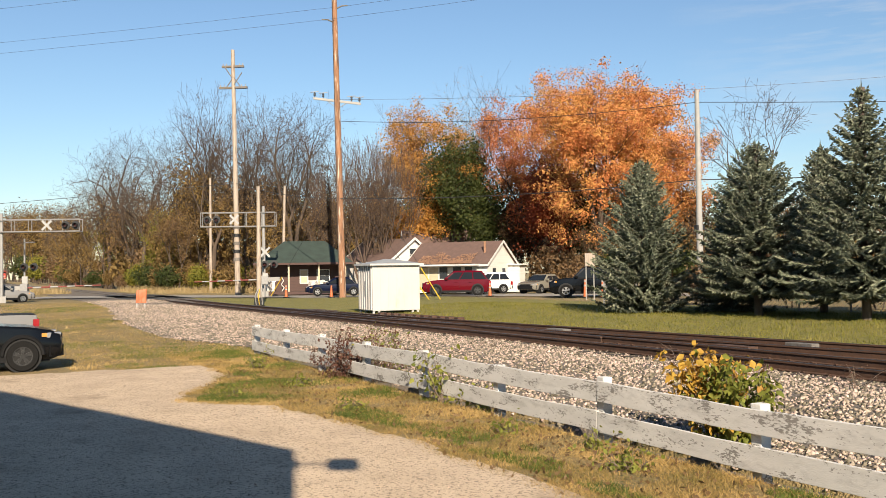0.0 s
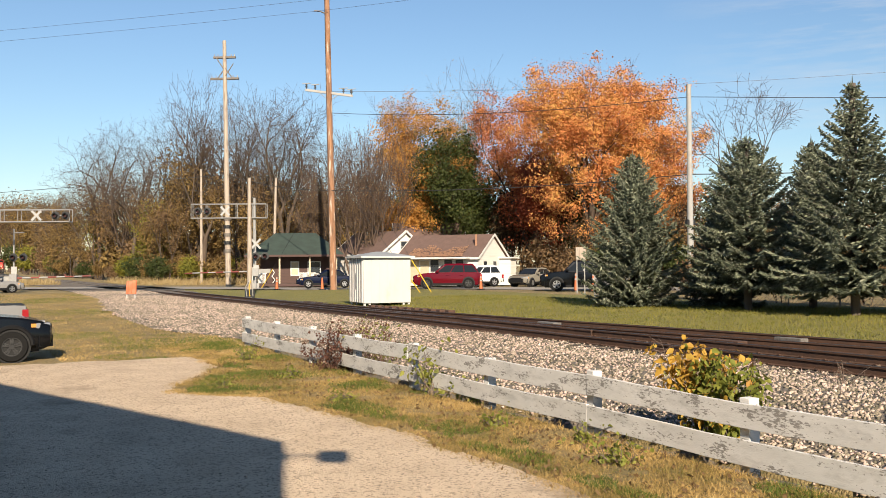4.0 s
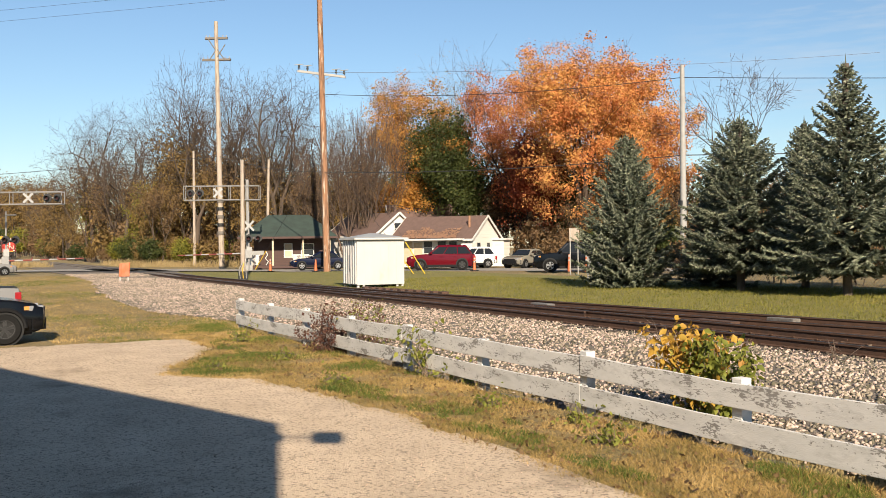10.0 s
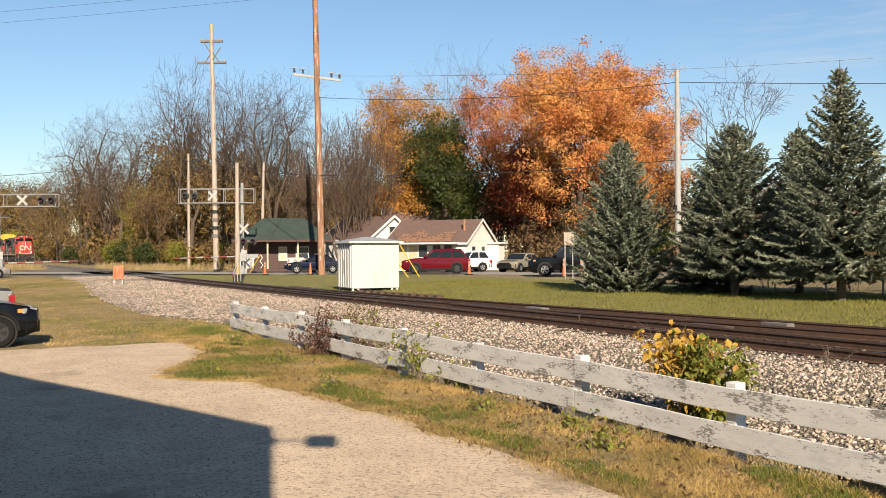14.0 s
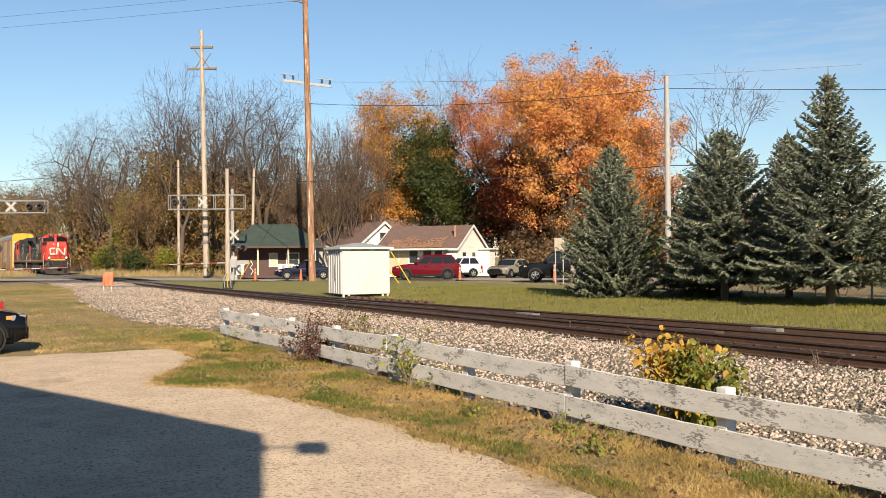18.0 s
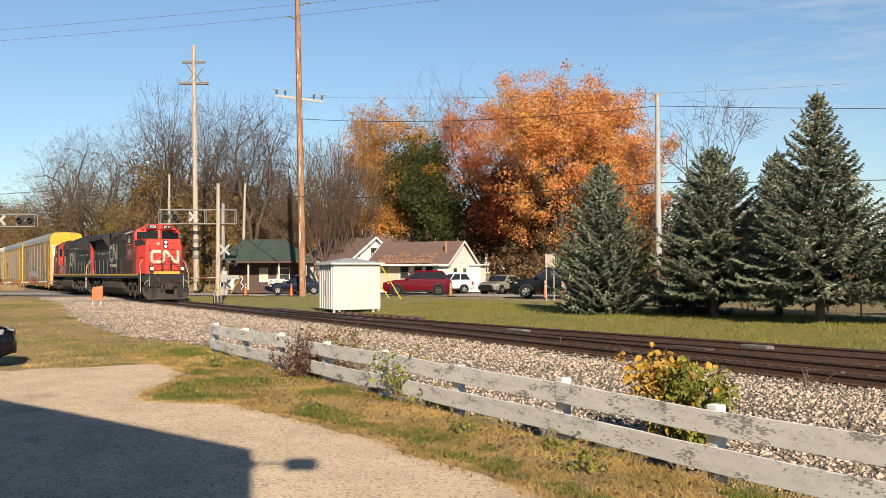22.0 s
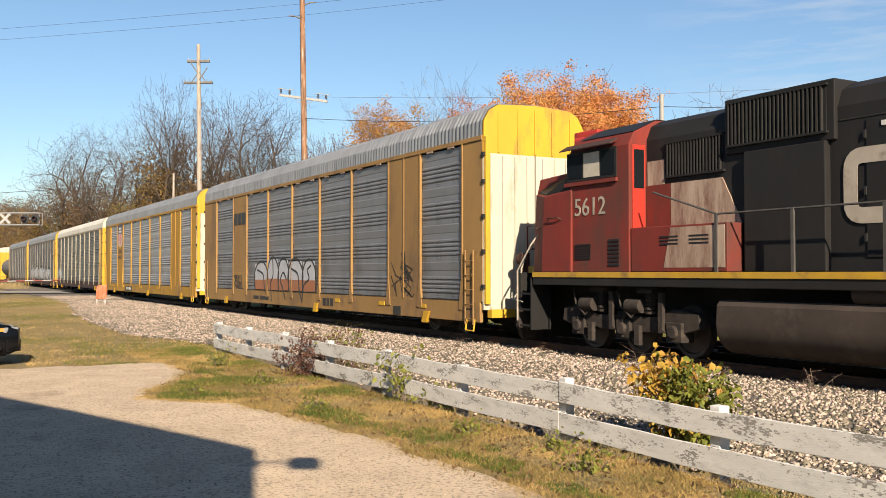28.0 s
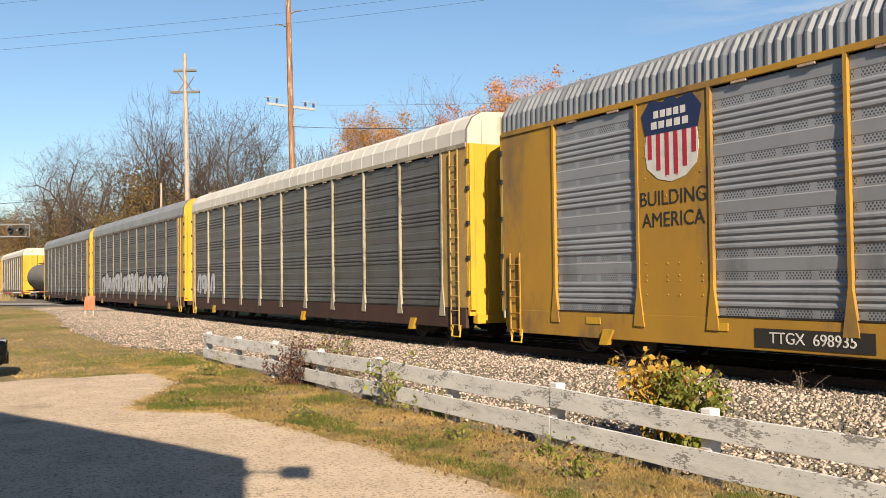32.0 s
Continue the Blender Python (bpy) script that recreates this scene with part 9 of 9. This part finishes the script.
def tag_bars(ob, y0, y1, z0, z1, n, seed, mat, label, edge=None, low=None, x=-1.585):
    """Sprayed marks that cannot be read: bent blocky bars, some with an outline and a coloured foot."""
    r = random.Random(seed)
    w = (y1 - y0) / n
    for i in range(n):
        a = y0 + i * w
        h = (z1 - z0) * r.uniform(0.7, 1.0)
        pts = [(a + w * r.uniform(0.15, 0.3), z0 + 0.05), (a + w * r.uniform(0.05, 0.3), z0 + h), (a + w * r.uniform(0.6, 0.9), z0 + h * r.uniform(0.8, 1.0)), (a + w * r.uniform(0.55, 0.95), z0 + h * r.uniform(0.0, 0.4))]
        tag = part("spray_tag", ribbon_shape(Mesh(), pts, w * 0.30, (lambda u, v, o: (x - 0.006 - o, u, v)), 0.006 + 0.001 * (i % 3), w * 0.2), mat, ob, label)
        if edge:
            part("tag_outline", ribbon_shape(Mesh(), [(p + w * 0.04, q + 0.05) for p, q in pts], w * 0.42, (lambda u, v, o: (x - o, u, v)), 0.003 + 0.0008 * (i % 3), w * 0.2), edge, tag)
        if low:
            part("tag_foot", ribbon_shape(Mesh(), [(a + w * 0.1, z0 - 0.1), (a + w * 0.5, z0 - r.uniform(0.1, 0.3)), (a + w * 0.95, z0 - 0.05)], 0.16, (lambda u, v, o: (x - 0.015 - o, u, v)), 0.004 + 0.001 * (i % 3), w * 0.2), low, tag)


def scrawl(ob, y0, y1, z0, z1, seed):
    """A scratchy line drawing in black spray."""
    r = random.Random(seed)
    for i in range(9):
        cy, cz = r.uniform(y0 + 0.3, y1 - 0.3), r.uniform(z0 + 0.2, z1 - 0.4)
        pts = [(min(max(cy + r.uniform(-0.45, 0.45), y0), y1), min(max(cz + r.uniform(-0.4, 0.5), z0), z1)) for k in range(5)]
        part("spray_line", ribbon_shape(Mesh(), pts, 0.026, (lambda u, v, o: (-1.622 - o, u, v)), 0.003 + 0.001 * i, 0.12), M_INK, ob, "illegible black spray-painted line drawing")


M_TAGO = material("spray_orange", (0.33, 0.11, 0.03), (0.2, 0.1, 0.06), scale=3, rough=0.7, bump=0.0)


def bubble_tag(ob, y0, y1, seed):
    """A large sprayed tag: swollen shapes, white above and orange below, with black contours that run down over the sill."""
    r = random.Random(seed)
    y, i = y0, 0
    while y < y1 - 0.5:
        w = r.uniform(1.25, 1.9)
        h = r.uniform(1.05, 1.35)
        top = 1.0 + h
        px = lambda u, v, o: (-1.625 - o, u, v)
        arch = [(y + 0.05, 0.98), (y - 0.05, 1.0 + h * 0.6), (y + w * 0.3, top), (y + w * 0.75, top - r.uniform(0.0, 0.12)), (y + w * 1.02, 1.0 + h * 0.5), (y + w * 0.9, 0.98)]
        tag = part("spray_tag", ribbon_shape(Mesh(), [(y + w * 0.08, 1.0 + h * 0.62), (y + w * 0.92, 1.0 + h * 0.60)], h * 0.62, px, 0.004 + 0.001 * (i % 3), 0.0), M_TAGW, ob, "white upper half of an illegible spray-painted tag")
        part("tag_foot", ribbon_shape(Mesh(), [(y + w * 0.06, 1.0 + h * 0.18), (y + w * 0.94, 1.0 + h * 0.17)], h * 0.34, px, 0.0045 + 0.001 * (i % 3), 0.0), M_TAGO, tag, "orange lower half")
        part("tag_outline", ribbon_shape(Mesh(), arch, 0.085, px, 0.010 + 0.001 * (i % 3), 0.3), M_INK, tag, "black contour")
        loop = ([(y + w * 0.35, 1.0 + h * 0.8), (y + w * 0.65, 1.0 + h * 0.66), (y + w * 0.42, 1.0 + h * 0.4), (y + w * 0.9, 1.0 + h * 0.2), (y + w * 1.0, 0.62)],
                [(y + w * 0.2, 1.0 + h * 0.35), (y + w * 0.5, 1.0 + h * 0.6), (y + w * 0.8, 1.0 + h * 0.3), (y + w * 0.55, 1.0 + h * 0.12), (y + w * 0.3, 0.66)],
                [(y + w * 0.75, 1.0 + h * 0.7), (y + w * 0.3, 1.0 + h * 0.55), (y + w * 0.25, 1.0 + h * 0.1), (y + w * 0.05, 0.6)],
                [(y + w * 0.5, 1.0 + h * 0.95), (y + w * 0.45, 1.0 + h * 0.4), (y + w * 0.7, 1.0 + h * 0.25), (y + w * 0.6, 0.55)])[(i * 2 + i // 2) % 4]
        part("tag_outline", ribbon_shape(Mesh(), loop, 0.07, lambda u, v, o: (-1.627 - o, u, v), 0.012 + 0.001 * (i % 3), 0.2), M_INK, tag, "black contour")
        y += w * 0.93
        i += 1


car_a = autorack("csx", "dusty mustard autorack car with grey ribbed side panels and yellow-white end")
bubble_tag(car_a, 11.4, 17.6, 3)
scrawl(car_a, 3.75, 5.3, 1.0, 2.4, 4)
scrawl(car_a, 20.0, 21.6, 1.0, 1.6, 5)
for y, w, h in ((9.8, 0.95, 0.26), (10.9, 0.0, 0.0)):
    if w:
        part("lettering_bar", Mesh().box(-1.632, -1.61, y, y + w * 0.28, 0.55, 0.55 + h).box(-1.632, -1.61, y + w * 0.36, y + w * 0.62, 0.55, 0.55 + h).box(-1.632, -1.61, y + w * 0.7, y + w, 0.55, 0.55 + h), M_INK, car_a, "black lettering bars")
part("number_plate", Mesh().box(-1.632, -1.61, 17.9, 18.6, 0.6, 0.74).box(-1.632, -1.61, 16.6, 17.7, 0.6, 0.74), M_INK, car_a, "black number bars")
part("data_plate", Mesh().box(-1.635, -1.61, 4.6, 5.1, 0.46, 0.70), M_INK, car_a, "dark data plate")
for y in (9.2, 5.7, 3.0):
    part("reflector", Mesh().box(-1.636, -1.61, y, y + 0.42, 0.70, 0.82), M_ENDY, car_a, "bright yellow reflector strip")
mk = Mesh()
for i in range(3):
    y = 21.45 - i * 0.58
    mk.prism([(y, 3.86), (y - 0.5, 3.86), (y - 0.56, 4.36), (y - 0.06, 4.36)], "x", -1.634, -1.616)
part("emblem", mk, M_INK, car_a, "black emblem bars")
car_b = autorack("up", "yellow autorack car with bright galvanised perforated side panels")
sh = Mesh()
plc = lambda u, v, o: (-1.616 - o, 21.45 - u, 3.5 + v)


def plate_shape(m, pts, lift):
    k = len(pts)
    m.add([plc(u, v, 0) for u, v in pts] + [plc(u, v, lift) for u, v in pts], [tuple(range(k)), tuple(range(2 * k - 1, k - 1, -1))] + [(i, (i + 1) % k, k + (i + 1) % k, k + i) for i in range(k)])


plate_shape(sh, [(0.10, 0.62), (0.16, 0.3), (0.45, 0.08), (0.82, 0.0), (1.19, 0.08), (1.48, 0.3), (1.54, 0.62), (1.5, 0.95), (0.14, 0.95)], 0.008)
shield = part("shield", sh, M_NUM, car_b, "white shield with dark blue top and red stripes")
sb = Mesh()
plate_shape(sb, [(0.12, 0.95), (1.52, 0.95), (1.62, 1.35), (1.38, 1.62), (1.0, 1.55), (0.82, 1.68), (0.64, 1.55), (0.26, 1.62), (0.02, 1.35)], 0.012)
part("shield_top", sb, M_SHIELDB, shield)
for i in range(6):
    a = 0.19 + i * 0.235
    lo = 0.12 + 0.55 * ((a + 0.05 - 0.82) / 0.72) ** 2
    st = Mesh()
    plate_shape(st, [(a, lo), (a + 0.11, lo), (a + 0.11, 0.95), (a, 0.95)], 0.013)
    part("shield_stripe", st, M_SHIELDR, shield)
for z, w in ((1.33, 0.9), (1.12, 1.05)):
    st = Mesh()
    for k in range(5):
        plate_shape(st, [(0.82 - w / 2 + k * w / 5, z - 0.07), (0.82 - w / 2 + (k + 0.72) * w / 5, z - 0.07), (0.82 - w / 2 + (k + 0.72) * w / 5, z + 0.07), (0.82 - w / 2 + k * w / 5, z + 0.07)], 0.017)
    part("shield_lettering", st, M_NUM, shield, "small white lettering bars")
lettering("BUILDING", 0.40, M_INK, car_b, pose(-1.619, 20.63, 3.2, 90, 0, -90), label="black slogan")
lettering("AMERICA", 0.40, M_INK, car_b, pose(-1.619, 20.63, 2.78, 90, 0, -90), label="black slogan")
part("number_plate", Mesh().box(-1.632, -1.61, 16.4, 18.7, 0.48, 0.80), M_INK, car_b, "black number panel")
lettering("TTGX  698935", 0.27, M_NUM, car_b, pose(-1.636, 17.55, 0.64, 90, 0, -90), label="white car number")
for y in (13.2, 19.3, 22.8, 8.5):
    part("reflector", Mesh().box(-1.636, -1.62, y, y + 0.45, 0.72, 0.86), M_ENDY, car_b, "bright yellow reflector strip")
car_c = autorack("white", "autorack car with white roof, dark panels and yellow end")
tag_bars(car_c, 22.6, 25.6, 1.1, 2.1, 4, 6, M_TAGW, "illegible grey spray-painted tag")
car_d = autorack("dark", "grimy brown autorack car with dark perforated panels")
tag_bars(car_d, 3.5, 23.0, 1.1, 2.3, 16, 8, M_TAGW, "long illegible white spray-painted tag", M_GRILLE)
car_e = copy_thing(car_d, Matrix())
for o in list(car_e.children):
    if o.name.startswith("spray_tag"):
        for c in list(o.children):
            bpy.data.objects.remove(c)
        bpy.data.objects.remove(o)
for i, ob in enumerate((car_a, car_b, car_c, car_d, car_e)):
    CONSIST.append((ob, 44.0 + 28.1 * i, 0))


def tank_car():
    ob = thing("tank_car", Matrix(), "grey grimy tank car between the autoracks", "rail car")
    n = 20
    rings = [[(r * math.cos(2 * math.pi * i / n), y, 2.55 + r * math.sin(2 * math.pi * i / n)) for i in range(n)] for y, r in ((0.6, 0.5), (0.75, 1.1), (1.1, 1.42), (1.5, 1.5), (14.5, 1.5), (14.9, 1.42), (15.25, 1.1), (15.4, 0.5))]
    part("tank", Mesh().loft(rings), M_GREYPOST, ob, smooth=50)
    part("dome", Mesh().tube((0, 8, 4.0), (0, 8, 4.35), 0.5, n=16).box(-0.9, 0.9, 6.8, 9.2, 4.02, 4.06), M_GRILLE, ob)
    part("underframe", Mesh().box(-0.4, 0.4, 0, 16, 0.7, 1.1).box(-1.4, 1.4, 0.0, 1.6, 0.95, 1.05).box(-1.4, 1.4, 14.4, 16, 0.95, 1.05), M_BROWN, ob)
    part("handrail", Mesh().line([(-1.5, 0.2, 2.2), (-1.62, 1.5, 2.2), (-1.62, 14.5, 2.2), (-1.5, 15.8, 2.2)], 0.025, 5), M_STEEL, ob)
    freight_truck(ob, 2.2)
    freight_truck(ob, 13.8)
    return ob


CONSIST.append((tank_car(), 184.6, 0))
CONSIST.append((copy_thing(car_c, Matrix()), 202.3, 0))
CONSIST.append((copy_thing(car_d, Matrix()), 230.4, 0))

# ---------------------------------------------------------------- what moves
def motions():
    times = [float(t) for t in range(0, 33)]
    for ob, back, turn in CONSIST:
        walk(ob, [(t, pose(TRACK_X, train_y(t) + back, 0, 0, 0, turn)) for t in times])


motions()
